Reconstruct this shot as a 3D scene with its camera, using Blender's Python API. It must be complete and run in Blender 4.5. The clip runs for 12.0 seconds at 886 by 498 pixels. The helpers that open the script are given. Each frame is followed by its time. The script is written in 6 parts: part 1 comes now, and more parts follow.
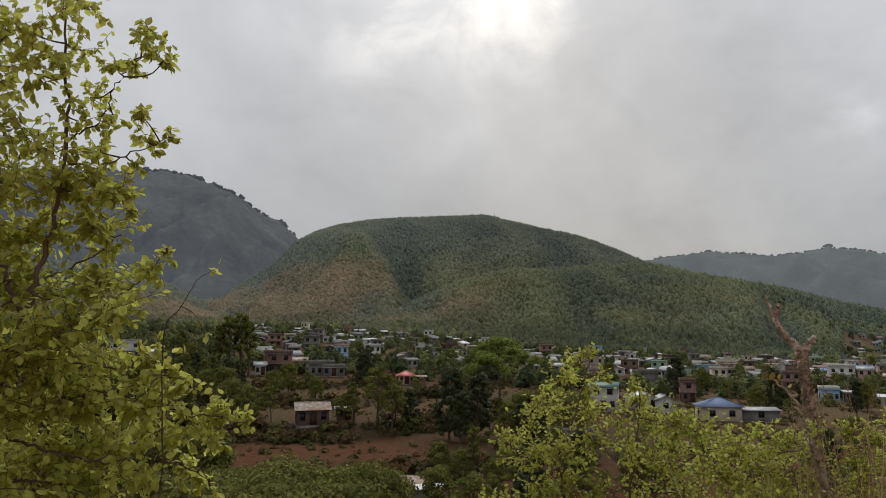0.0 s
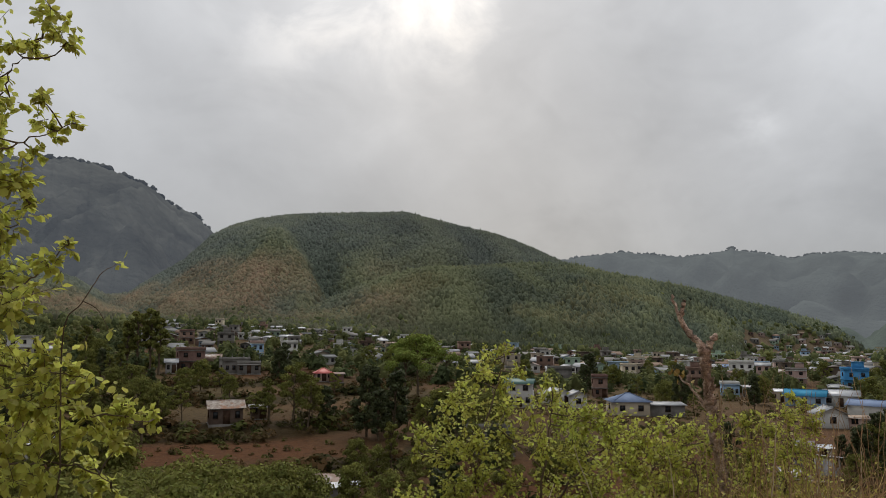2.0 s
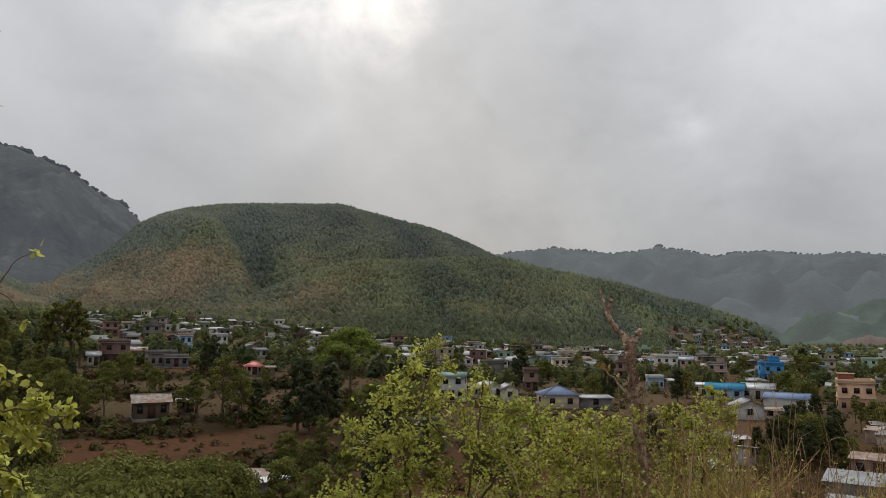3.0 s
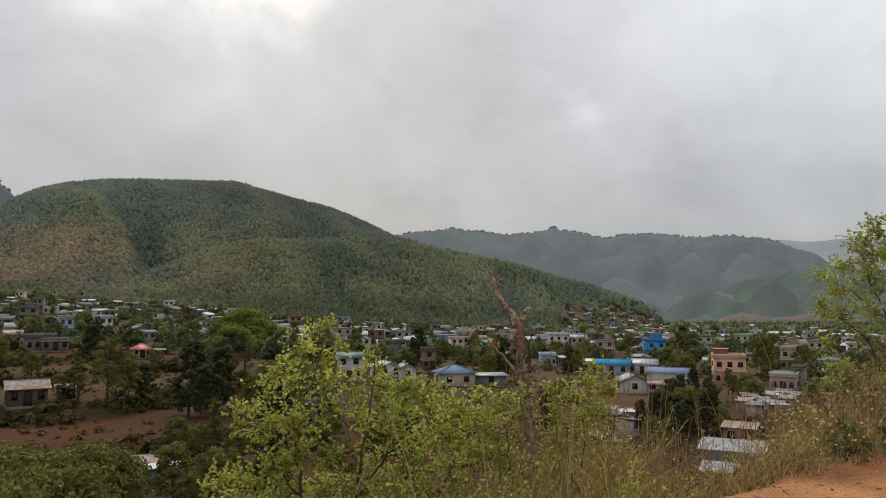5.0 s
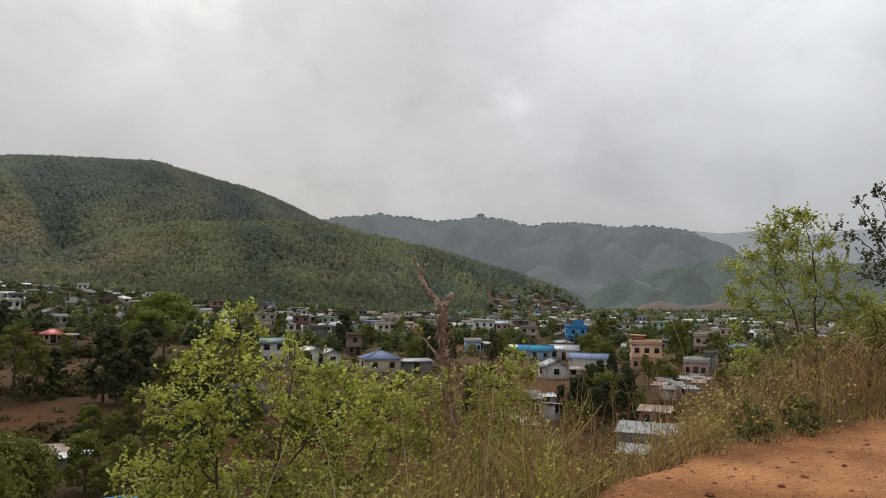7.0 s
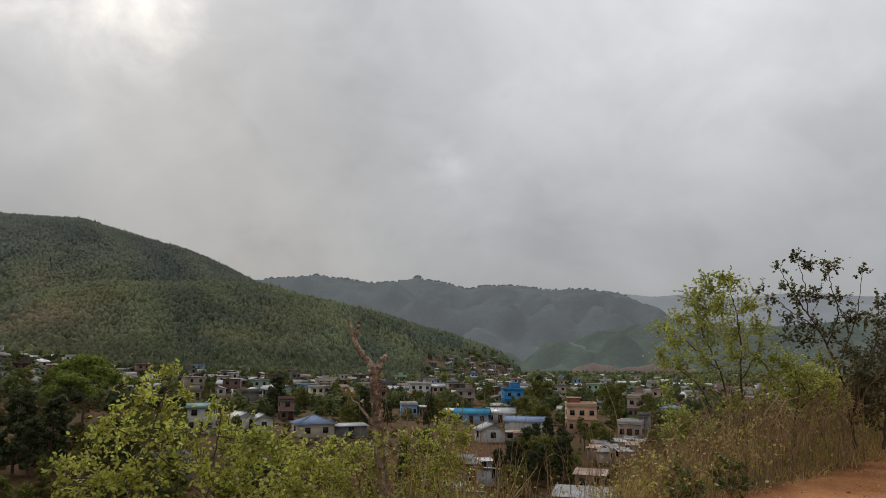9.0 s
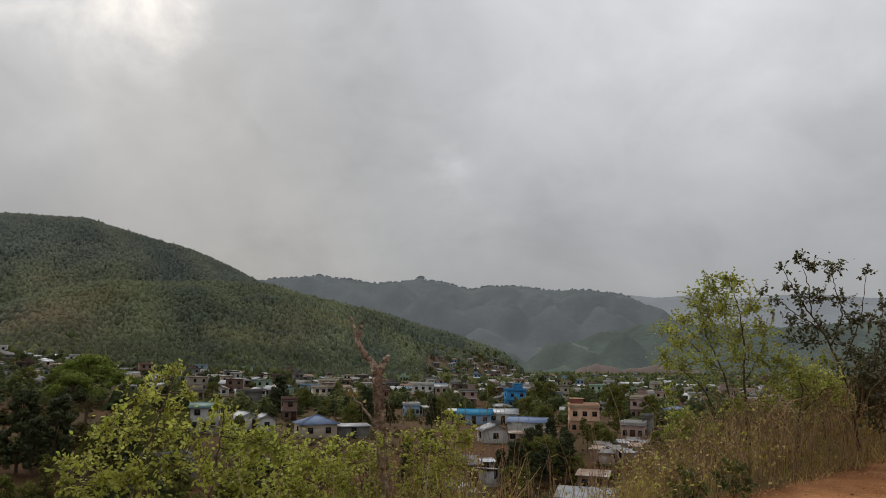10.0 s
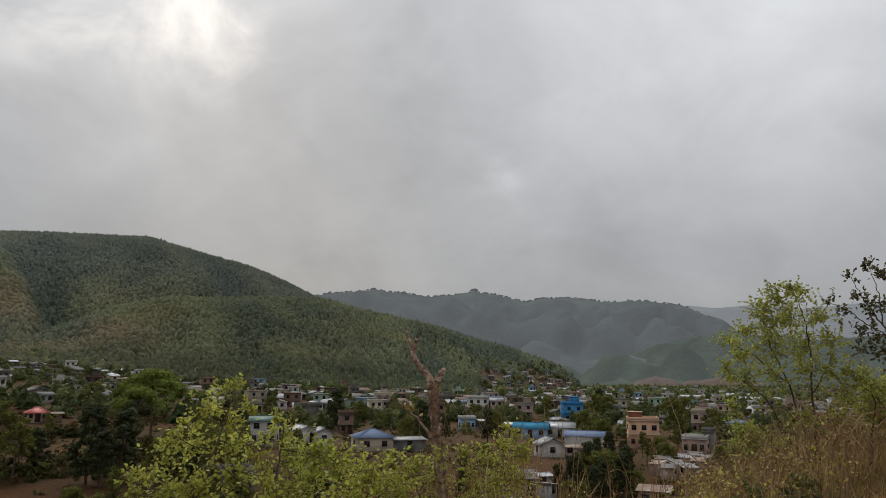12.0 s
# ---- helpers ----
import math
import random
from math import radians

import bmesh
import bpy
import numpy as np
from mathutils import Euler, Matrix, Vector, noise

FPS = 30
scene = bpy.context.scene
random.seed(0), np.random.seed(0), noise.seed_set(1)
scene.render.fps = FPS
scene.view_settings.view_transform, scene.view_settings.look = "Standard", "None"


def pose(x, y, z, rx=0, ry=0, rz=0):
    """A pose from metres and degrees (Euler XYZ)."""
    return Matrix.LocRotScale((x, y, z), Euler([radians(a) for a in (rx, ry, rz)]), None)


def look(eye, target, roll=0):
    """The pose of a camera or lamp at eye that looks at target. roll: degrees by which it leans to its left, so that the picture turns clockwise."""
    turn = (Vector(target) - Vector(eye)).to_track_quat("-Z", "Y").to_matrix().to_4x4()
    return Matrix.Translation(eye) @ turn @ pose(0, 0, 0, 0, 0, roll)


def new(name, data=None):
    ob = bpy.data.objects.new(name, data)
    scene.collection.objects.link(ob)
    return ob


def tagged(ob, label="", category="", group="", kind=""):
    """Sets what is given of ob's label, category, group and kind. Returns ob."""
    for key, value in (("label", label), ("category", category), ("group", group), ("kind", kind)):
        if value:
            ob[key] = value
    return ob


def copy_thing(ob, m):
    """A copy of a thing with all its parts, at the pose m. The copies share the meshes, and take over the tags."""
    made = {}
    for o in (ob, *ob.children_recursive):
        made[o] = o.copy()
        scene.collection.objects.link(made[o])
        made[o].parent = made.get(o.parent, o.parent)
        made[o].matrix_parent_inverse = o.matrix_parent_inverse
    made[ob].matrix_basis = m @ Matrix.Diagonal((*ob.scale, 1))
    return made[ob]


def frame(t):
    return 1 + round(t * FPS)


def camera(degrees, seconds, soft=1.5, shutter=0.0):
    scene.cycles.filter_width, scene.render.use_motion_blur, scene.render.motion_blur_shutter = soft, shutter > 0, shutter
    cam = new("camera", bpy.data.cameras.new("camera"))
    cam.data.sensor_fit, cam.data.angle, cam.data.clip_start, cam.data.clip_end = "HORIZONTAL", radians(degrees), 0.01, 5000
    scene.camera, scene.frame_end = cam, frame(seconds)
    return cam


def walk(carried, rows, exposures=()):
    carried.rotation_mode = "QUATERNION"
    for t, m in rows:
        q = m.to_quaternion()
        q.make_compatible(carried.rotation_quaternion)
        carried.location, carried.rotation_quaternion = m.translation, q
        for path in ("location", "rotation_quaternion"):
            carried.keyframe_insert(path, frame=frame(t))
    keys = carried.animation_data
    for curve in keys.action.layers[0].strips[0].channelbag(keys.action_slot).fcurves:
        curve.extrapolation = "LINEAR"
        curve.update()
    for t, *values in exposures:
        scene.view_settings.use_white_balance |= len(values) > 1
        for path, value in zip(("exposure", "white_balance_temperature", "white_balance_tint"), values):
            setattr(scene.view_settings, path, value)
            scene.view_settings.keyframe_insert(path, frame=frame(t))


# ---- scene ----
cam = camera(62.58, 12.0, soft=0.9)
ROWS = [
    (0.0, 0.000, 0.000, 1.500, 0.00, 6.99, 0.05),
    (0.5, 0.003, 0.002, 1.500, -1.19, 6.56, 0.08),
    (1.0, 0.006, 0.004, 1.500, -2.43, 6.47, -0.17),
    (1.5, 0.010, 0.004, 1.500, -3.32, 6.59, -0.09),
    (2.0, 0.017, 0.003, 1.500, -6.32, 6.76, -0.08),
    (2.5, 0.026, 0.002, 1.500, -8.64, 6.22, -0.44),
    (3.0, 0.036, 0.000, 1.500, -11.47, 6.28, -0.42),
    (5.0, 0.085, -0.030, 1.492, -19.39, 4.76, -0.09),
    (5.5, 0.095, -0.030, 1.490, -20.32, 3.77, -0.00),
    (6.0, 0.105, -0.028, 1.488, -21.90, 2.90, 0.67),
    (6.5, 0.115, -0.025, 1.486, -23.82, 3.25, -0.16),
    (8.5, 0.150, -0.012, 1.480, -28.43, 6.55, -0.20),
    (9.0, 0.156, -0.010, 1.480, -30.08, 8.60, -0.47),
    (9.5, 0.158, -0.010, 1.480, -30.29, 9.15, -0.06),
    (10.0, 0.157, -0.010, 1.480, -29.86, 8.64, -0.62),
    (10.5, 0.154, -0.010, 1.480, -28.79, 8.49, -0.79),
    (11.0, 0.152, -0.010, 1.480, -28.46, 8.16, -1.10),
    (11.5, 0.150, -0.010, 1.480, -27.74, 8.24, -0.99),
    (12.0, 0.146, -0.010, 1.480, -25.62, 9.61, -0.38),
]
walk(cam, [(t, pose(x, y, z, 90 + pitch, roll, yaw)) for t, x, y, z, yaw, pitch, roll in ROWS],
     [(0.0, 0.0), (3.0, 0.02), (5.0, 0.18), (6.0, 0.28), (6.5, 0.27), (8.5, 0.0), (9.5, -0.20), (12.0, -0.18)])
# ---- overcast evening sky, with the sun behind thinner cloud ----
SUN_AZ, SUN_EL = 5.0, 27.0


def heading(az, el):
    a, e = radians(az), radians(el)
    return Vector((math.sin(a) * math.cos(e), math.cos(a) * math.cos(e), math.sin(e)))


def build_sky():
    world = bpy.data.worlds.new("overcast_sky")
    scene.world = world
    world.use_nodes = True
    nt = world.node_tree
    nt.nodes.clear()
    N, L = nt.nodes.new, nt.links.new

    def math_node(op, a, b=None, c=None, clamp=False):
        n = N("ShaderNodeMath")
        n.operation, n.use_clamp = op, clamp
        for i, v in enumerate((a, b, c)):
            if v is None:
                continue
            if isinstance(v, (int, float)):
                n.inputs[i].default_value = v
            else:
                L(v, n.inputs[i])
        return n.outputs[0]

    def glow(v, az, el, power):
        dot = N("ShaderNodeVectorMath")
        dot.operation = "DOT_PRODUCT"
        L(v, dot.inputs[0])
        dot.inputs[1].default_value = heading(az, el)
        return math_node("POWER", math_node("MAXIMUM", dot.outputs["Value"], 0.0), power)

    coord = N("ShaderNodeTexCoord")
    v = coord.outputs["Generated"]
    sep = N("ShaderNodeSeparateXYZ")
    L(v, sep.inputs[0])
    up = math_node("MAXIMUM", sep.outputs["Z"], 0.0)
    # flattened cloud shapes
    squash = N("ShaderNodeVectorMath")
    squash.operation = "MULTIPLY"
    L(v, squash.inputs[0])
    squash.inputs[1].default_value = (1, 1, 1.35)

    def clouds(scale, detail, offset, rough=0.55, distort=0.4):
        move = N("ShaderNodeVectorMath")
        move.operation = "ADD"
        L(squash.outputs[0], move.inputs[0])
        move.inputs[1].default_value = offset
        n = N("ShaderNodeTexNoise")
        n.inputs["Scale"].default_value, n.inputs["Detail"].default_value = scale, detail
        n.inputs["Roughness"].default_value, n.inputs["Distortion"].default_value = rough, distort
        L(move.outputs[0], n.inputs["Vector"])
        return n.outputs["Fac"]

    big, fine = clouds(2.6, 5, (3.1, 1.7, 0), 0.5, 0.2), clouds(7.0, 6, (0.4, 5.2, 0.0), 0.55, 0.3)
    level = math_node("MULTIPLY_ADD", up, SKY_UP, SKY_LOW)
    shade = math_node("MULTIPLY_ADD", math_node("SUBTRACT", big, 0.5), 0.74, 1.0)
    shade = math_node("MULTIPLY_ADD", math_node("SUBTRACT", fine, 0.5), 0.34, shade)
    patch = math_node("SMOOTH_MIN", math_node("MULTIPLY", math_node("MAXIMUM", math_node("SUBTRACT", clouds(4.2, 4, (7.3, 2.2, 1.0), 0.6, 0.6), 0.5), 0.0), 6.0), 1.0, 0.3)
    shade = math_node("MULTIPLY_ADD", patch, -0.10, math_node("ADD", shade, 0.03))
    # thinner cloud before the sun, broken by the clouds' own shapes
    wide = math_node("MULTIPLY", glow(v, SUN_AZ, SUN_EL, 60.0), 0.16)
    tear = math_node("SMOOTH_MIN", math_node("MULTIPLY", math_node("MAXIMUM", math_node("SUBTRACT", fine, 0.42), 0.0), 5.0), 1.0, 0.2)
    rift = math_node("ADD", glow(v, 6.5, 24.5, 420.0), math_node("MULTIPLY", glow(v, -3.0, 26.0, 200.0), 0.9))
    tight = math_node("MULTIPLY", math_node("MULTIPLY", rift, tear), 0.62)
    puff = math_node("MULTIPLY", math_node("MULTIPLY", glow(v, 30.0, 15.0, 3000.0), tear), 0.34)
    side = math_node("MULTIPLY", glow(v, 52.0, 26.0, 20.0), 0.36)
    dull = math_node("MULTIPLY", glow(v, 20.0, 18.0, 60.0), -0.22)
    low = math_node("MULTIPLY", glow(v, 14.0, 7.0, 40.0), 0.10)
    shade = math_node("ADD", shade, low)
    total = math_node("ADD", math_node("ADD", shade, wide), math_node("ADD", math_node("ADD", math_node("ADD", tight, puff), side), dull))
    bright = math_node("MULTIPLY", level, total)
    tint = N("ShaderNodeMix")
    tint.data_type = "RGBA"
    L(math_node("MULTIPLY_ADD", math_node("ADD", math_node("ADD", wide, tight), math_node("MULTIPLY", low, 3.5)), 1.3, 0.18, True), tint.inputs["Factor"])
    tint.inputs["A"].default_value, tint.inputs["B"].default_value = (0.955, 0.985, 1.035, 1), (1.04, 0.995, 0.945, 1)
    cloud = N("ShaderNodeVectorMath")
    cloud.operation = "SCALE"
    L(tint.outputs["Result"], cloud.inputs[0])
    L(bright, cloud.inputs["Scale"])
    sky = N("ShaderNodeTexSky")
    sky.sky_type, sky.sun_disc = "NISHITA", False
    sky.sun_elevation, sky.sun_rotation = radians(SUN_EL), radians(SUN_AZ)
    clear, deck, both, out = N("ShaderNodeBackground"), N("ShaderNodeBackground"), N("ShaderNodeAddShader"), N("ShaderNodeOutputWorld")
    L(sky.outputs[0], clear.inputs["Color"])
    clear.inputs["Strength"].default_value = 0.004
    L(cloud.outputs[0], deck.inputs["Color"])
    L(clear.outputs[0], both.inputs[0])
    L(deck.outputs[0], both.inputs[1])
    L(both.outputs[0], out.inputs["Surface"])


SKY_LOW, SKY_UP = 0.315, 0.62
build_sky()
sun_lamp = new("sun", bpy.data.lights.new("sun", "SUN"))
sun_lamp.data.energy, sun_lamp.data.angle, sun_lamp.data.color = 1.45, radians(25), (1.0, 0.95, 0.86)
sun_lamp.matrix_world = look(heading(SUN_AZ, 48) * 100, (0, 0, 0))
# ---- materials ----
def surface(name, dark, light, scale=3.0, rough=0.9, bump=0.3, fine=30.0, metal=0.0, depth=0.02, vary=0.0, wear=None, wear_at=0.62, through_light=0.0, island=False, mask=None, streak=1.0, grit=0.0):
    """A worn surface: two colours mixed by coarse and fine noise, stains in a third, fine relief.
    vary: change of brightness from object to object, or island to island. through_light: share of light let through (leaves)."""
    m = bpy.data.materials.new(name)
    m.use_nodes = True
    nt = m.node_tree
    N, L = nt.nodes.new, nt.links.new
    bsdf, out = nt.nodes["Principled BSDF"], nt.nodes["Material Output"]
    coord = N("ShaderNodeNewGeometry")
    stretch = N("ShaderNodeVectorMath")
    stretch.operation = "MULTIPLY"
    L(coord.outputs["Position"], stretch.inputs[0])
    stretch.inputs[1].default_value = (1, 1, streak)

    def noise_node(s, detail):
        n = N("ShaderNodeTexNoise")
        n.inputs["Scale"].default_value, n.inputs["Detail"].default_value, n.inputs["Roughness"].default_value = s, detail, 0.6
        L(stretch.outputs[0], n.inputs["Vector"])
        return n.outputs["Fac"]

    def mix(fac, a, b, mode="MIX"):
        n = N("ShaderNodeMix")
        n.data_type, n.blend_type = "RGBA", mode
        for v, k in ((fac, "Factor"), (a, "A"), (b, "B")):
            if isinstance(v, (int, float)):
                n.inputs[k].default_value = v
            elif isinstance(v, tuple):
                n.inputs[k].default_value = (*v, 1)
            else:
                L(v, n.inputs[k])
        return n.outputs["Result"]

    def span(v, a, b, lo=0.0, hi=1.0):
        n = N("ShaderNodeMapRange")
        L(v, n.inputs[0])
        for i, k in enumerate((a, b, lo, hi)):
            n.inputs[i + 1].default_value = k
        return n.outputs[0]

    coarse, grain = noise_node(scale, 4), noise_node(fine, 3)
    colour = mix(span(coarse, 0.3, 0.7), dark, light)
    colour = mix(span(grain, 0.25, 0.75, 0.0, 0.55), colour, mix(0.5, colour, dark))
    if grit:
        speck = noise_node(grit, 2)
        colour = mix(span(speck, 0.5, 0.62, 0.0, 0.8), colour, mix(1.0, colour, (0.45, 0.42, 0.40), "MULTIPLY"))
        colour = mix(span(speck, 0.46, 0.36, 0.0, 0.45), colour, mix(0.5, colour, (1.0, 1.0, 1.0)))
    if wear:
        colour = mix(span(noise_node(scale * 0.43, 5), wear_at, wear_at + 0.12), colour, wear)
    if vary:
        if island:
            chance = coord.outputs["Random Per Island"]
        else:
            chance = N("ShaderNodeObjectInfo").outputs["Random"]
        hue = N("ShaderNodeHueSaturation")
        L(span(chance, 0, 1, 1 - vary, 1 + vary), hue.inputs["Value"])
        L(span(chance, 0, 1, 0.5 - vary * 0.06, 0.5 + vary * 0.04), hue.inputs["Hue"])
        L(colour, hue.inputs["Color"])
        colour = hue.outputs["Color"]
    if mask:
        att = N("ShaderNodeAttribute")
        att.attribute_name = mask
        colour = mix(1.0, colour, att.outputs["Color"], "MULTIPLY")
    L(colour, bsdf.inputs["Base Color"])
    bsdf.inputs["Metallic"].default_value = metal
    bsdf.inputs["Specular IOR Level"].default_value = 0.08 if rough >= 0.8 else 0.3
    L(span(grain, 0.3, 0.7, max(rough - 0.12, 0.05), min(rough + 0.08, 1)), bsdf.inputs["Roughness"])
    if bump:
        b = N("ShaderNodeBump")
        b.inputs["Strength"].default_value, b.inputs["Distance"].default_value = bump, depth
        L(grain, b.inputs["Height"])
        L(b.outputs[0], bsdf.inputs["Normal"])
    if through_light:
        t, both = N("ShaderNodeBsdfTranslucent"), N("ShaderNodeMixShader")
        L(colour, t.inputs["Color"])
        both.inputs[0].default_value = through_light
        L(bsdf.outputs[0], both.inputs[1])
        L(t.outputs[0], both.inputs[2])
        L(both.outputs[0], out.inputs["Surface"])
    return m


leaf_lime = surface("lime_leaf", (0.38, 0.405, 0.08), (0.60, 0.61, 0.155), 1.2, 0.6, 0.1, 60, vary=0.3, island=True, through_light=0.6)
leaf_spring = surface("spring_leaf", (0.31, 0.35, 0.06), (0.58, 0.585, 0.135), 1.2, 0.5, 0.1, 60, vary=0.4, island=True, through_light=0.55)
leaf_fresh = surface("fresh_green_leaf", (0.31, 0.335, 0.055), (0.53, 0.54, 0.115), 1.2, 0.55, 0.1, 60, vary=0.3, island=True, through_light=0.5)
leaf_path = surface("olive_green_leaf", (0.30, 0.335, 0.075), (0.52, 0.54, 0.14), 1.2, 0.55, 0.1, 60, vary=0.35, island=True, through_light=0.5)
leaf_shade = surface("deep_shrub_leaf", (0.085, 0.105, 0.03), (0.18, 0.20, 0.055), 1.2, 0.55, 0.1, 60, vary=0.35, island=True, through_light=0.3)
leaf_weed = surface("weed_leaf", (0.25, 0.255, 0.048), (0.50, 0.48, 0.10), 1.2, 0.6, 0.1, 60, vary=0.4, island=True, through_light=0.45)
leaf_dark = surface("dark_leaf", (0.085, 0.092, 0.045), (0.17, 0.165, 0.08), 1.2, 0.5, 0.1, 60, vary=0.4, island=True, through_light=0.2)
leaf_old = surface("yellow_brown_leaf", (0.20, 0.13, 0.03), (0.34, 0.25, 0.06), 1.5, 0.6, 0.1, 60, vary=0.3, island=True, through_light=0.35)
bark = surface("grey_brown_bark", (0.06, 0.045, 0.03), (0.16, 0.12, 0.08), 6, 0.95, 0.6, 40, streak=0.3)
snag_bark = surface("peeling_dead_bark", (0.13, 0.085, 0.065), (0.58, 0.43, 0.34), 22, 0.95, 0.9, 60, depth=0.03, wear=(0.68, 0.55, 0.45), wear_at=0.52)
straw = surface("dry_straw", (0.25, 0.175, 0.07), (0.60, 0.445, 0.20), 2.0, 0.9, 0.1, 40, vary=0.55, island=True, through_light=0.25)
weed = surface("half_dry_weed", (0.21, 0.21, 0.05), (0.45, 0.40, 0.11), 2.0, 0.85, 0.1, 40, vary=0.5, island=True, through_light=0.3)
stem_brown = surface("brown_dead_stem", (0.14, 0.085, 0.045), (0.50, 0.36, 0.20), 3, 0.9, 0.2, 60)
stalk_pale = surface("bleached_stalk", (0.34, 0.29, 0.20), (0.55, 0.48, 0.34), 5, 0.9, 0.2, 60)
pebble = surface("pale_red_stone", (0.27, 0.12, 0.06), (0.50, 0.27, 0.15), 20, 0.95, 0.5, 90, vary=0.35, island=True)
crown_mid = [
    surface("olive_crown", (0.088, 0.10, 0.026), (0.23, 0.225, 0.058), 0.5, 0.8, 0.1, 8, vary=0.45, island=True, through_light=0.32),
    surface("deep_green_crown", (0.032, 0.042, 0.015), (0.078, 0.090, 0.029), 0.5, 0.75, 0.1, 8, vary=0.4, island=True, through_light=0.2),
    surface("yellow_green_crown", (0.11, 0.15, 0.03), (0.23, 0.27, 0.06), 0.5, 0.8, 0.1, 8, vary=0.4, island=True, through_light=0.3),
]
forest = surface("hill_forest", (0.75, 0.75, 0.75), (1.0, 1.0, 1.0), 0.02, 0.9, 0.0, 0.3, vary=0.06, island=True, mask="tint", through_light=0.3)
land = surface("ground_soil_and_grass", (0.52, 0.50, 0.48), (1.10, 1.08, 1.04), 1.1, 0.95, 0.9, 15.0, depth=0.05, mask="tint", grit=70.0)
far_paint = surface("weathered_house_paint", (0.78, 0.77, 0.75), (1.05, 1.05, 1.05), 0.5, 0.8, 0.2, 9, vary=0.15, island=True, mask="tint")
plaster_white = surface("white_plaster", (0.36, 0.355, 0.33), (0.52, 0.51, 0.48), 0.5, 0.9, 0.2, 12, vary=0.15, wear=(0.32, 0.30, 0.27))
plaster_cream = surface("cream_plaster", (0.36, 0.31, 0.23), (0.46, 0.40, 0.31), 0.5, 0.9, 0.2, 12, vary=0.12, wear=(0.34, 0.29, 0.22))
plaster_pink = surface("pink_plaster", (0.32, 0.23, 0.195), (0.42, 0.31, 0.27), 0.5, 0.9, 0.2, 12, vary=0.12, wear=(0.30, 0.24, 0.21))
plaster_orange = surface("orange_plaster", (0.50, 0.31, 0.205), (0.63, 0.41, 0.285), 0.5, 0.88, 0.2, 12, wear=(0.46, 0.27, 0.16))
plaster_maroon = surface("maroon_paint", (0.20, 0.08, 0.06), (0.28, 0.11, 0.08), 0.8, 0.85, 0.2, 12)
plaster_blue = surface("bright_blue_paint", (0.045, 0.19, 0.38), (0.07, 0.25, 0.47), 0.6, 0.8, 0.2, 12, wear=(0.20, 0.33, 0.52))
plaster_sky = surface("pale_blue_paint", (0.20, 0.30, 0.42), (0.27, 0.37, 0.48), 0.6, 0.85, 0.2, 12, wear=(0.36, 0.38, 0.40))
plaster_green = surface("pale_green_paint", (0.24, 0.34, 0.25), (0.33, 0.42, 0.31), 0.6, 0.85, 0.2, 12, wear=(0.36, 0.38, 0.32))
concrete = surface("raw_concrete", (0.11, 0.105, 0.095), (0.22, 0.205, 0.185), 0.6, 0.95, 0.4, 9, vary=0.2, wear=(0.14, 0.13, 0.12))
brick_red = surface("rough_brickwork", (0.14, 0.088, 0.07), (0.23, 0.15, 0.12), 1.2, 0.95, 0.5, 14, vary=0.2, wear=(0.26, 0.20, 0.17))
tin_grey = surface("weathered_tin", (0.20, 0.205, 0.215), (0.38, 0.39, 0.40), 0.6, 0.5, 0.1, 9, metal=0.25, vary=0.2, wear=(0.27, 0.16, 0.10), wear_at=0.6)
tin_stripe = surface("striped_rusty_tin", (0.11, 0.068, 0.046), (0.36, 0.33, 0.30), 1.6, 0.75, 0.2, 9, metal=0.1, vary=0.2, wear=(0.20, 0.10, 0.06), wear_at=0.5)
tin_dull = surface("dull_tin", (0.13, 0.125, 0.12), (0.26, 0.25, 0.24), 0.6, 0.7, 0.1, 9, metal=0.1, vary=0.35, wear=(0.20, 0.13, 0.09), wear_at=0.55)
tin_bright = surface("new_tin", (0.38, 0.39, 0.41), (0.55, 0.56, 0.58), 0.5, 0.4, 0.1, 9, metal=0.2, vary=0.1)
tin_blue = surface("blue_tin", (0.12, 0.16, 0.25), (0.175, 0.22, 0.32), 0.6, 0.82, 0.1, 9, wear=(0.24, 0.30, 0.45))
tin_pale_blue = surface("pale_blue_tin", (0.15, 0.20, 0.31), (0.215, 0.27, 0.39), 0.6, 0.82, 0.1, 9, wear=(0.27, 0.32, 0.43))
tin_teal = surface("teal_tin", (0.03, 0.18, 0.32), (0.06, 0.26, 0.40), 0.6, 0.82, 0.1, 9, wear=(0.18, 0.32, 0.40))
tin_green = surface("grey_green_tin", (0.05, 0.11, 0.095), (0.08, 0.16, 0.14), 0.6, 0.55, 0.1, 9, wear=(0.22, 0.26, 0.24))
tin_red = surface("red_tin", (0.40, 0.09, 0.08), (0.56, 0.15, 0.13), 0.6, 0.55, 0.1, 9, wear=(0.42, 0.22, 0.18))
tin_rust = surface("rusty_tin", (0.18, 0.11, 0.075), (0.32, 0.25, 0.20), 0.8, 0.75, 0.2, 9, metal=0.1, vary=0.25, wear=(0.42, 0.40, 0.38), wear_at=0.52)
dark_wood = surface("dark_wood", (0.05, 0.03, 0.02), (0.10, 0.06, 0.04), 4, 0.8, 0.2, 30)
dark_glass = surface("dark_window_glass", (0.016, 0.018, 0.020), (0.03, 0.033, 0.036), 2, 0.15, 0.0, 12)
mud_wall = surface("mud_plaster", (0.075, 0.055, 0.042), (0.14, 0.10, 0.078), 0.8, 0.95, 0.4, 10, vary=0.15)
# red earth, its colour greyed to stand for distance haze
earth_red = surface("bare_red_earth", (0.13, 0.10, 0.088), (0.185, 0.145, 0.128), 0.02, 1.0, 0.0, 0.08)
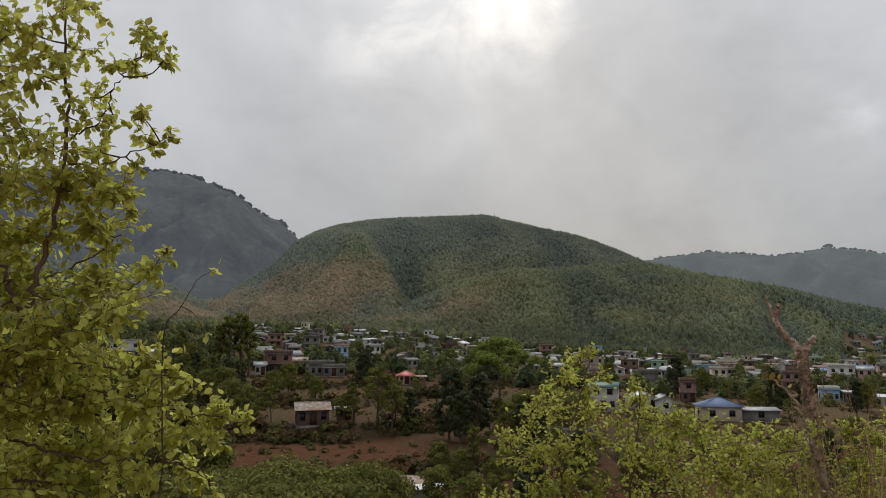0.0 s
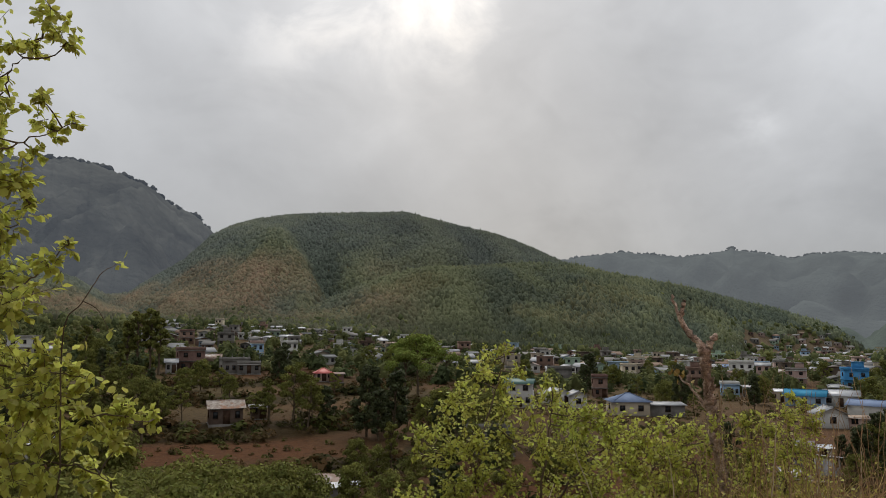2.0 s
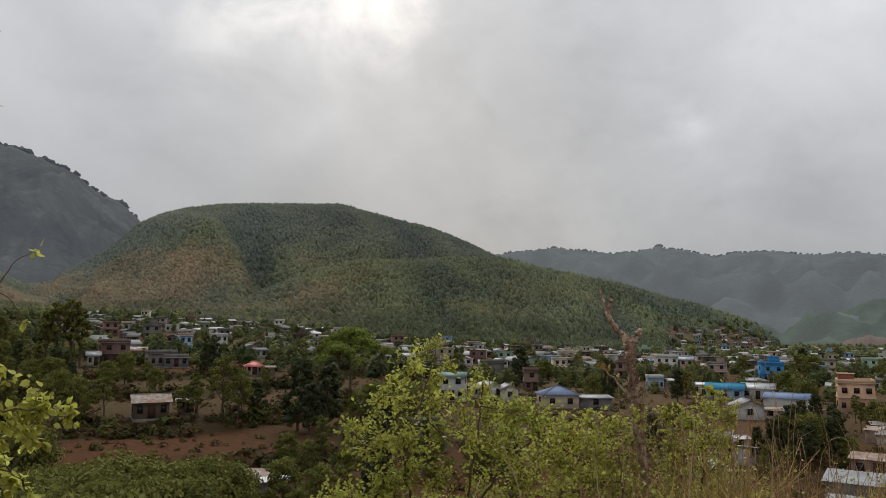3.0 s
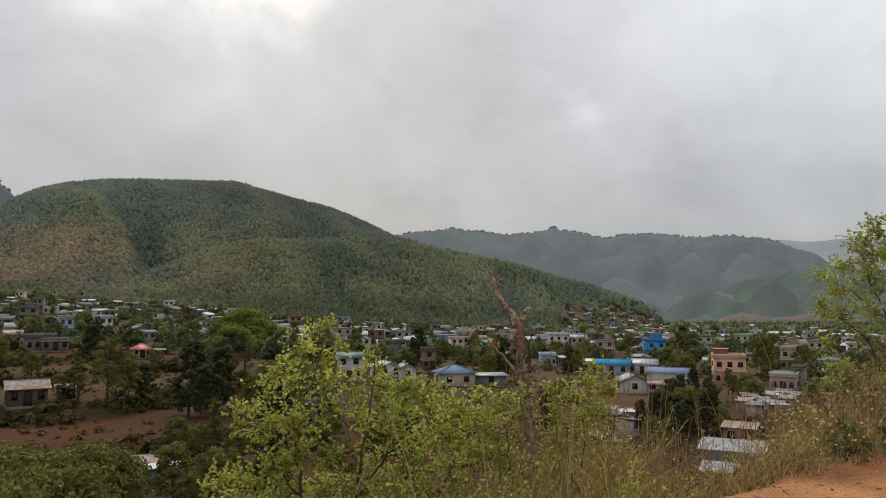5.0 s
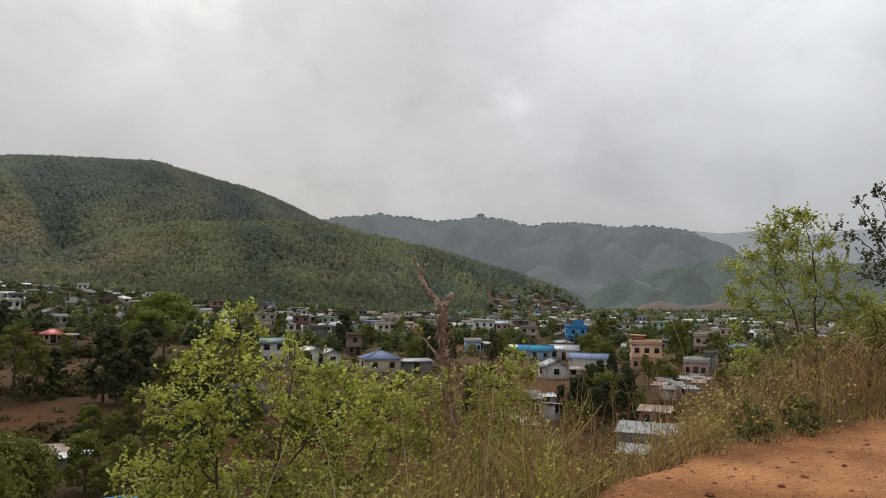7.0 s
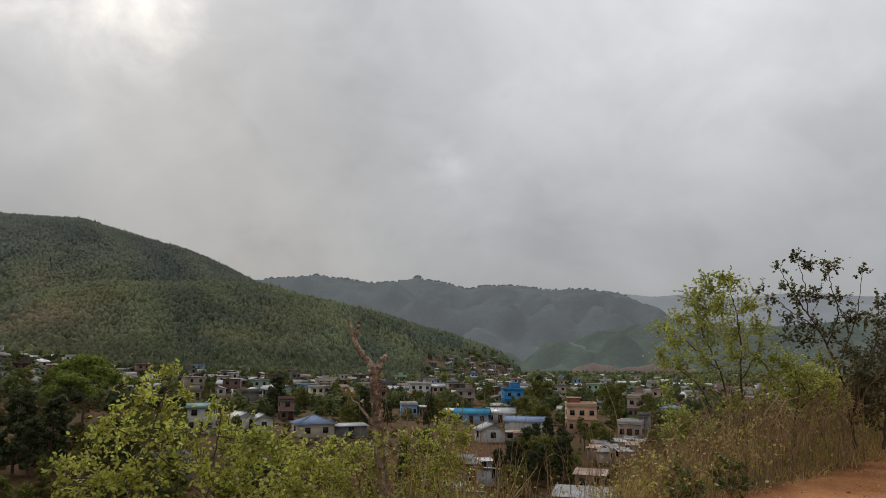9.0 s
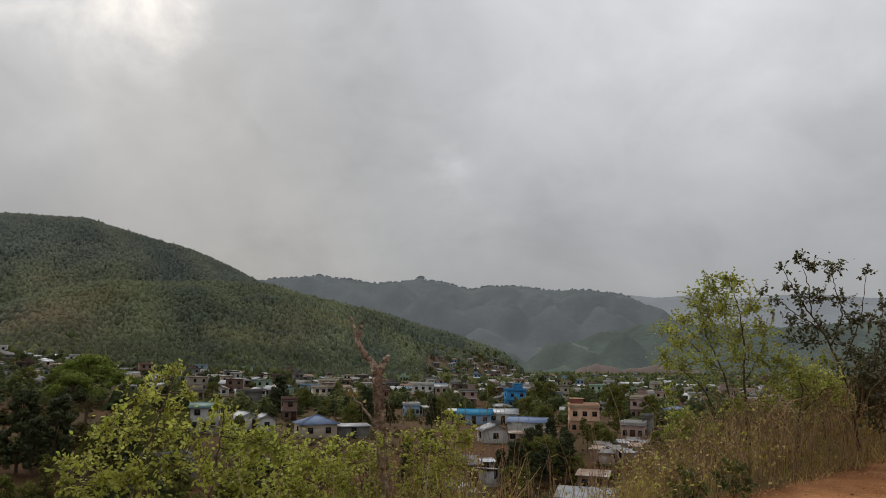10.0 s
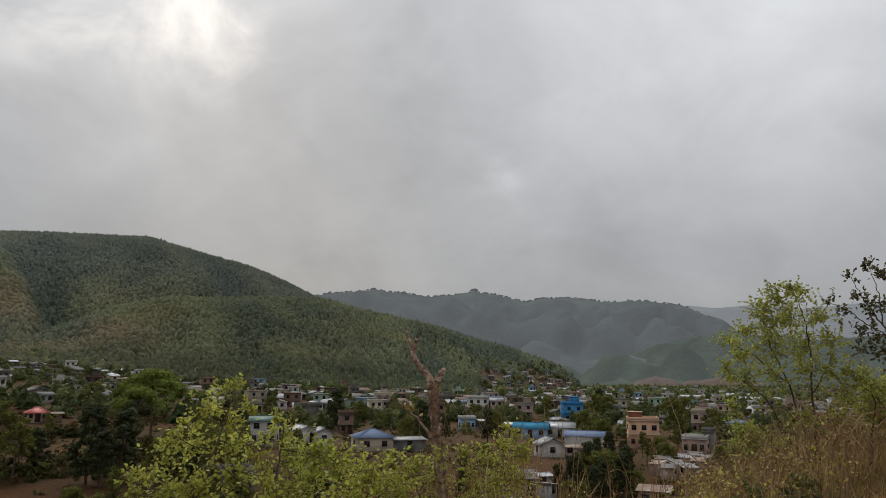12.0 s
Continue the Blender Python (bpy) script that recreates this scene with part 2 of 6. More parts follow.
# ---- the lie of the land (x right, y ahead, from the first eye) ----
def wavy(x, y, s, seed=0.0):
    """A smooth uneven field between about -1 and 1, with waves of about s metres."""
    a = np.sin(x / s * 2.1 + 1.7 * np.sin(y / s * 1.3 + seed)) + np.sin(y / s * 2.7 + 1.3 * np.sin(x / s * 1.9 + 2 * seed))
    b = np.sin((x + y) / s * 4.3 + seed) * np.sin((x - 0.6 * y) / s * 3.7 + 1.1 * seed)
    return 0.38 * a + 0.25 * b


def smooth(u):
    u = np.clip(u, 0, 1)
    return u * u * (3 - 2 * u)


def path_edge(x):
    """How far ahead the dirt path reaches before the hillside falls away."""
    return np.interp(x, [-40, -3, 0, 1.6, 3.15, 3.6, 4.1, 5.0, 6.1, 7.9, 9.4, 12.0, 40.0], [-3, 1.6, 2.0, 2.9, 4.16, 4.52, 4.85, 5.1, 5.34, 5.66, 6.0, 6.65, 11.0])


FOOT = ([-60, -20, -6, 3, 10, 21, 30, 36, 60], [540, 540, 500, 480, 460, 500, 590, 690, 900])
RISE = ([-60, -20, -8, 0, 10, 20, 35, 60], [26, 26, 23, 17, 9, 3.5, 0, 0])
CREST = ([-60, -45, -30, -26, -23.3, -20.6, -18.5, -17, -15.4, -13.3, -11.4, -10, -7.8, -5.6, -2.9, 3.4, 5.2, 7.9, 10.5, 13, 15.1, 17.9, 21, 24, 26.8, 29.8, 32.4, 34.1, 35.5, 40],
         [3, 4.6, 5.3, 5.0, 4.6, 3.8, 2.6, 2.8, 4.0, 5.4, 7.3, 8.05, 8.72, 9.05, 9.28, 9.48, 9.0, 8.35, 7.75, 6.8, 5.8, 4.5, 4.1, 3.65, 2.85, 1.8, 1.15, 0.45, -0.1, -1.6])
CREST_AWAY = ([-60, -24, -10, 0, 16, 28, 36], [740, 740, 880, 900, 850, 800, 760])
SPUR = ([-7, -4.05, -2.6, -0.3, 1.3, 3.7, 6.6, 10, 13, 16.1, 19.3, 22.8, 25.5, 28.1, 30.7, 33.2, 34.5, 36],
        [0.3, 1.7, 2.5, 3.5, 4.2, 4.95, 5.15, 5.35, 5.45, 5.4, 4.62, 3.88, 3.22, 2.42, 1.76, 0.95, 0.4, -0.8])
SPUR_AWAY = ([-7, -3, 4, 12, 22, 30, 36], [560, 585, 630, 660, 690, 740, 760])


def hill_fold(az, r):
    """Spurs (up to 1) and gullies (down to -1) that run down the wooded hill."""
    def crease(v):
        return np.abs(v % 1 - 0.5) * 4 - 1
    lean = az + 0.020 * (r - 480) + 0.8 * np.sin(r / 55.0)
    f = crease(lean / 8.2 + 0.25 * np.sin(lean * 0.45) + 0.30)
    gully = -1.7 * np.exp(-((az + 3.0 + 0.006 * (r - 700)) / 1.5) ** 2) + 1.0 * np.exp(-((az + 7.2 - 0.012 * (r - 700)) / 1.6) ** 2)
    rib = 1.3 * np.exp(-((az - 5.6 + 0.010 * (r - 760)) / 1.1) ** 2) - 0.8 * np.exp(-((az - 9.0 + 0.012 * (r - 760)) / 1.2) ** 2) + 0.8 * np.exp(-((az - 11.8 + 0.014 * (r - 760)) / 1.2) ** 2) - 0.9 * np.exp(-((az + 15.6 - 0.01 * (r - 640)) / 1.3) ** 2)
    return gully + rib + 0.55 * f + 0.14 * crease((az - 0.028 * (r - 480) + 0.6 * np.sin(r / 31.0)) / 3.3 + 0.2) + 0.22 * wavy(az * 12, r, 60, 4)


TERRACE = 1.5


def terrace_edge(x, y):
    """1 on the banks between the old fields, 0 on the fields."""
    az, r = np.degrees(np.arctan2(x, y)), np.hypot(x, y)
    far = np.clip((r - 60) / (np.interp(az, *FOOT) - 60), 0, 1)
    k = (-15 + np.interp(az, *RISE) * far + 0.6 * wavy(x, y, 60)) / TERRACE
    return smooth((k - np.floor(k) - 0.6) / 0.2) * smooth((12 - az) / 10) * smooth((r - 55) / 20) * smooth((240 - r) / 60)


def ground_z(x, y):
    x, y = np.asarray(x, float), np.asarray(y, float)
    az, r = np.degrees(np.arctan2(x, y)), np.hypot(x, y)
    foot = np.interp(az, *FOOT)
    far = np.clip((r - 60) / (foot - 60), 0, 1)
    rise = np.interp(az, *RISE)
    rise = np.where(np.abs(az) > 90, 0, rise)
    z = -15 + rise * far
    # old field terraces on the nearer left of the valley
    step, near = TERRACE, smooth((12 - az) / 10) * smooth((r - 55) / 20) * smooth((190 - r) / 60) * (np.abs(az) < 80)
    k = (z + 0.6 * wavy(x, y, 60)) / step
    terr = step * (np.floor(k) + smooth((k - np.floor(k) - 0.72) / 0.28))
    z = z + near * (terr - z)
    z = z + 0.35 * wavy(x, y, 45, 2) * smooth((r - 60) / 60)
    # the wooded hill across the valley
    top = 1.5 + np.interp(az, *CREST_AWAY) * np.tan(np.radians(np.interp(az, *CREST)))
    away = np.interp(az, *CREST_AWAY)
    back = foot + 100 * smooth((az + 5) / 5)
    u = np.clip((r - back) / np.maximum(away - back, 50), 0, 1)
    fold = hill_fold(az, r)
    rising = z + (top - z) * (0.5 * u + 0.5 * smooth(u) ** 0.9) + 15 * fold * np.sin(np.pi * u) ** 0.8 * (1 - u) ** 0.7 * np.clip((top - z) / 80, 0.15, 1)
    falling = top - 0.35 * (r - away)
    hill = np.where(r < away, rising, falling)
    z_low = z
    z = np.where((np.abs(az) < 75) & (r > back), np.maximum(z, hill), z)
    # the lower spur before it
    near_r, near_top = np.interp(az, *SPUR_AWAY), 1.5 + np.interp(az, *SPUR_AWAY) * np.tan(np.radians(np.interp(az, *SPUR)))
    q = np.clip((r - foot) / np.maximum(near_r - foot, 40), 0, 1)
    ribs = 0.7 * wavy(az * 14, r * 0.35, 26, 3) + 0.5 * wavy(az * 9, r * 0.8, 40, 8)
    front = z_low + (near_top - z_low) * (0.55 * q + 0.45 * smooth(q)) + 7 * ribs * np.sin(np.pi * q) ** 0.8 * np.clip((near_top - z_low) / 50, 0.1, 1)
    front = np.where(r < near_r, front, near_top - 0.42 * (r - near_r))
    z = np.where((az > -7) & (az < 36) & (r > foot), np.maximum(z, front), z)
    # the hillside that the path runs along
    d = y - path_edge(x)
    slope = -np.where(d < 2, 0.22 * d * d / 2, 0.44 + 0.62 * (d - 2)) + 0.18 * wavy(x, y, 5) * np.clip(d / 4, 0, 1)
    slope = slope - 0.5 * np.clip(d, 0, 5) * smooth((az - 33) / 3) * smooth((45.0 - az) / 2.0)
    bank = np.where(d > 0, slope, 0.02 * wavy(x, y, 1.3) + 0.012 * wavy(x, y, 0.4, 3) + 0.3 * np.clip(-d - 9, 0, 60))
    return np.where(bank > z, bank, z)
# ---- mesh helpers ----
class Shape:
    """Collects triangles and quads, then becomes one mesh."""

    def __init__(self):
        self.v, self.f, self.c, self.n = [], [], [], 0

    def add(self, verts, faces, colour=None):
        verts, faces = np.asarray(verts, np.float32).reshape(-1, 3), np.asarray(faces, np.int64)
        self.v.append(verts)
        self.f.append(faces + self.n)
        if colour is not None:
            self.c.append(np.broadcast_to(np.asarray(colour, np.float32), (len(verts), 3)))
        self.n += len(verts)
        return self

    def mesh(self, name, material, even=False):
        me = bpy.data.meshes.new(name)
        verts = np.concatenate(self.v)
        sizes = np.concatenate([np.full(len(f), f.shape[1]) for f in self.f])
        loops = np.concatenate([f.ravel() for f in self.f])
        me.vertices.add(len(verts))
        me.vertices.foreach_set("co", verts.ravel())
        me.loops.add(len(loops))
        me.loops.foreach_set("vertex_index", loops.astype(np.int32))
        me.polygons.add(len(sizes))
        me.polygons.foreach_set("loop_start", np.concatenate([[0], np.cumsum(sizes)[:-1]]).astype(np.int32))
        me.polygons.foreach_set("loop_total", sizes.astype(np.int32))
        if even:
            me.polygons.foreach_set("use_smooth", np.ones(len(sizes), bool))
        if self.c:
            cols = np.ones((len(verts), 4), np.float32)
            cols[:, :3] = np.concatenate(self.c)
            me.attributes.new("tint", "FLOAT_COLOR", "POINT").data.foreach_set("color", cols.ravel())
        me.update()
        me.validate()
        me.materials.append(material)
        return me


def piece(name, shape, material, parent=None, label="", even=False):
    ob = new(name, shape.mesh(name, material, even))
    ob.parent = parent
    return tagged(ob, label) if label else ob


def part(name, bm, material, parent, label=""):
    me = bpy.data.meshes.new(name)
    bm.to_mesh(me)
    bm.free()
    me.materials.append(material)
    ob = new(name, me)
    ob.parent = parent
    return tagged(ob, label) if label else ob


def thing(name, m, label, category, group="", kind=""):
    ob = new(name)
    ob.empty_display_size = 0.2
    ob.matrix_basis = m
    return tagged(ob, label, category, group, kind)


def polar(az, el, d):
    """The place at that bearing and height angle from the first eye, d metres away over the ground."""
    a = radians(az)
    return np.array((d * math.sin(a), d * math.cos(a), 1.5 + d * math.tan(radians(el))))


def on_ground(az, r):
    x, y = r * math.sin(radians(az)), r * math.cos(radians(az))
    return np.array((x, y, float(ground_z(x, y))))


def unit(v):
    return v / np.maximum(np.linalg.norm(v, axis=-1, keepdims=True), 1e-9)


def tube(shape, points, radii, sides=6, rough=0.0, rng=None, colour=None):
    """A tapered limb through the points."""
    points = np.asarray(points, float)
    n = len(points)
    t = unit(np.gradient(points, axis=0))
    side = unit(np.cross(t, np.where(np.abs(t[:, 2:3]) > 0.9, [[1.0, 0, 0]], [[0, 0, 1.0]])))
    up = np.cross(side, t)
    a = np.linspace(0, 2 * math.pi, sides, endpoint=False)
    rr = np.asarray(radii, float)[:, None] * np.ones((1, sides))
    if rough:
        rr = rr * (1 + rough * rng.uniform(-1, 1, rr.shape))
    ring = points[:, None] + rr[..., None] * (np.cos(a)[None, :, None] * side[:, None] + np.sin(a)[None, :, None] * up[:, None])
    i, j = np.meshgrid(np.arange(n - 1), np.arange(sides), indexing="ij")
    k = (j + 1) % sides
    faces = np.stack([i * sides + j, i * sides + k, (i + 1) * sides + k, (i + 1) * sides + j], -1).reshape(-1, 4)
    shape.add(ring.reshape(-1, 3), faces, colour)
    tips = np.arange(1, sides - 1)
    shape.add(ring[-1], np.stack([np.zeros_like(tips), tips, tips + 1], -1), colour)


def curve_points(ctrl, n=12, wob=0.0, rng=None):
    """A smooth line through a few points."""
    ctrl = np.asarray(ctrl, float)
    s = np.linspace(0, len(ctrl) - 1, n)
    p = np.stack([np.interp(s, np.arange(len(ctrl)), ctrl[:, k]) for k in range(3)], 1)
    for _ in range(2):
        p[1:-1] = 0.25 * p[:-2] + 0.5 * p[1:-1] + 0.25 * p[2:]
    if wob:
        p[1:-1] += rng.normal(0, wob, (n - 2, 3))
    return p


LEAF = np.array([[0, 0, 0], [-0.30, 0.28, 0.05], [-0.33, 0.60, 0.05], [0, 1.0, -0.06], [0.33, 0.60, 0.05], [0.30, 0.28, 0.05], [0, 0.45, -0.03]])
LEAF_F = np.array([[0, 6, 1, 1], [1, 6, 2, 2], [2, 6, 3, 3], [3, 6, 4, 4], [4, 6, 5, 5], [5, 6, 0, 0]])[:, :3]


def add_leaves(shape, at, along, size, rng, wide=1.0, colour=None):
    """Leaves at the places, pointing along the directions, each with its own twist."""
    n = len(at)
    along = unit(along)
    side = unit(np.cross(along, unit(rng.normal(0, 0.55, (n, 3)) + [0, 0, 1.0])))
    face = np.cross(side, along)
    size = (np.broadcast_to(size, (n,)) * rng.uniform(0.65, 1.25, n))[:, None, None]
    v = at[:, None] + size * (LEAF[None, :, :1] * wide * side[:, None] + LEAF[None, :, 1:2] * along[:, None] + LEAF[None, :, 2:] * face[:, None])
    f = (LEAF_F[None] + 7 * np.arange(n)[:, None, None]).reshape(-1, 3)
    shape.add(v.reshape(-1, 3), f, colour)


def sprays(limbs, leaves, centre, rad, count, size, rng, root=None, droop=0.35, twig=0.0024, wide=1.0, up=0.55, per=9):
    """A cluster of leafy twigs round a centre, joined to the limb that bears it."""
    centre = np.asarray(centre, float)
    if root is not None:
        mid = (centre + root) / 2 + rng.normal(0, 0.08, 3) * np.linalg.norm(centre - root) + [0, 0, -0.05 * rad]
        tube(limbs, curve_points([root, mid, centre], 6), np.linspace(twig * 2.4, twig * 1.4, 6), 4)
    made = 0
    while made < count:
        n = int(rng.integers(per - 3, per + 4))
        d = unit(rng.normal(0, 1, 3) + [0, 0, up])
        start = centre + rng.normal(0, 0.26, 3) * rad
        end = start + d * rad * (0.45 + 0.85 * rng.uniform() ** 1.6)
        tube(limbs, curve_points([start, (start + end) / 2 + [0, 0, 0.06 * rad], end], 4), np.linspace(twig, twig * 0.5, 4), 3)
        s = np.linspace(0.15, 1.0, n)[:, None]
        at = start + (end - start) * s
        way = unit(rng.normal(0, 0.8, (n, 3)) + d + [0, 0, -droop])
        add_leaves(leaves, at, way, size, rng, wide)
        made += n


def clump_trees(shape, base, height, width, cols, k, rng, low=0.15):
    """Many far trees at once: each a loose crown of k leafy scraps facing outwards and up, on its own footing."""
    n = len(base)
    u = unit(rng.normal(0, 1, (n, k, 3)))
    rad = rng.uniform(0.45, 1.0, (n, k, 1)) ** 0.6
    h, w = height[:, None, None], width[:, None, None]
    lift = (u[..., 2:] * rad * 0.5 + 0.5)
    taper = np.where(lift > 0.45, 1 - 0.75 * (lift - 0.45), 0.75 + 0.55 * lift)
    c = base[:, None] + np.concatenate([u[..., :2] * rad * 0.5 * w * taper, low * h + (1 - low) * h * lift], -1)
    nrm = unit(0.7 * u + [0, 0, 0.8] + rng.normal(0, 0.4, (n, k, 3)))
    t1 = unit(np.cross(nrm, rng.normal(0, 1, (n, k, 3))))
    t2 = np.cross(nrm, t1)
    s = w * rng.uniform(0.11, 0.20, (n, k, 1)) * (32 / k) ** 0.5
    v = np.stack([c + s * t1, c - 0.5 * s * t1 + 0.8 * s * t2, c - 0.6 * s * t1 - 0.75 * s * t2], 2)
    shape.add(v.reshape(-1, 3), np.arange(n * k * 3).reshape(-1, 3), None if cols is None else np.repeat(cols, k * 3, 0))
def dome_shape(fine):
    """The upper part of a ball of even triangles."""
    bm = bmesh.new()
    bmesh.ops.create_icosphere(bm, subdivisions=fine, radius=1.0)
    bm.verts.ensure_lookup_table()
    v = np.array([p.co[:] for p in bm.verts])
    f = np.array([[p.index for p in q.verts] for q in bm.faces if q.calc_center_median().z > -0.45])
    bm.free()
    used = np.unique(f)
    again = np.zeros(len(v), int)
    again[used] = np.arange(len(used))
    return v[used], again[f]


DOMES = {2: dome_shape(2), 1: dome_shape(1)}


def crown_trees(shape, base, height, width, cols, rng, low=0.1, conic=None, lump=0.24, mottle=0.12, fine=2):
    """Many far trees at once: closed, lumpy crowns, round or tapering to a point."""
    dome, dome_f = DOMES[fine]
    n, k = len(base), len(dome)
    conic = np.zeros(n) if conic is None else conic
    turn = rng.uniform(0, 6.28, n)[:, None]
    x, y = dome[:, 0] * np.cos(turn) - dome[:, 1] * np.sin(turn), dome[:, 0] * np.sin(turn) + dome[:, 1] * np.cos(turn)
    t = np.broadcast_to(dome[:, 2] * 0.5 + 0.5, (n, k))
    wide = (1 - conic[:, None] * 0.85 * t ** 1.2) * (1 + lump * rng.normal(0, 1, (n, k))) * width[:, None] / 2
    high = low + (1 - low) * t * (1 + 0.55 * lump * rng.normal(0, 1, (n, k)))
    v = base[:, None] + np.stack([x * wide, y * wide, high * height[:, None]], -1)
    f = dome_f[None] + k * np.arange(n)[:, None, None]
    tint = np.repeat(cols, k, 0) * (1 + mottle * rng.normal(0, 1, (n * k, 1)))
    shape.add(v.reshape(-1, 3), f.reshape(-1, 3), np.clip(tint, 0.01, 0.9))
# ---- ground: one sheet from the path to the horizon ----
def mix_rgb(a, b, f):
    f = np.clip(np.asarray(f), 0, 1)[..., None]
    return np.asarray(a) * (1 - f) + np.asarray(b) * f


def ground_tint(x, y):
    az, r = np.degrees(np.arctan2(x, y)), np.hypot(x, y)
    d = y - path_edge(x)
    c = mix_rgb((0.108, 0.046, 0.018), (0.070, 0.041, 0.016), 0.5 + 0.9 * wavy(x, y, 22, 3))
    c = mix_rgb(c, (0.125, 0.098, 0.046), (0.55 + 0.6 * wavy(x, y, 55, 1)) * smooth((r - 105) / 50))
    c = mix_rgb(c, (0.042, 0.034, 0.014), 0.8 * terrace_edge(x, y))
    plot = smooth((az - 30.5) / 1.0) * smooth((36.0 - az) / 1.5) * smooth((r - 105) / 8) * smooth((150 - r) / 8)
    town = smooth((az - 8) / 8) * smooth((r - 120) / 60)
    c = mix_rgb(c, (0.155, 0.088, 0.052), 0.65 * town * (0.6 + 0.5 * wavy(x, y, 30, 7)))
    c = mix_rgb(c, (0.135, 0.070, 0.038), 0.9 * plot)
    wood = smooth((r - np.interp(az, *FOOT)) / 40) * (np.abs(az) < 75)
    c = mix_rgb(c, mix_rgb((0.09, 0.085, 0.04), (0.14, 0.11, 0.06), 0.5 + wavy(x, y, 120, 2)), wood)
    slope = smooth((60 - r) / 20) * smooth(d / 0.5)
    c = mix_rgb(c, mix_rgb((0.16, 0.12, 0.055), (0.11, 0.105, 0.04), 0.5 + wavy(x, y, 4)), slope)
    dirt = smooth((0.55 - d + 0.3 * wavy(x, y, 0.7) + 0.15 * wavy(x, y, 0.2)) / 0.6) * (r < 80)
    toe = smooth((az - 26) / 3) * smooth((37 - az) / 3) * smooth((r - 520) / 60) * smooth((760 - r) / 60)
    c = mix_rgb(c, (0.15, 0.11, 0.075), 0.5 * toe)
    return mix_rgb(c, mix_rgb((0.35, 0.155, 0.064), (0.50, 0.245, 0.112), 0.5 + 0.8 * wavy(x, y, 0.9, 1) + 0.4 * wavy(x, y, 0.23, 2)), dirt)


def build_ground():
    az = np.radians(np.concatenate([np.arange(-180, -42, 6), np.arange(-42, 68, 0.35), np.arange(68, 180, 6)]))
    r = np.concatenate([np.exp(np.linspace(math.log(0.5), math.log(12), 110)), np.exp(np.linspace(math.log(12.3), math.log(1000), 190)), np.exp(np.linspace(math.log(1040), math.log(4700), 24))])
    A, R = np.meshgrid(az, r)
    x, y = R * np.sin(A), R * np.cos(A)
    z = ground_z(x, y)
    n, m = len(r), len(az)
    i, j = np.meshgrid(np.arange(n - 1), np.arange(m), indexing="ij")
    k = (j + 1) % m
    s = Shape()
    s.add(np.stack([x, y, z], -1).reshape(-1, 3), np.stack([i * m + j, i * m + k, (i + 1) * m + k, (i + 1) * m + j], -1).reshape(-1, 4)[:, ::-1], ground_tint(x, y).reshape(-1, 3))
    s.add(np.array([[0, 0, 0.0]]), np.zeros((0, 3), int), (0.5, 0.24, 0.11))
    last = s.n - 1
    s.f.append(np.stack([np.full(m, last), np.arange(m), (np.arange(m) + 1) % m], -1)[:, ::-1])
    return tagged(piece("ground", s, land, even=True), "red dirt path, dry slope and valley floor with fields", "ground", kind="structure")


build_ground()


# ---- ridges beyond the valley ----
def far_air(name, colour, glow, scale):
    """Distant wooded slopes; the pale haze of the air is an added emission."""
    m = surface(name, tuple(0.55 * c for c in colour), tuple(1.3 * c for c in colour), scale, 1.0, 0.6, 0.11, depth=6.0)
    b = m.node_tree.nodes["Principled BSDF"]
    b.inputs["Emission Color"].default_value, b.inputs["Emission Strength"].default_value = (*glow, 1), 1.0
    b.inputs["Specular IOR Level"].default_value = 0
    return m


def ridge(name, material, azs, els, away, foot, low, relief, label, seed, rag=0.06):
    az = np.arange(azs[0], azs[-1] + 0.01, 0.14)
    rng = np.random.default_rng(int(seed * 10))
    top = np.interp(az, azs, els) + rag * 0.5 * rng.uniform(-1, 1, len(az)) * (rng.uniform(0, 1, len(az)) > 0.5) + rag * 0.6 * np.sin(az * 7 + 2 * np.sin(az * 3.1))
    u = np.linspace(0, 1.25, 60)
    A, U = np.meshgrid(az, u)
    R = foot + (away - foot) * U
    T = 1.5 + away * np.tan(np.radians(np.broadcast_to(top, A.shape)))
    rise = 0.45 * np.minimum(U, 1) + 0.55 * smooth(U)
    X_, Y_ = R * np.sin(np.radians(A)), R * np.cos(np.radians(A))
    k = away / 1400
    bend = X_ + 0.45 * Y_ + 30 * k * np.sin(Y_ / (70 * k) + seed)
    crease = np.abs((bend / (210 * k) + 0.3 * seed) % 1 - 0.5) * 4 - 1
    fine = np.abs(((X_ - 0.7 * Y_ + 16 * k * np.sin(Y_ / (33 * k))) / (95 * k) + seed) % 1 - 0.5) * 4 - 1
    spur = 0.9 * crease + 0.45 * fine + 0.5 * wavy(X_, Y_, 60 * k, seed) + 0.22 * wavy(X_, Y_, 18 * k, seed + 2)
    Z = low + (T - low) * np.where(U <= 1, rise, 1 - 1.6 * (U - 1)) + relief * spur * np.sin(np.pi * np.clip(U, 0, 1)) ** 0.9 * (1.02 - np.clip(U, 0, 1))
    a = np.radians(A)
    n, m = A.shape
    i, j = np.meshgrid(np.arange(n - 1), np.arange(m - 1), indexing="ij")
    s = Shape().add(np.stack([R * np.sin(a), R * np.cos(a), Z], -1).reshape(-1, 3), np.stack([i * m + j, i * m + j + 1, (i + 1) * m + j + 1, (i + 1) * m + j], -1).reshape(-1, 4))
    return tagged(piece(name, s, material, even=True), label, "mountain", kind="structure")


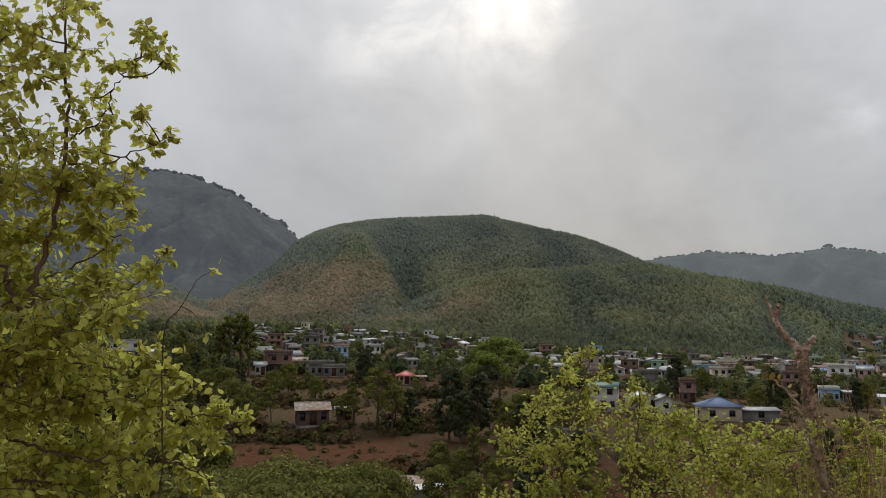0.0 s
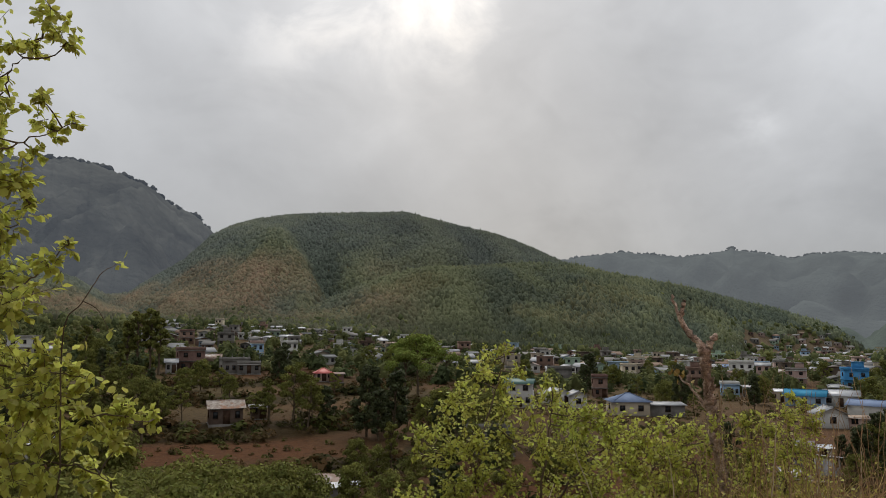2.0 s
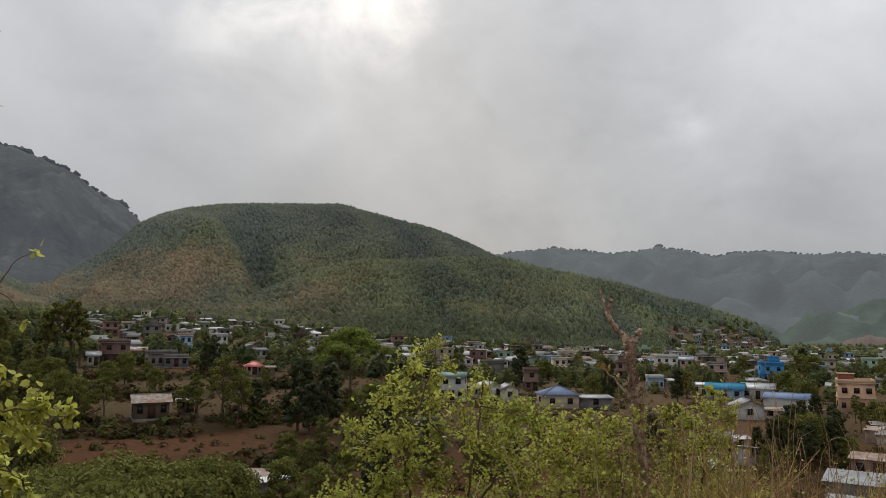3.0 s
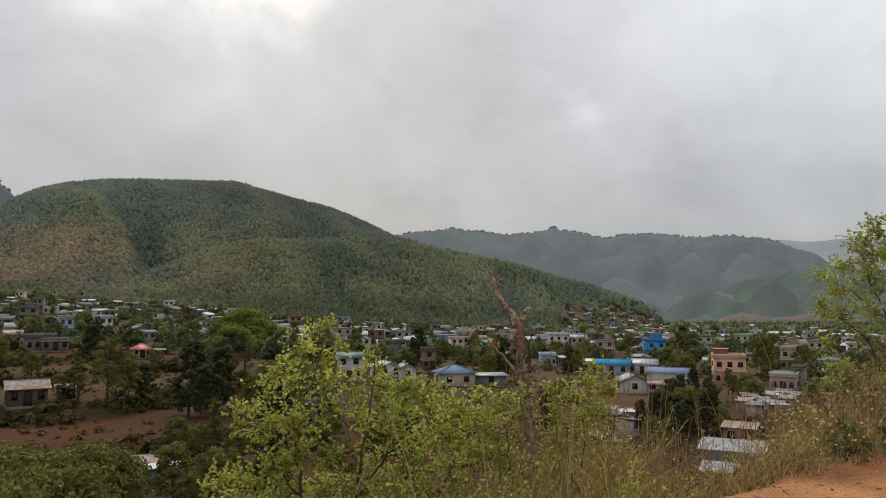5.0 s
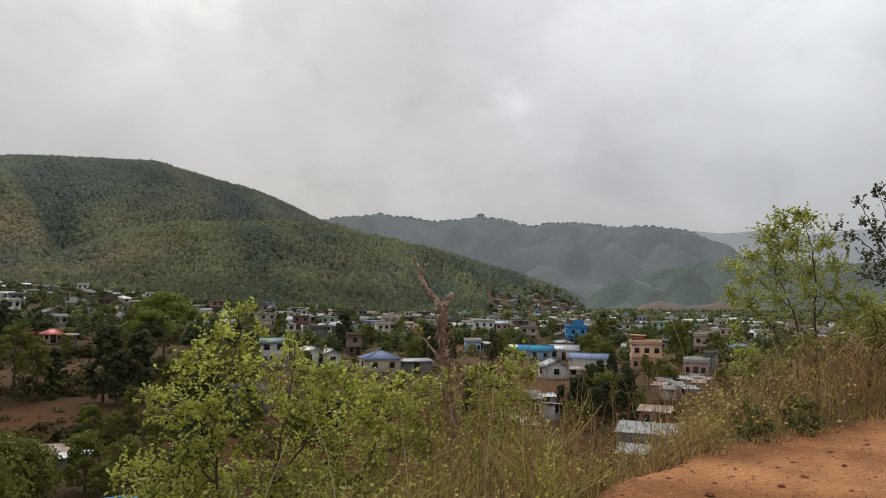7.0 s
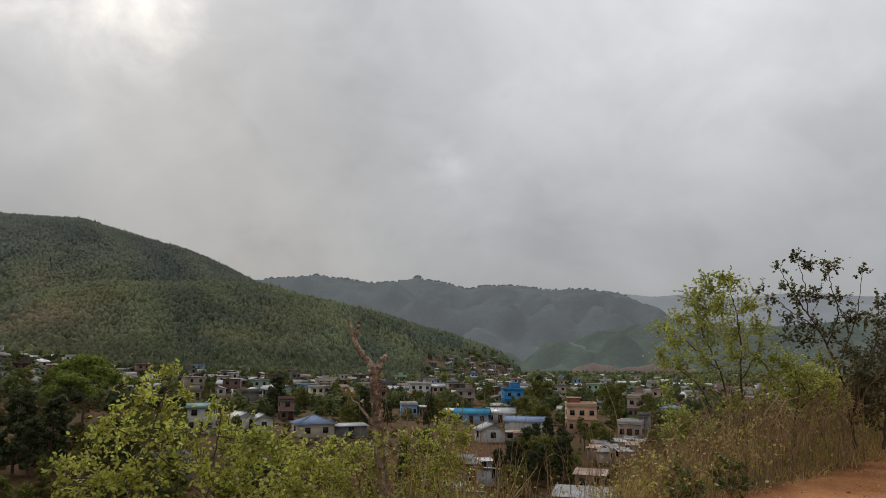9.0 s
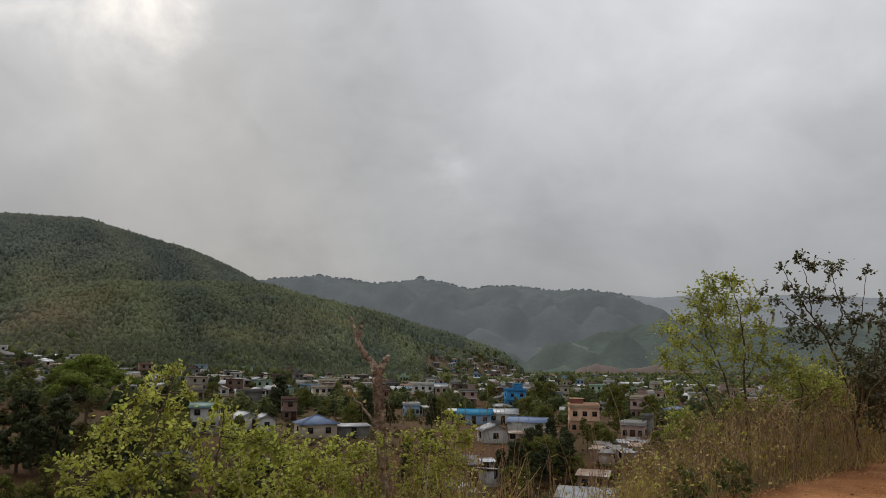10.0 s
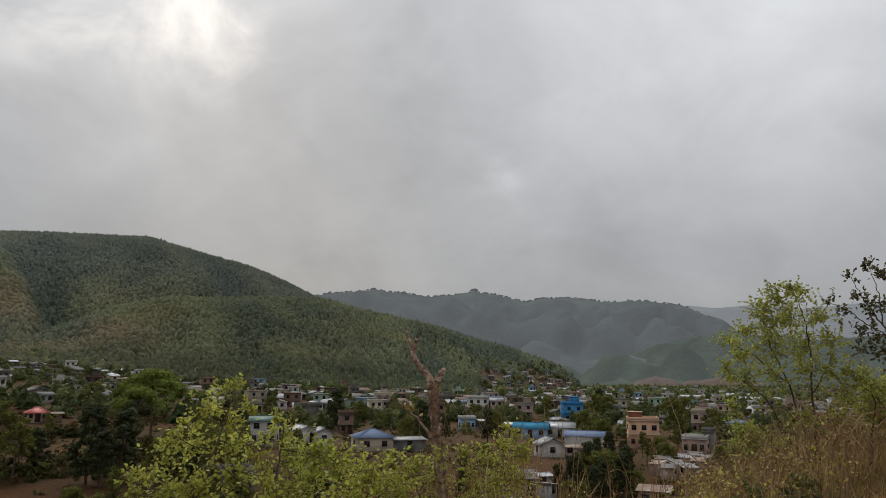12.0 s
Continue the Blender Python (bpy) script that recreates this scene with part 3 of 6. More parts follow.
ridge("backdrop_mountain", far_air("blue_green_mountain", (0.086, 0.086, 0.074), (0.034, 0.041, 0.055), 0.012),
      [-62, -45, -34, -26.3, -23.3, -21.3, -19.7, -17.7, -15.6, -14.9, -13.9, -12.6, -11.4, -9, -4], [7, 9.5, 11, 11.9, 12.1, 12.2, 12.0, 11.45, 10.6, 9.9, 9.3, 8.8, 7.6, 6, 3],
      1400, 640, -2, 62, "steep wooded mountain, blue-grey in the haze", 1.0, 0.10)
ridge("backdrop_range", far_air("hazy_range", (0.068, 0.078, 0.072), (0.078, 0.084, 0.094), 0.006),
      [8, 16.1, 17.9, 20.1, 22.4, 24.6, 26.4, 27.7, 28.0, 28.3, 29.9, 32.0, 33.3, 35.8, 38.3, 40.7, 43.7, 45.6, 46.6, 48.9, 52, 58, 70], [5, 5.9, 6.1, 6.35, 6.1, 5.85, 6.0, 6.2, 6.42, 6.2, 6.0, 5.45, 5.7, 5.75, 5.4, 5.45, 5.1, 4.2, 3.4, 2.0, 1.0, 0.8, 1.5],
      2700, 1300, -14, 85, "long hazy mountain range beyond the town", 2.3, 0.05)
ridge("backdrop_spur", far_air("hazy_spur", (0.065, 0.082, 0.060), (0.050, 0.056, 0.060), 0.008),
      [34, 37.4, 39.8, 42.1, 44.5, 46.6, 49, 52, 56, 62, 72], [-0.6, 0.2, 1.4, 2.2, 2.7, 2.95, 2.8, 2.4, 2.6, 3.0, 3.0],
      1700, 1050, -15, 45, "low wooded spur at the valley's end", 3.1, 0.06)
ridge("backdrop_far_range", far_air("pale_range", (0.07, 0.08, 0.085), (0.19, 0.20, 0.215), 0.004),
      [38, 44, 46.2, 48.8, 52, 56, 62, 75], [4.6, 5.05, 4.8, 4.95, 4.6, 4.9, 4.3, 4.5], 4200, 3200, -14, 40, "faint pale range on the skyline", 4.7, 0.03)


def earth_bank(az0, az1, top, r):
    """A cut bank of bare red earth where the valley ends."""
    az = np.linspace(az0, az1, 60)
    u = (az - az0) / (az1 - az0)
    rng = np.random.default_rng(int(az0 * 7))
    h = 1.5 + r * np.tan(np.radians(top)) + 15
    crest = -15 + h * np.sin(np.pi * u) ** 0.6 * (1 + 0.12 * np.sin(u * 17) + 0.1 * rng.uniform(-1, 1, 60))
    s, a = Shape(), np.radians(az)
    rows = [np.stack([(r + e) * np.sin(a), (r + e) * np.cos(a), -15.5 + (crest + 15.5) * k], -1) for e, k in ((0, 0), (12, 0.55), (22, 0.9), (40, 1.0), (90, 0.0))]
    i, j = np.meshgrid(np.arange(4), np.arange(59), indexing="ij")
    s.add(np.concatenate(rows), np.stack([i * 60 + j, i * 60 + j + 1, (i + 1) * 60 + j + 1, (i + 1) * 60 + j], -1).reshape(-1, 4))
    tagged(piece("earth_bank", s, earth_red, even=True), "bare red earth bank at the foot of far hills", "earth bank", kind="structure")


earth_bank(39.9, 43.6, -0.25, 1010)
earth_bank(43.2, 49.5, -0.3, 1030)


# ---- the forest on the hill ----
# tree greens lifted and greyed for air haze, most in the third
FOREST_DEEP, FOREST_LIGHT, FOREST_HAZE = (0.112, 0.138, 0.102), (0.215, 0.234, 0.125), (0.175, 0.197, 0.185)
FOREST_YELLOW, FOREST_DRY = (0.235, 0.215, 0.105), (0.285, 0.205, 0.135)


def build_forest():
    rng = np.random.default_rng(11)
    s = Shape()
    n = 120000
    az = rng.uniform(-35, 39, n)
    r = np.sqrt(rng.uniform(430 ** 2, 960 ** 2, n))
    foot, away, el = np.interp(az, *FOOT), np.interp(az, *CREST_AWAY), np.interp(az, *CREST)
    x, y = r * np.sin(np.radians(az)), r * np.cos(np.radians(az))
    # what the slope itself hides from the valley is left out
    hidden = (az > -4) & (az < 34) & (r > np.interp(az, *SPUR_AWAY) + 12) & (ground_z(x, y) + 5 < 1.5 + r * np.tan(np.radians(np.interp(az, *SPUR))))
    keep = (r > foot - 25 + 18 * wavy(x, y, 40)) & (r < away + 10) & (el > -0.9) & ~hidden & ~((az > 28.5) & (r < foot + 55 + 30 * wavy(x, y, 30)))
    x, y, r, az = x[keep], y[keep], r[keep], az[keep]
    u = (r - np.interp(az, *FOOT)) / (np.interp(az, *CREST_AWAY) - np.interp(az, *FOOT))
    n = len(x)
    dry = smooth((0.54 + 0.25 * smooth((-8 - az) / 6) - u + 0.28 * wavy(x, y, 90, 2)) / 0.3) * smooth((7 - az) / 8)
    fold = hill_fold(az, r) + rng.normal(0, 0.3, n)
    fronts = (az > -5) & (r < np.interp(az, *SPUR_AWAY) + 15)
    # relief shading put into the tint: gullies darker, spurs lighter, plus random greens
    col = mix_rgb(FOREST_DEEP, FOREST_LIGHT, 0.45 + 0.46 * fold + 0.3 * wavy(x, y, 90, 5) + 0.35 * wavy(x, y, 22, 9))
    col = mix_rgb(col, FOREST_LIGHT, fronts * smooth((18 - az) / 14) * (0.45 + 0.5 * wavy(x, y, 50, 3)))
    # upper hill tinted blue-grey to stand for haze
    col = mix_rgb(col, FOREST_HAZE, smooth((u - 0.4) / 0.4) * 0.55 * ~fronts)
    col = mix_rgb(col, FOREST_YELLOW, smooth((wavy(x, y, 55, 8) - 0.05) / 0.5) * smooth((0.6 - u) / 0.3) * rng.uniform(0, 0.7, n))
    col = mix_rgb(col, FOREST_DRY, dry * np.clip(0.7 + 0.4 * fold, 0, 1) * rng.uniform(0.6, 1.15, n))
    base_u = (r - np.interp(az, *FOOT)) / 120
    col = mix_rgb(col, (0.095, 0.112, 0.066), 0.85 * smooth((0.55 - base_u + 0.15 * wavy(x, y, 30, 5)) / 0.5) * rng.uniform(0.5, 1, n))
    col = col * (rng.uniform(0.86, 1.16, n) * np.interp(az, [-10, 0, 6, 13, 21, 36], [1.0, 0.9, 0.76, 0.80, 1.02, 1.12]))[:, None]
    pine = (rng.uniform(0, 1, n) < np.interp(az, [0, 10, 20, 36], [0.1, 0.25, 0.6, 0.7])) & (dry < 0.5)
    h = rng.uniform(5.2, 8.2, n) * np.where(dry > 0.5, 0.85, 1) * np.where(pine, 1.15, 1) * (1 + 0.35 * smooth((0.5 - base_u) / 0.4))
    w = rng.uniform(3.8, 6.4, n) * np.where(pine, 0.75, 1)
    at, point = np.stack([x, y, ground_z(x, y) - 0.5 * h], -1), np.where(pine, 0.7, rng.uniform(0.0, 0.3, n))
    near = base_u < 0.45
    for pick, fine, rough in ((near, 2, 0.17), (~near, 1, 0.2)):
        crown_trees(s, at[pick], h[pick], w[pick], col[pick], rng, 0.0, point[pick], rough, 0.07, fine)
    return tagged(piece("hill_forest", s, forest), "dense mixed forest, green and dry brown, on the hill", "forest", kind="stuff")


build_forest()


def ridge_trees(azs, els, away, n, tall, material, label, seed):
    """The uneven line of trees along a crest."""
    rng = np.random.default_rng(seed)
    az = rng.uniform(azs[0], azs[-1], n)
    az = az[wavy(az * 40, az, 30, seed) + rng.uniform(-0.5, 0.5, n) > -0.15]
    n = len(az)
    r = away + rng.uniform(-6, 4, n)
    a = np.radians(az)
    size = rng.uniform(0.35, 1.0, n) ** 1.5 * tall * np.where(rng.uniform(0, 1, n) > 0.9, 1.4, 1.0)
    z = 1.5 + r * np.tan(np.radians(np.interp(az, azs, els))) - 0.45 * size
    s = Shape()
    crown_trees(s, np.stack([r * np.sin(a), r * np.cos(a), z], -1), size, size * rng.uniform(0.8, 1.5, n), np.ones((n, 3)), rng, 0.1)
    tagged(piece("ridge_trees", s, bpy.data.materials[material]), label, "trees", kind="stuff")


# crest trees reuse the ridge materials, emitted haze included
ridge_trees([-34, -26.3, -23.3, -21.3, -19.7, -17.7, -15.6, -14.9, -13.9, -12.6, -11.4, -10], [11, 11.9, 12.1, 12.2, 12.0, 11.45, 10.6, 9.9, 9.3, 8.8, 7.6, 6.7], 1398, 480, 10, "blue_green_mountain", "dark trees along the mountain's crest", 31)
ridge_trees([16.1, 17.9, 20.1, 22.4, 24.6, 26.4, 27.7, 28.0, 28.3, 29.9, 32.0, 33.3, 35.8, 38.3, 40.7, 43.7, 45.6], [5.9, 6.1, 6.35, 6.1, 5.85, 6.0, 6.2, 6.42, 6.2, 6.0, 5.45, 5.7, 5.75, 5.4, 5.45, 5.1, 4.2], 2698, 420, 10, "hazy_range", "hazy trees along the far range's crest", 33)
# ---- houses of the valley town ----
def box(s, x0, x1, y0, y1, z0, z1, m=None):
    v = np.array([[x, y, z] for z in (z0, z1) for x, y in ((x0, y0), (x1, y0), (x1, y1), (x0, y1))], float)
    if m is not None:
        v = v @ m.T
    s.add(v, [[3, 2, 1, 0], [4, 5, 6, 7], [0, 1, 5, 4], [1, 2, 6, 5], [2, 3, 7, 6], [3, 0, 4, 7]])
    return s


def sheet(s, a, b, c, d, thick=0.05, waves=0):
    """A roof sheet a-b (eave) to d-c (ridge), with folds running from eave to ridge."""
    a, b, c, d = (np.asarray(p, float) for p in (a, b, c, d))
    n = unit(np.cross(b - a, d - a))
    if not waves:
        v = np.array([a, b, c, d])
        s.add(np.concatenate([v, v - n * thick]), [[0, 1, 2, 3], [7, 6, 5, 4], [0, 4, 5, 1], [1, 5, 6, 2], [2, 6, 7, 3], [3, 7, 4, 0]])
        return
    k = np.arange(waves + 1)
    u, up = (k / waves)[:, None], ((k % 2) * thick)[:, None]
    low, high = a + (b - a) * u + n * up, d + (c - d) * u + n * up
    m = waves + 1
    s.add(np.concatenate([low, high]), np.stack([k[:-1], k[1:], k[1:] + m, k[:-1] + m], -1))
    s.add(np.concatenate([low, high]) - n * 0.03, np.stack([k[:-1] + m, k[1:] + m, k[1:], k[:-1]], -1))


def roof_shape(kind, w, d, h, pitch, over=0.45, waves=0):
    s = Shape()
    X, Y = w / 2 + over, d / 2 + over
    if kind == "gable":
        t = h + Y * pitch
        e = h - over * pitch * 0.3
        sheet(s, (-X, -Y, e), (X, -Y, e), (X, 0, t), (-X, 0, t), waves=waves)
        sheet(s, (X, Y, e), (-X, Y, e), (-X, 0, t), (X, 0, t), waves=waves)
        tube(s, [(-X, 0, t + 0.02), (X, 0, t + 0.02)], [0.09, 0.09], 6)
    elif kind == "front":
        t, e = h + X * pitch, h - over * pitch * 0.3
        sheet(s, (X, -Y, e), (X, Y, e), (0, Y, t), (0, -Y, t), waves=waves)
        sheet(s, (-X, Y, e), (-X, -Y, e), (0, -Y, t), (0, Y, t), waves=waves)
        tube(s, [(0, -Y, t + 0.02), (0, Y, t + 0.02)], [0.09, 0.09], 6)
    elif kind == "hip":
        t, e, q = h + Y * pitch, h, max(X - Y, 0.3)
        sheet(s, (-X, -Y, e), (X, -Y, e), (q, 0, t), (-q, 0, t))
        sheet(s, (X, Y, e), (-X, Y, e), (-q, 0, t), (q, 0, t))
        sheet(s, (X, -Y, e), (X, Y, e), (q, 0.01, t), (q, -0.01, t))
        sheet(s, (-X, Y, e), (-X, -Y, e), (-q, -0.01, t), (-q, 0.01, t))
        for a, b in (((-X, -Y, e), (-q, 0, t)), ((X, -Y, e), (q, 0, t)), ((-q, 0, t), (q, 0, t))):
            tube(s, [np.add(a, (0, 0, 0.03)), np.add(b, (0, 0, 0.03))], [0.08, 0.08], 5)
    elif kind == "shed":
        sheet(s, (-X, -Y, h + 0.06), (X, -Y, h + 0.06), (X, Y, h + 0.1 + (d + 2 * over) * pitch), (-X, Y, h + 0.1 + (d + 2 * over) * pitch), waves=waves)
    return s


def gable_wall(s, kind, w, d, h, pitch, over=0.45):
    """The triangles of wall under a pitched roof."""
    if kind in ("gable", "shed"):
        t = (h + (d / 2 + over) * pitch - 0.15) if kind == "gable" else h + d * pitch - 0.12
        for x in (-w / 2, w / 2 - 0.2):
            pts = [(-d / 2, h - 0.01), (d / 2, h - 0.01), (0 if kind == "gable" else d / 2 - 0.05, t)]
            v = [(x + e, y, z) for e in (0, 0.2) for y, z in pts]
            s.add(v, [[2, 1, 0], [3, 4, 5]]).add(v, [[0, 1, 4, 3], [1, 2, 5, 4], [2, 0, 3, 5]])
    if kind == "front":
        t = h + (w / 2 + over) * pitch - 0.15
        for y in (-d / 2, d / 2 - 0.2):
            v = [(x, y + e, z) for e in (0, 0.2) for x, z in ((-w / 2, h - 0.01), (w / 2, h - 0.01), (0, t))]
            s.add(v, [[0, 1, 2], [5, 4, 3]]).add(v, [[0, 3, 4, 1], [1, 4, 5, 2], [2, 5, 3, 0]])


def opening(owner, name, x, y, z, w, h, face, frame_mat, pane_mat):
    """A framed window or door set on a wall; face: which way it looks (0 front, 1 right, 2 back, 3 left)."""
    c, s_ = ((1, 0), (0, 1), (-1, 0), (0, -1))[face]
    m = np.array([[c, -s_, 0], [s_, c, 0], [0, 0, 1.0]])
    base = np.array([x, y, z])
    f, e = Shape(), 0.06
    for a in ((-w / 2 - e, -w / 2, 0, h), (w / 2, w / 2 + e, 0, h), (-w / 2 - e, w / 2 + e, h, h + e), (-w / 2 - e - 0.05, w / 2 + e + 0.05, -e, 0)):
        box(f, a[0], a[1], -0.10, 0.02, a[2], a[3], m)
    if w > 0.9 and name == "window":
        box(f, -0.03, 0.03, -0.08, 0.02, 0.001, h - 0.001, m)
    f.v = [v + base for v in f.v]
    ob = piece(name, f, frame_mat, owner)
    p = box(Shape(), -w / 2 + 0.004, w / 2 - 0.004, -0.035, 0.015, 0.004, h - 0.004, m)
    p.v = [v + base for v in p.v]
    piece("pane" if name == "window" else "leaf_panel", p, pane_mat, ob)
    return ob


def house(az, r, w, d, storeys, wall, roof, roof_mat, label, turn=0.0, storey_h=2.9, pitch=0.36, windows=2, door=True, waves=0, plinth=True, frame_mat=None, name="house", category="house", bands=None, lift=0.0, group="", over=0.45, sides=1, ledge=0.6):
    if pitch < 0:
        turn, pitch = turn + 180, -pitch
    base = on_ground(az, r)
    base[2] += lift
    ob = thing(name, pose(*base, 0, 0, -az + turn), label, category, group)
    h = storeys * storey_h
    s = box(Shape(), -w / 2, w / 2, -d / 2, d / 2, -1.2, h)
    if roof != "flat":
        gable_wall(s, roof, w, d, h, pitch, over)
    piece("wall", s, wall, ob)
    fm = frame_mat or dark_wood
    for k in range(storeys):
        z = k * storey_h
        n = windows + (1 if (door and k == 0) else 0)
        for i in range(n):
            x = w * ((i + 0.5) / n - 0.5)
            if door and k == 0 and i == n // 2:
                opening(ob, "door", x, -d / 2, 0.10, 0.95, 2.0, 0, fm, dark_wood)
            else:
                opening(ob, "window", x, -d / 2, z + 1.0, min(0.95, w / n * 0.42), 1.0, 0, fm, dark_glass)
        for i in range(sides):
            y = d * ((i + 0.5) / sides - 0.5)
            opening(ob, "window", w / 2, y, z + 1.0, 0.9, 1.1, 1, fm, dark_glass)
            opening(ob, "window", -w / 2, y, z + 1.0, 0.9, 1.1, 3, fm, dark_glass)
    if plinth:
        piece("plinth", box(Shape(), -w / 2 - 0.12, w / 2 + 0.12, -d / 2 - 0.12, d / 2 + 0.12, -1.25, 0.12), concrete, ob)
    if roof == "flat":
        for k in range(1, storeys + 1):
            z, o = k * storey_h, (ledge if k < storeys else 0.35)
            piece("floor_slab", box(Shape(), -w / 2 - 0.15, w / 2 + 0.15, -d / 2 - o, d / 2 + 0.15, z - 0.14, z + 0.04), bands or wall, ob)
        s = Shape()
        for a in ((-w / 2 - 0.1, w / 2 + 0.1, -d / 2 - 0.1, -d / 2 + 0.05), (-w / 2 - 0.1, w / 2 + 0.1, d / 2 - 0.05, d / 2 + 0.1), (-w / 2 - 0.1, -w / 2 + 0.05, -d / 2 + 0.05, d / 2 - 0.05), (w / 2 - 0.05, w / 2 + 0.1, -d / 2 + 0.05, d / 2 - 0.05)):
            box(s, *a, h + 0.04, h + 0.75)
        piece("parapet", s, roof_mat, ob)
    else:
        piece("roof", roof_shape(roof, w, d, h, pitch, over, waves), roof_mat, ob)
    return ob


def stair_head(ob, w, d, h, x, y, mat, roof_mat, tall=2.3):
    """The small stair room on a flat roof."""
    s = box(Shape(), x - w / 2, x + w / 2, y - d / 2, y + d / 2, h + 0.03, h + tall)
    room = piece("stair_room", s, mat, ob)
    piece("roof_slab", box(Shape(), x - w / 2 - 0.25, x + w / 2 + 0.25, y - d / 2 - 0.25, y + d / 2 + 0.25, h + tall, h + tall + 0.12), roof_mat, room)


def rebars(ob, w, d, h, n=2):
    """Concrete column stubs with bare steel on an unfinished roof."""
    for x in np.linspace(-w / 2 + 0.2, w / 2 - 0.2, n + 1):
        for y in (-d / 2 + 0.2, d / 2 - 0.2):
            s = box(Shape(), x - 0.13, x + 0.13, y - 0.13, y + 0.13, h, h + 0.9)
            for a, b in ((-0.08, -0.08), (0.08, -0.08), (0.08, 0.08), (-0.08, 0.08)):
                tube(s, [(x + a, y + b, h + 0.9), (x + a * 1.3, y + b, h + 1.6)], [0.012, 0.012], 4)
            piece("column_stub", s, concrete, ob)


# the ones that stand out
b = house(40.62, 179, 6.7, 5.8, 2, plaster_orange, "flat", plaster_orange, "orange two-storey house with maroon-topped stair room on flat roof", 6, 3.05, windows=3, door=True, bands=plaster_cream, frame_mat=dark_wood, ledge=0.3)
stair_head(b, 2.9, 2.6, 6.1, -1.5, 1.2, plaster_maroon, plaster_orange, 1.7)
b = house(35.45, 265, 6.6, 7.0, 2, plaster_blue, "flat", plaster_blue, "bright blue two-storey house with flat roof", 12, 3.0, bands=plaster_blue)
stair_head(b, 3.0, 3.0, 6.0, 1.2, 1.0, plaster_blue, plaster_blue)
house(20.3, 153, 7.2, 6.4, 1, plaster_cream, "hip", tin_blue, "cream bungalow with blue hipped tin roof", 14, 2.7, 0.42, door=False)
house(23.0, 154, 6.6, 4.0, 1, concrete, "shed", tin_grey, "long low concrete annexe with a tin roof", 14, 2.2, 0.05, windows=1, door=False)
house(36.5, 172, 8.4, 5.8, 1, plaster_white, "gable", tin_pale_blue, "white hall with pale blue tin gable roof", -14, 2.9, 0.28, windows=0, door=False)
house(33.75, 151, 5.0, 4.4, 1, plaster_white, "front", tin_grey, "small white gabled house with grey tin roof", 18, 2.5, 0.42, windows=1, door=False)
house(35.2, 152, 4.6, 3.6, 1, plaster_pink, "shed", tin_rust, "low pink plaster outbuilding with rusty roof", 8, 1.9, 0.04, windows=1, door=False)
house(32.4, 196, 8.6, 5.5, 1, plaster_sky, "gable", tin_teal, "pale blue house with long teal tin roof", -6, 2.6, 0.40, door=True)
house(34.6, 200, 7.4, 5.0, 1, plaster_white, "gable", tin_bright, "white house with light tin gable roof", -4, 2.7, 0.40)
house(31.0, 205, 6.0, 4.5, 1, plaster_cream, "shed", tin_bright, "yellowish house with low light roof", -4, 2.6, 0.06)
house(38.0, 158, 5.8, 0.5, 1, brick_red, "shed", tin_rust, "low brick yard wall with tin capping", 4, 1.7, 0.02, windows=0, door=False, name="yard_wall", category="wall", sides=0, over=0.06)
house(27.5, 213, 4.2, 4.4, 1, plaster_sky, "flat", plaster_white, "pale blue house with white flat roof", 10, 3.2, windows=2, door=True)
house(28.9, 214, 3.6, 4.0, 1, concrete, "shed", tin_grey, "grey lean-to beside a blue house", 10, 2.6, 0.06, windows=1)
b = house(28.33, 298, 8.2, 6.5, 2, plaster_white, "flat", plaster_white, "white two-storey house with flat roof", 5, 2.9, windows=3)
b = house(29.77, 287, 4.6, 5.0, 2, plaster_pink, "gable", tin_grey, "narrow pinkish two-storey house with tin roof", 0, 2.6)
house(12.3, 154, 5.2, 5.0, 2, plaster_white, "gable", tin_green, "pale two-storey house with grey-green tin roof", -6, 2.4, 0.30, windows=2)
b = house(15.3, 232, 7.0, 5.0, 1, concrete, "flat", concrete, "unfinished grey concrete building with flat roof", 8, 3.9, windows=1, door=False)
house(15.0, 162, 5.4, 5.0, 1, plaster_white, "front", tin_bright, "white house with light tin gable roof", 24, 2.4, 0.38, windows=1)
house(16.5, 160, 3.6, 4.0, 1, plaster_white, "front", tin_grey, "small white house with tin gable roof", 16, 2.6, 0.42, windows=1, door=False)
house(18.27, 190, 3.4, 4.0, 2, brick_red, "flat", brick_red, "narrow unplastered brick house with flat roof", 8, 2.5, windows=1, bands=concrete)
b = house(9.95, 101, 5.6, 4.6, 1, concrete, "flat", concrete, "unfinished concrete house shell with open bays", 12, 3.0, windows=2, bands=concrete)
rebars(b, 5.6, 4.6, 3.04)
house(44.3, 166, 4.8, 4.4, 1, plaster_pink, "flat", plaster_white, "pinkish house with a flat white-edged roof", -10, 3.2, windows=2, bands=plaster_white)
house(45.3, 169, 1.8, 4.0, 1, concrete, "flat", concrete, "grey concrete block beside a pinkish house", -10, 4.6, windows=0, door=False)
b = house(44.77, 222, 5.0, 5.0, 2, plaster_pink, "flat", plaster_cream, "pale pink two-storey house with cream balconies", -6, 2.9, bands=plaster_cream)
house(41.75, 364, 8.4, 6.0, 2, plaster_green, "flat", plaster_green, "pale green two-storey house", 4, 2.6, windows=3)
house(39.0, 330, 6.0, 6.0, 2, plaster_cream, "flat", concrete, "cream two-storey house with concrete roof", 4, 2.6)
house(-10.0, 120, 4.9, 4.0, 1, mud_wall, "gable", tin_stripe, "mud-walled farmhouse with streaked rusty tin roof", 6, 2.5, 0.42, windows=2, waves=34)
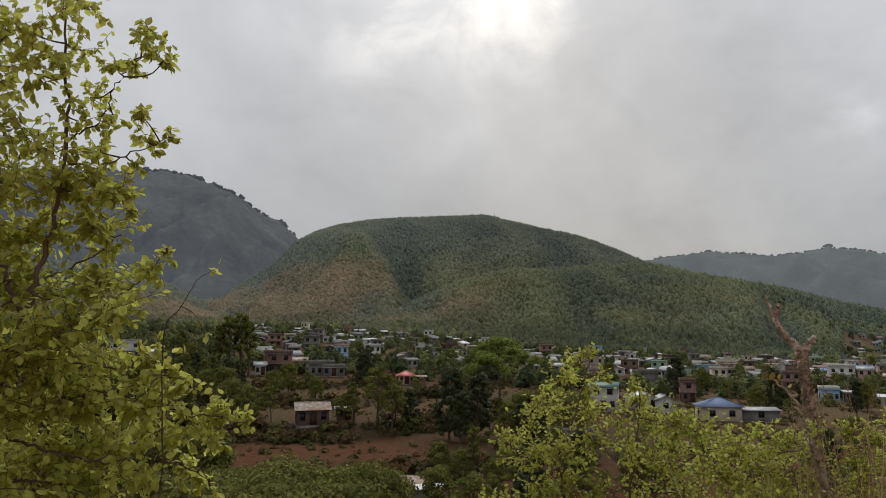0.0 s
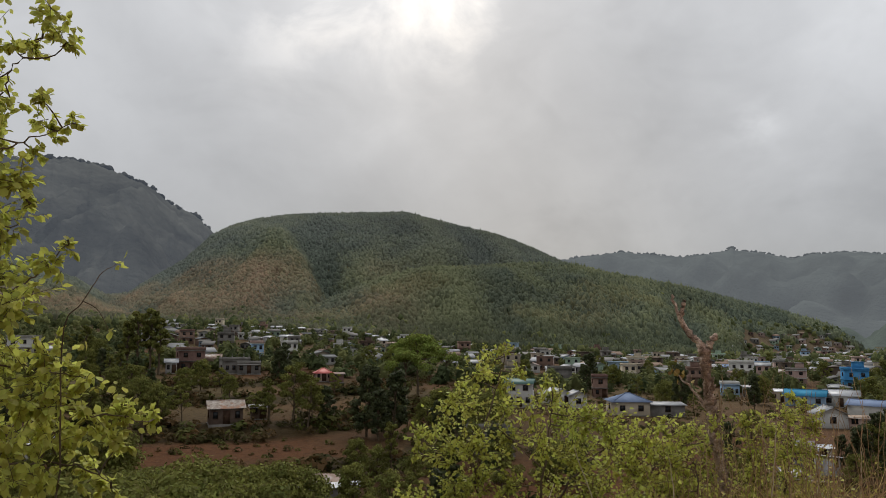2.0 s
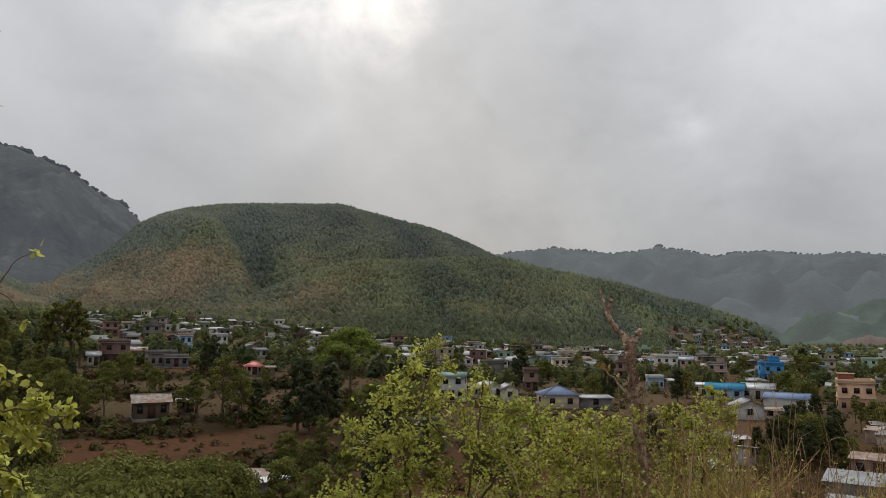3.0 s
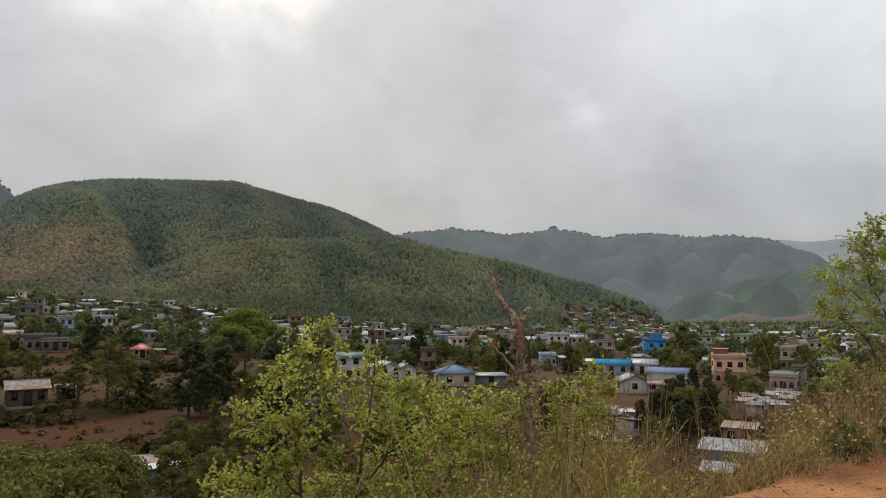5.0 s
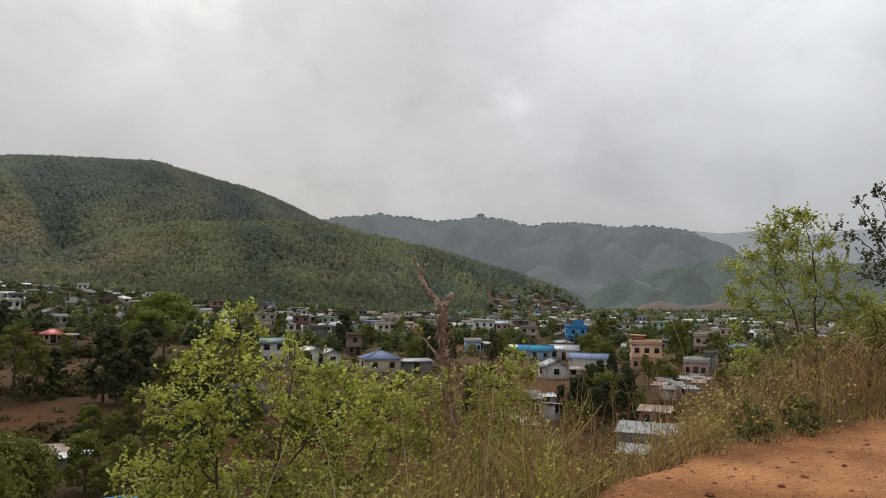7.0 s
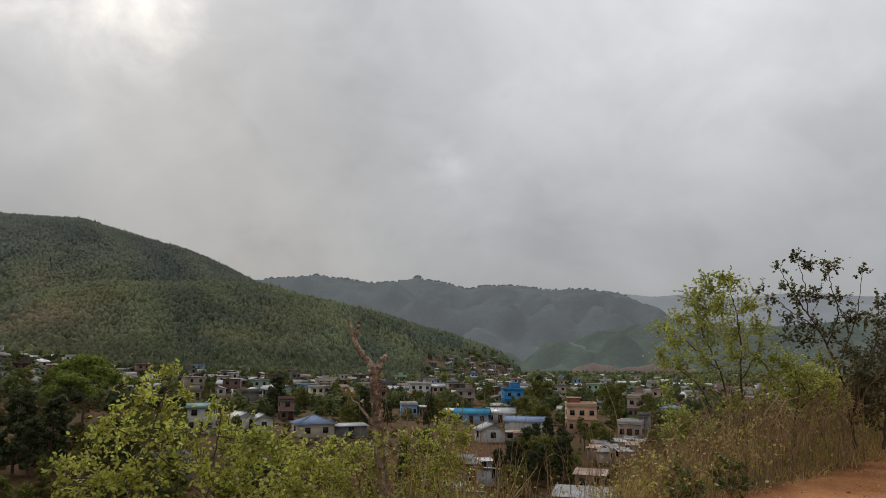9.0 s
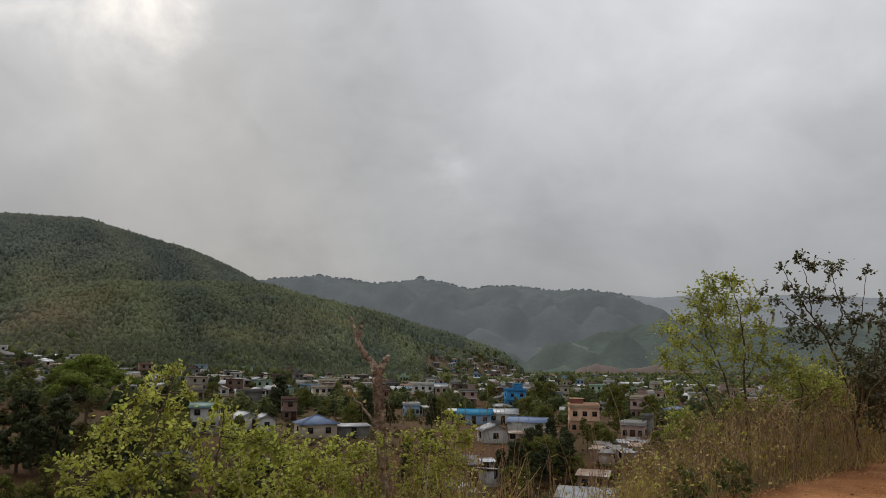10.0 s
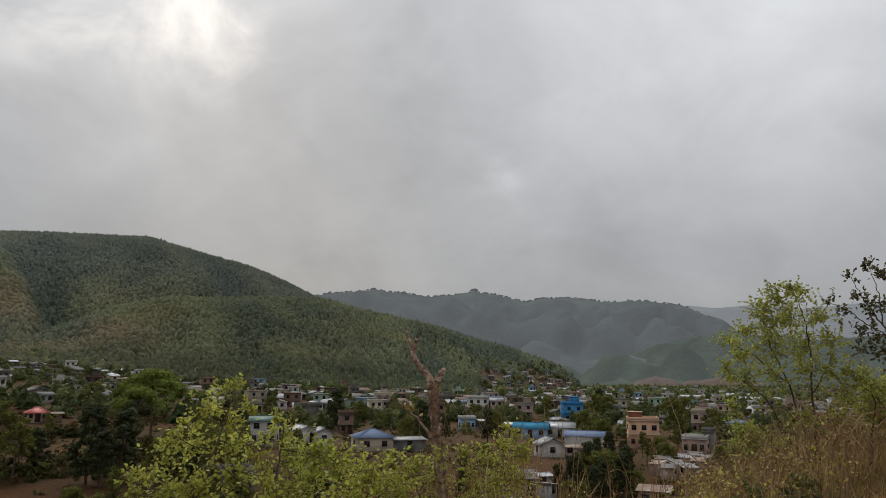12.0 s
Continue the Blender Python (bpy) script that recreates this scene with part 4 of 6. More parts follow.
house(-7.6, 125, 2.4, 2.4, 1, mud_wall, "shed", tin_dull, "low grey outhouse in the field", 4, 1.9, 0.06, windows=1)
house(-2.9, 182, 3.8, 3.8, 1, plaster_pink, "hip", tin_red, "small house with red hipped tin roof", 8, 2.0, 0.5)
house(-1.9, 181, 3.4, 3.0, 1, brick_red, "shed", tin_rust, "low brick shed beside a red-roofed house", 4, 2.0, 0.05, windows=1, door=False)
b = house(-9.47, 195, 6.4, 5.5, 1, concrete, "flat", concrete, "unfinished grey concrete house with column stubs", 14, 3.2, windows=3)
rebars(b, 6.4, 5.5, 3.24)
house(-8.4, 193, 5.6, 4.0, 1, concrete, "flat", concrete, "low concrete house with white edge", 0, 2.4, windows=2, bands=plaster_white)
b = house(-12.6, 200, 6.4, 5.0, 2, brick_red, "flat", brick_red, "unplastered brick house under construction", 10, 2.7, windows=2, bands=concrete)
rebars(b, 6.4, 5.0, 5.44)
house(-11.3, 206, 6.0, 5.0, 1, brick_red, "gable", tin_rust, "brick house with rusty tin roof", -4, 2.8)
house(-13.9, 196, 2.6, 4.0, 1, plaster_white, "gable", tin_grey, "small whitewashed house with tin roof", 0, 2.6, windows=1)
b = house(-7.88, 226, 3.4, 4.5, 2, plaster_sky, "flat", plaster_pink, "narrow sky-blue two-storey house with flat roof", 8, 2.7, windows=2, bands=plaster_white)
b = house(-5.5, 248, 5.2, 5.0, 2, plaster_white, "flat", plaster_white, "white two-storey house with balconies", 4, 2.5, windows=3, bands=plaster_white)
house(-23.4, 248, 8.5, 5.5, 2, plaster_white, "flat", concrete, "white two-storey house behind trees", 4, 2.6, windows=3)
house(-21.8, 240, 5.0, 4.5, 1, plaster_white, "gable", tin_grey, "white house with tin roof among trees", -6, 2.6)
house(-22.35, 104, 3.6, 3.0, 1, plaster_white, "gable", tin_bright, "small shed with light tin roof in trees", 8, 1.9, 0.2, waves=20)
# long market sheds where the valley ends
for az, r, w, tin in ((44.6, 470, 20, tin_bright), (46.4, 500, 26, tin_grey), (48.6, 455, 22, tin_bright), (47.5, 540, 24, tin_bright)):
    house(az, r, w, 9.0, 1, plaster_white, "gable", tin, "long low pale shed with light tin roof", 4, 3.2, 0.16, windows=4, door=False, sides=0, group="long sheds")
# shanties near the foot of the slope
house(32.2, 104, 2.2, 2.4, 1, concrete, "shed", tin_dull, "small grey shack with tin roof", 16, 2.3, 0.12, windows=0, waves=16, over=0.3)
house(33.5, 101, 2.0, 2.4, 1, tin_grey, "shed", tin_bright, "shack of corrugated tin sheets", -22, 1.9, -0.12, windows=0, waves=16, door=False, over=0.3)
house(33.0, 108, 2.8, 2.2, 1, tin_rust, "gable", tin_bright, "low shed with bright tin roof", 24, 2.2, 0.2, windows=0, waves=20, over=0.3)
house(32.0, 110, 2.4, 2.2, 1, tin_rust, "shed", tin_dull, "low shack with dull tin roof", -10, 2.0, 0.15, windows=0, waves=16, over=0.3)
house(31.6, 88, 2.0, 2.2, 1, concrete, "shed", tin_grey, "tiny lean-to of tin and boards", 30, 1.6, 0.15, windows=0, waves=14, over=0.25)
house(32.4, 86, 2.0, 2.0, 1, concrete, "shed", tin_bright, "tiny shack with bright tin roof", -20, 1.5, -0.10, windows=0, waves=14, door=False, over=0.25)
house(30.9, 90, 1.8, 2.0, 1, tin_rust, "shed", tin_dull, "tiny rusty tin shack", 10, 1.6, 0.12, windows=0, waves=14, door=False, over=0.25)
house(40.9, 87, 6.6, 4.2, 1, concrete, "shed", tin_grey, "long shed with pale corrugated tin roof", -5, 1.5, 0.10, windows=0, door=False, sides=0, waves=34, over=0.35)
house(39.7, 76, 2.6, 2.8, 1, mud_wall, "shed", tin_grey, "low hut with pale tin roof", -6, 1.3, 0.10, windows=0, door=False, sides=0, waves=18, over=0.25)
house(41.3, 97, 3.6, 3.0, 1, brick_red, "shed", tin_rust, "small brick hut with rusty roof", -6, 2.4, 0.08, windows=1, waves=18, over=0.3)
for az, r, w, tu, tin in ((42.0, 137, 2.6, 10, tin_dull), (43.5, 141, 2.8, -14, tin_grey), (42.9, 131, 2.4, 24, tin_dull), (44.4, 136, 2.2, 0, tin_rust), (44.1, 146, 2.4, -20, tin_dull), (43.8, 126, 2.4, 16, tin_grey), (42.3, 124, 2.2, -8, tin_dull), (45.0, 142, 2.2, 20, tin_dull), (41.6, 129, 2.0, -12, tin_rust)):
    house(az, r, w, 2.2, 1, tin_rust, "shed", tin, "tin shanty among trees", tu, 1.8, 0.12, windows=0, waves=14, group="shanties", door=False, over=0.25)
house(-4.6, 80, 3.0, 2.0, 1, concrete, "shed", tin_grey, "low shed with sloping tin roof", 24, 1.0, 0.10, windows=0, door=False, sides=0, waves=24)
house(-2.7, 81, 2.6, 2.2, 1, tin_rust, "shed", tin_rust, "shed with dull tin roof", -14, 0.9, 0.20, windows=0, door=False, sides=0, waves=20)
house(-1.3, 79, 3.4, 1.3, 1, concrete, "shed", tin_bright, "low shed with bright tin roof", 12, 1.0, 0.03, windows=0, door=False, sides=0, waves=20)
house(1.6, 57, 3.2, 3.4, 1, concrete, "gable", plaster_blue, "small house with bright blue tin roof", 8, 1.6, 0.24, windows=1, waves=26)


def build_town():
    """The rest of the town: plain houses of one or two storeys, thinning towards the hill."""
    rng = np.random.default_rng(5)
    walls = [plaster_white] * 5 + [plaster_cream] * 2 + [plaster_pink] * 2 + [concrete] * 5 + [brick_red] * 2 + [mud_wall] * 2 + [plaster_sky, plaster_green]
    tins = [tin_grey] * 5 + [tin_bright] * 4 + [tin_rust] * 4 + [tin_pale_blue]
    words = {"white_plaster": "white", "cream_plaster": "cream", "pink_plaster": "pinkish", "raw_concrete": "grey concrete", "rough_brickwork": "bare brick", "pale_blue_paint": "pale blue", "pale_green_paint": "pale green", "mud_plaster": "mud-walled"}
    taken = [tuple(o.location[:2]) for o in scene.objects if o.get("category") == "house"]
    named = list(taken)
    made = 0
    for _ in range(14000):
        if made >= 235:
            break
        right = rng.uniform() < 0.78
        az = rng.uniform(8, 58) if right else rng.uniform(-16, 8)
        r = math.sqrt(rng.uniform(215 ** 2, 800 ** 2)) if right else rng.uniform(285, 492)
        if r > np.interp(az, *FOOT) - 15:
            continue
        x, y = r * math.sin(radians(az)), r * math.cos(radians(az))
        if min((x - a) ** 2 + (y - b_) ** 2 for a, b_ in taken) < (9.0 + r * 0.012) ** 2:
            continue
        front = [(a, b_) for a, b_ in named if math.hypot(a, b_) > r and abs(math.degrees(math.atan2(a, b_)) - az) < 0.4 + 130 / r and math.hypot(a, b_) < r + 90]
        if front:
            continue
        taken.append((x, y))
        made += 1
        wall = walls[rng.integers(len(walls))] if right else [concrete, brick_red, mud_wall, plaster_white, plaster_cream][rng.integers(5)]
        two = rng.uniform() < (0.2 if right else 0.1)
        w, d = (rng.uniform(4.0, 6.8), rng.uniform(3.8, 5.5)) if right else (rng.uniform(3.6, 6.0), rng.uniform(3.2, 4.5))
        side = 1 if r < 240 else 0
        tell = words[wall.name]
        if two or rng.uniform() < 0.3:
            o = house(az, r, w, d, 2 if two else 1, wall, "flat", wall if rng.uniform() < 0.6 else concrete, f"{tell} {'two' if two else 'one'}-storey town house with flat roof", rng.uniform(-25, 25), 2.45, windows=int(rng.integers(2, 4)) if side else 2, door=side > 0, bands=[plaster_white, wall, concrete][rng.integers(3)], plinth=False, group="town houses", sides=side)
            if rng.uniform() < 0.5:
                stair_head(o, 2.6, 2.6, 4.9 if two else 2.45, rng.uniform(-1, 1) * (w / 2 - 1.6), 0.3, wall, concrete)
        else:
            tin = tins[rng.integers(len(tins))]
            house(az, r, w, d, 1, wall, ["gable", "gable", "front", "hip"][rng.integers(4)], tin, f"{tell} single-storey town house with {tin.name.replace('_', ' ')} roof", rng.uniform(-30, 30), 2.35, 0.34, windows=int(rng.integers(1, 3)), plinth=False, group="town houses", sides=side, door=side > 0)


build_town()


FAR_HOMES = []


def build_far_houses():
    """Small plain houses past counting: dense in the far town, and climbing the bare reddish ground where the hill runs out."""
    rng = np.random.default_rng(52)
    s = Shape()
    paints = [(0.48, 0.47, 0.44), (0.46, 0.46, 0.43), (0.42, 0.36, 0.28), (0.19, 0.18, 0.165), (0.20, 0.13, 0.10), (0.38, 0.28, 0.24), (0.12, 0.09, 0.07), (0.26, 0.36, 0.45), (0.29, 0.38, 0.29)]
    tins = [(0.28, 0.285, 0.29), (0.46, 0.47, 0.49), (0.24, 0.17, 0.13), (0.19, 0.185, 0.18), (0.22, 0.21, 0.20)]

    def put(shape, colour, turn, base):
        v = np.concatenate(shape.v)
        c, k = math.cos(turn), math.sin(turn)
        s.v.append((v @ np.array([[c, k, 0], [-k, c, 0], [0, 0, 1]]) + base).astype(np.float32))
        s.c.append(np.tile(np.asarray(colour, np.float32), (len(v), 1)))
        s.f += [f + s.n for f in shape.f]
        s.n += len(v)

    taken = [tuple(o.location[:2]) for o in scene.objects if o.get("category") == "house"]
    for _ in range(9000):
        if len(FAR_HOMES) >= 480:
            break
        toe = len(FAR_HOMES) < 120
        village = len(FAR_HOMES) >= 400
        az = rng.uniform(27.5, 38.5) if toe else (rng.uniform(-15, 9) if village else rng.uniform(11, 56))
        foot = np.interp(az, *FOOT)
        r = foot + rng.uniform(-110, 60) if toe else (rng.uniform(225, 460) if village else rng.uniform(270, min(foot - 10, 860)))
        x, y = r * math.sin(radians(az)), r * math.cos(radians(az))
        if any((x - a) ** 2 + (y - b_) ** 2 < 90 for a, b_ in taken):
            continue
        taken.append((x, y))
        FAR_HOMES.append((x, y))
        w, d, h = rng.uniform(4, 7), rng.uniform(3.5, 5), rng.choice([2.4, 2.4, 2.6, 4.9])
        if toe or village:
            w, d, h = 0.8 * w, 0.8 * d, min(h, 2.6)
        base, turn = np.array(on_ground(az, r)), radians(-az + rng.uniform(-35, 35))
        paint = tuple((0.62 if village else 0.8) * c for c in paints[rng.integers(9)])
        t = box(Shape(), -w / 2, w / 2, -d / 2, d / 2, -1.5, h)
        kind = "flat" if h > 4 else ["gable", "front", "shed"][rng.integers(3)]
        if kind != "flat":
            gable_wall(t, kind, w, d, h, 0.3)
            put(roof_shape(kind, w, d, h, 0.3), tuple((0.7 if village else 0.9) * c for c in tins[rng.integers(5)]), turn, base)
        else:
            put(box(Shape(), -w / 2 - 0.3, w / 2 + 0.3, -d / 2 - 0.3, d / 2 + 0.3, h + 0.003, h + 0.25), paint, turn, base)
        put(t, paint, turn, base)
        for z in ([0.9] if h < 4 else [0.9, 3.2]):
            for e in (-0.25, 0.25):
                put(box(Shape(), e * w - 0.5, e * w + 0.5, -d / 2 - 0.05, -d / 2 + 0.05, z, z + 1.1), (0.025, 0.025, 0.028), turn, base)
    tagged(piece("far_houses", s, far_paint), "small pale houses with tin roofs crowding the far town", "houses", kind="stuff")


build_far_houses()
# ---- trees of the valley ----
def tree_model(kind, seed):
    """A tree about one unit high at scale 8 m: tapered trunk with limbs, and a ragged crown of leafy scraps."""
    rng = np.random.default_rng(seed)
    ob = thing("tree", Matrix(), "tree", "tree")
    wood, crown = Shape(), Shape()
    spec = {"broad": (8, 0.16, 2.9, 22, 0.62, 0), "dark": (8, 0.15, 1.75, 24, 0.75, 1), "mango": (6, 0.12, 3.4, 26, 0.60, 0), "olive": (7, 0.35, 2.1, 12, 0.55, 0), "slender": (9, 0.42, 1.5, 14, 0.72, 0), "umbrella": (9, 0.45, 3.6, 20, 0.48, 2)}[kind]
    H, bare, rad, blobs, deep, tone = spec
    lean = rng.normal(0, 0.25, 2)
    top = np.array([lean[0], lean[1], H * 0.86])
    tr = 0.022 * H
    tube(wood, curve_points([(0, 0, -0.5), (lean[0] * 0.2, lean[1] * 0.3, H * 0.35), top], 8, 0.03, rng), np.linspace(tr, tr * 0.25, 8), 7)
    for i in range(blobs):
        a = i * 2.4 + rng.uniform(-0.5, 0.5)
        up = bare + (1 - bare) * ((i + 0.5) / blobs) ** 0.9
        reach = rad * math.sqrt(max(0.05, 1 - ((up - bare) / (1 - bare) - 0.38) ** 2 / 0.42)) * rng.uniform(0.45, 0.95)
        if kind == "umbrella":
            reach = rad * rng.uniform(0.25, 1.0)
            up = 0.62 + 0.36 * (1 - (reach / rad) ** 2) * rng.uniform(0.6, 1.0)
        c = np.array([lean[0] * up + reach * math.cos(a), lean[1] * up + reach * math.sin(a), H * up])
        root = np.array([lean[0] * up * 0.6, lean[1] * up * 0.6, H * max(bare * 0.7, up - 0.22)])
        tube(wood, curve_points([root, (root * 0.5 + c * 0.5) + [0, 0, -0.15], c], 5), np.linspace(tr * 0.4, tr * 0.1, 5), 4)
        n = 260 if kind == "mango" else 190
        size = rad * rng.uniform(0.30, 0.46)
        u = unit(rng.normal(0, 1, (n, 3))) * (rng.uniform(0.15, 1, (n, 1)) ** 0.45) * [size, size, size * deep]
        nrm = unit(u + [0, 0, 0.5 * size] + rng.normal(0, 0.5 * size, (n, 3)))
        t1 = unit(np.cross(nrm, rng.normal(0, 1, (n, 3))))
        t2 = np.cross(nrm, t1)
        k = rng.uniform(0.12, 0.26, (n, 1)) * {"olive": 0.75, "mango": 0.85}.get(kind, 1.0)
        p = c + u
        v = np.stack([p - k * t1, p - 0.25 * k * t1 + 0.55 * k * t2, p + k * t1, p - 0.1 * k * t1 - 0.55 * k * t2], 1)
        crown.add(v.reshape(-1, 3), np.arange(n * 4).reshape(-1, 4))
    piece("trunk", wood, bark, ob, even=True)
    piece("crown", crown, crown_mid[tone], ob)
    return ob, H


TREE_WORDS = {"broad": "leafy green tree with a broad crown", "dark": "dense dark green tree", "mango": "low spreading dark green tree", "olive": "thin dry olive-green tree", "slender": "tall slender tree with a narrow crown", "umbrella": "light green tree with a flat spreading crown"}
TREES = {}
TREE_RNG = np.random.default_rng(77)


def plant(kind, az, r, height, where=""):
    if kind not in TREES:
        TREES[kind] = [tree_model(kind, 100 + 7 * i + len(TREES) * 31) for i in range(3)]
        for ob, _ in TREES[kind]:
            ob["spare"] = True
    model, H = next((q for q in TREES[kind] if q[0].get("spare")), TREES[kind][TREE_RNG.integers(3)])
    base = on_ground(az, r)
    k = height / H
    m = Matrix.LocRotScale(tuple(base), Euler((0, 0, TREE_RNG.uniform(0, 6.28))), None)
    if model.get("spare"):
        ob = model
        del ob["spare"]
        ob.matrix_basis = m
        ob.scale = (k, k, k)
    else:
        ob = copy_thing(model, m)
        ob.scale = (k * TREE_RNG.uniform(0.9, 1.15), k * TREE_RNG.uniform(0.9, 1.15), k)
    tagged(ob, TREE_WORDS[kind] + (where or " in the valley"), "tree", "valley trees")
    return ob


plant("dark", 0.47, 113, 10.4)
plant("dark", 2.50, 112, 9.6)
plant("dark", 1.33, 109, 7.2)
plant("umbrella", 6.6, 205, 9.0)
plant("umbrella", 4.39, 163, 14.2)
plant("umbrella", 3.39, 154, 10.2)
plant("slender", -16.85, 192, 12.7)
plant("slender", -16.17, 192, 14.9)
plant("slender", -15.35, 192, 15.7)
plant("slender", -14.74, 191, 13.4)
plant("dark", -5.77, 188, 8.2)
plant("broad", -16.52, 155, 6.0)
plant("broad", -17.71, 152, 5.9)
plant("dark", -15.30, 153, 5.7)
plant("broad", -11.81, 165, 6.2)
plant("olive", -10.33, 159, 5.2)
plant("broad", -13.05, 160, 5.0)
plant("slender", -6.88, 121, 6.6)
plant("olive", -7.95, 121, 4.7)
plant("olive", -3.65, 122, 5.7)
plant("olive", -13.00, 123, 5.8)
plant("olive", -14.24, 125, 5.4)
plant("olive", -18.80, 238, 5.5)
plant("slender", -19.57, 220, 10.3)
plant("olive", -20.75, 238, 7.4)
plant("dark", 17.39, 206, 10.0)
plant("dark", 24.17, 172, 9.4)
plant("dark", 21.48, 237, 5.5)
plant("dark", -2.48, 123, 5.8)
plant("dark", -6.21, 179, 7.4)
plant("olive", -5.03, 120, 9.4)
plant("olive", -3.94, 119, 8.0)
plant("olive", -6.8, 119, 4.4)
plant("broad", -9.74, 151, 4.4)
plant("broad", -0.28, 87, 4.4)
plant("broad", 1.27, 87, 3.6)
plant("slender", 2.37, 87, 6.4)
plant("dark", 5.89, 81, 4.4)
plant("broad", 4.06, 82, 3.3)
plant("dark", 1.77, 117, 5.6)
plant("dark", 5.58, 123, 5.0)
plant("umbrella", 4.88, 213, 12.0)
plant("dark", 7.4, 104, 6.4)
plant("broad", 8.6, 92, 5.0)
plant("dark", 6.6, 96, 5.6)
plant("dark", 36.75, 110, 6.6)
plant("dark", 39.06, 106, 5.6)
plant("dark", 34.4, 105, 4.2)
plant("broad", 41.79, 144, 4.8)
plant("dark", 38.25, 151, 5.0)
plant("slender", 40.56, 153, 5.0)
plant("broad", 40.11, 106, 3.4)
plant("dark", 35.69, 105, 4.2)
plant("dark", 37.9, 104, 5.0)
plant("dark", 29.4, 194, 6.6)
plant("broad", 36.34, 200, 6.8)
plant("broad", 42.85, 203, 9.4)
plant("dark", 37.42, 309, 10.0)
plant("dark", 25.92, 184, 5.6)
plant("mango", -16.10, 52, 6.6)
plant("mango", -14.12, 56, 6.6)
plant("mango", -12.10, 60, 6.7)
plant("mango", -10.22, 58, 6.5)
plant("mango", -8.32, 60, 5.9)
plant("mango", -6.21, 64, 5.4)
plant("mango", -4.06, 66, 4.6)
plant("mango", -17.69, 50, 7.4)
plant("mango", -20.02, 52, 7.4)
plant("mango", -14.89, 46, 7.3)
plant("mango", -11.23, 50, 6.8)
plant("mango", -7.46, 52, 6.1)
plant("mango", -12.85, 44, 7.3)
plant("broad", -0.40, 68, 4.8)
plant("broad", 2.17, 66, 4.4)
plant("dark", 6.02, 68, 4.2)
plant("olive", 4.10, 70, 3.8)
plant("broad", 0.67, 64, 3.0)
plant("dark", 35.5, 104, 5.6)
plant("broad", 36.3, 109, 5.0)
plant("dark", 37.0, 101, 4.4)
plant("broad", 37.7, 107, 5.8)
plant("broad", 38.7, 112, 5.0)
plant("dark", 39.3, 116, 5.6)
plant("broad", 35.2, 96, 3.2)
plant("olive", 36.2, 94, 3.4)
plant("dark", 37.2, 133, 5.2)
plant("dark", 39.13, 138, 4.4)
plant("slender", 40.85, 140, 4.9)
plant("broad", 42.1, 139, 4.2)
plant("broad", 42.6, 141, 3.6)
plant("dark", 38.04, 158, 3.7)
plant("dark", 29.10, 178, 7.8)
plant("broad", 29.75, 190, 6.6)
plant("dark", 17.32, 200, 7.2)
plant("broad", 19.26, 226, 6.0)
plant("broad", 14.66, 152, 3.5)
plant("broad", 37.28, 286, 8.4)
plant("broad", 38.09, 281, 8.7)
plant("broad", 36.67, 268, 6.2)
plant("broad", 42.75, 273, 8.5)
plant("broad", 43.68, 266, 8.7)
plant("broad", 42.37, 278, 7.6)
plant("broad", 45.49, 207, 7.3)
plant("broad", 33.59, 292, 6.8)
plant("broad", 32.33, 323, 6.3)
plant("broad", 25.65, 274, 5.5)
plant("broad", 28.04, 240, 5.6)
plant("broad", 23.67, 270, 6.3)
plant("broad", 21.91, 275, 6.0)
plant("broad", 18.38, 298, 6.0)
plant("broad", 12.68, 236, 5.5)
plant("broad", 10.52, 233, 5.4)
plant("broad", 39.70, 458, 7.8)
plant("broad", 30.21, 426, 6.6)
plant("dark", -6.06, 182, 7.8)
plant("broad", 2.03, 206, 6.4)
plant("broad", 0.63, 220, 6.8)
plant("olive", -2.01, 157, 4.9)
plant("broad", 43.08, 181, 4.0)
plant("olive", 45.46, 178, 5.5)
plant("broad", 45.96, 137, 4.3)


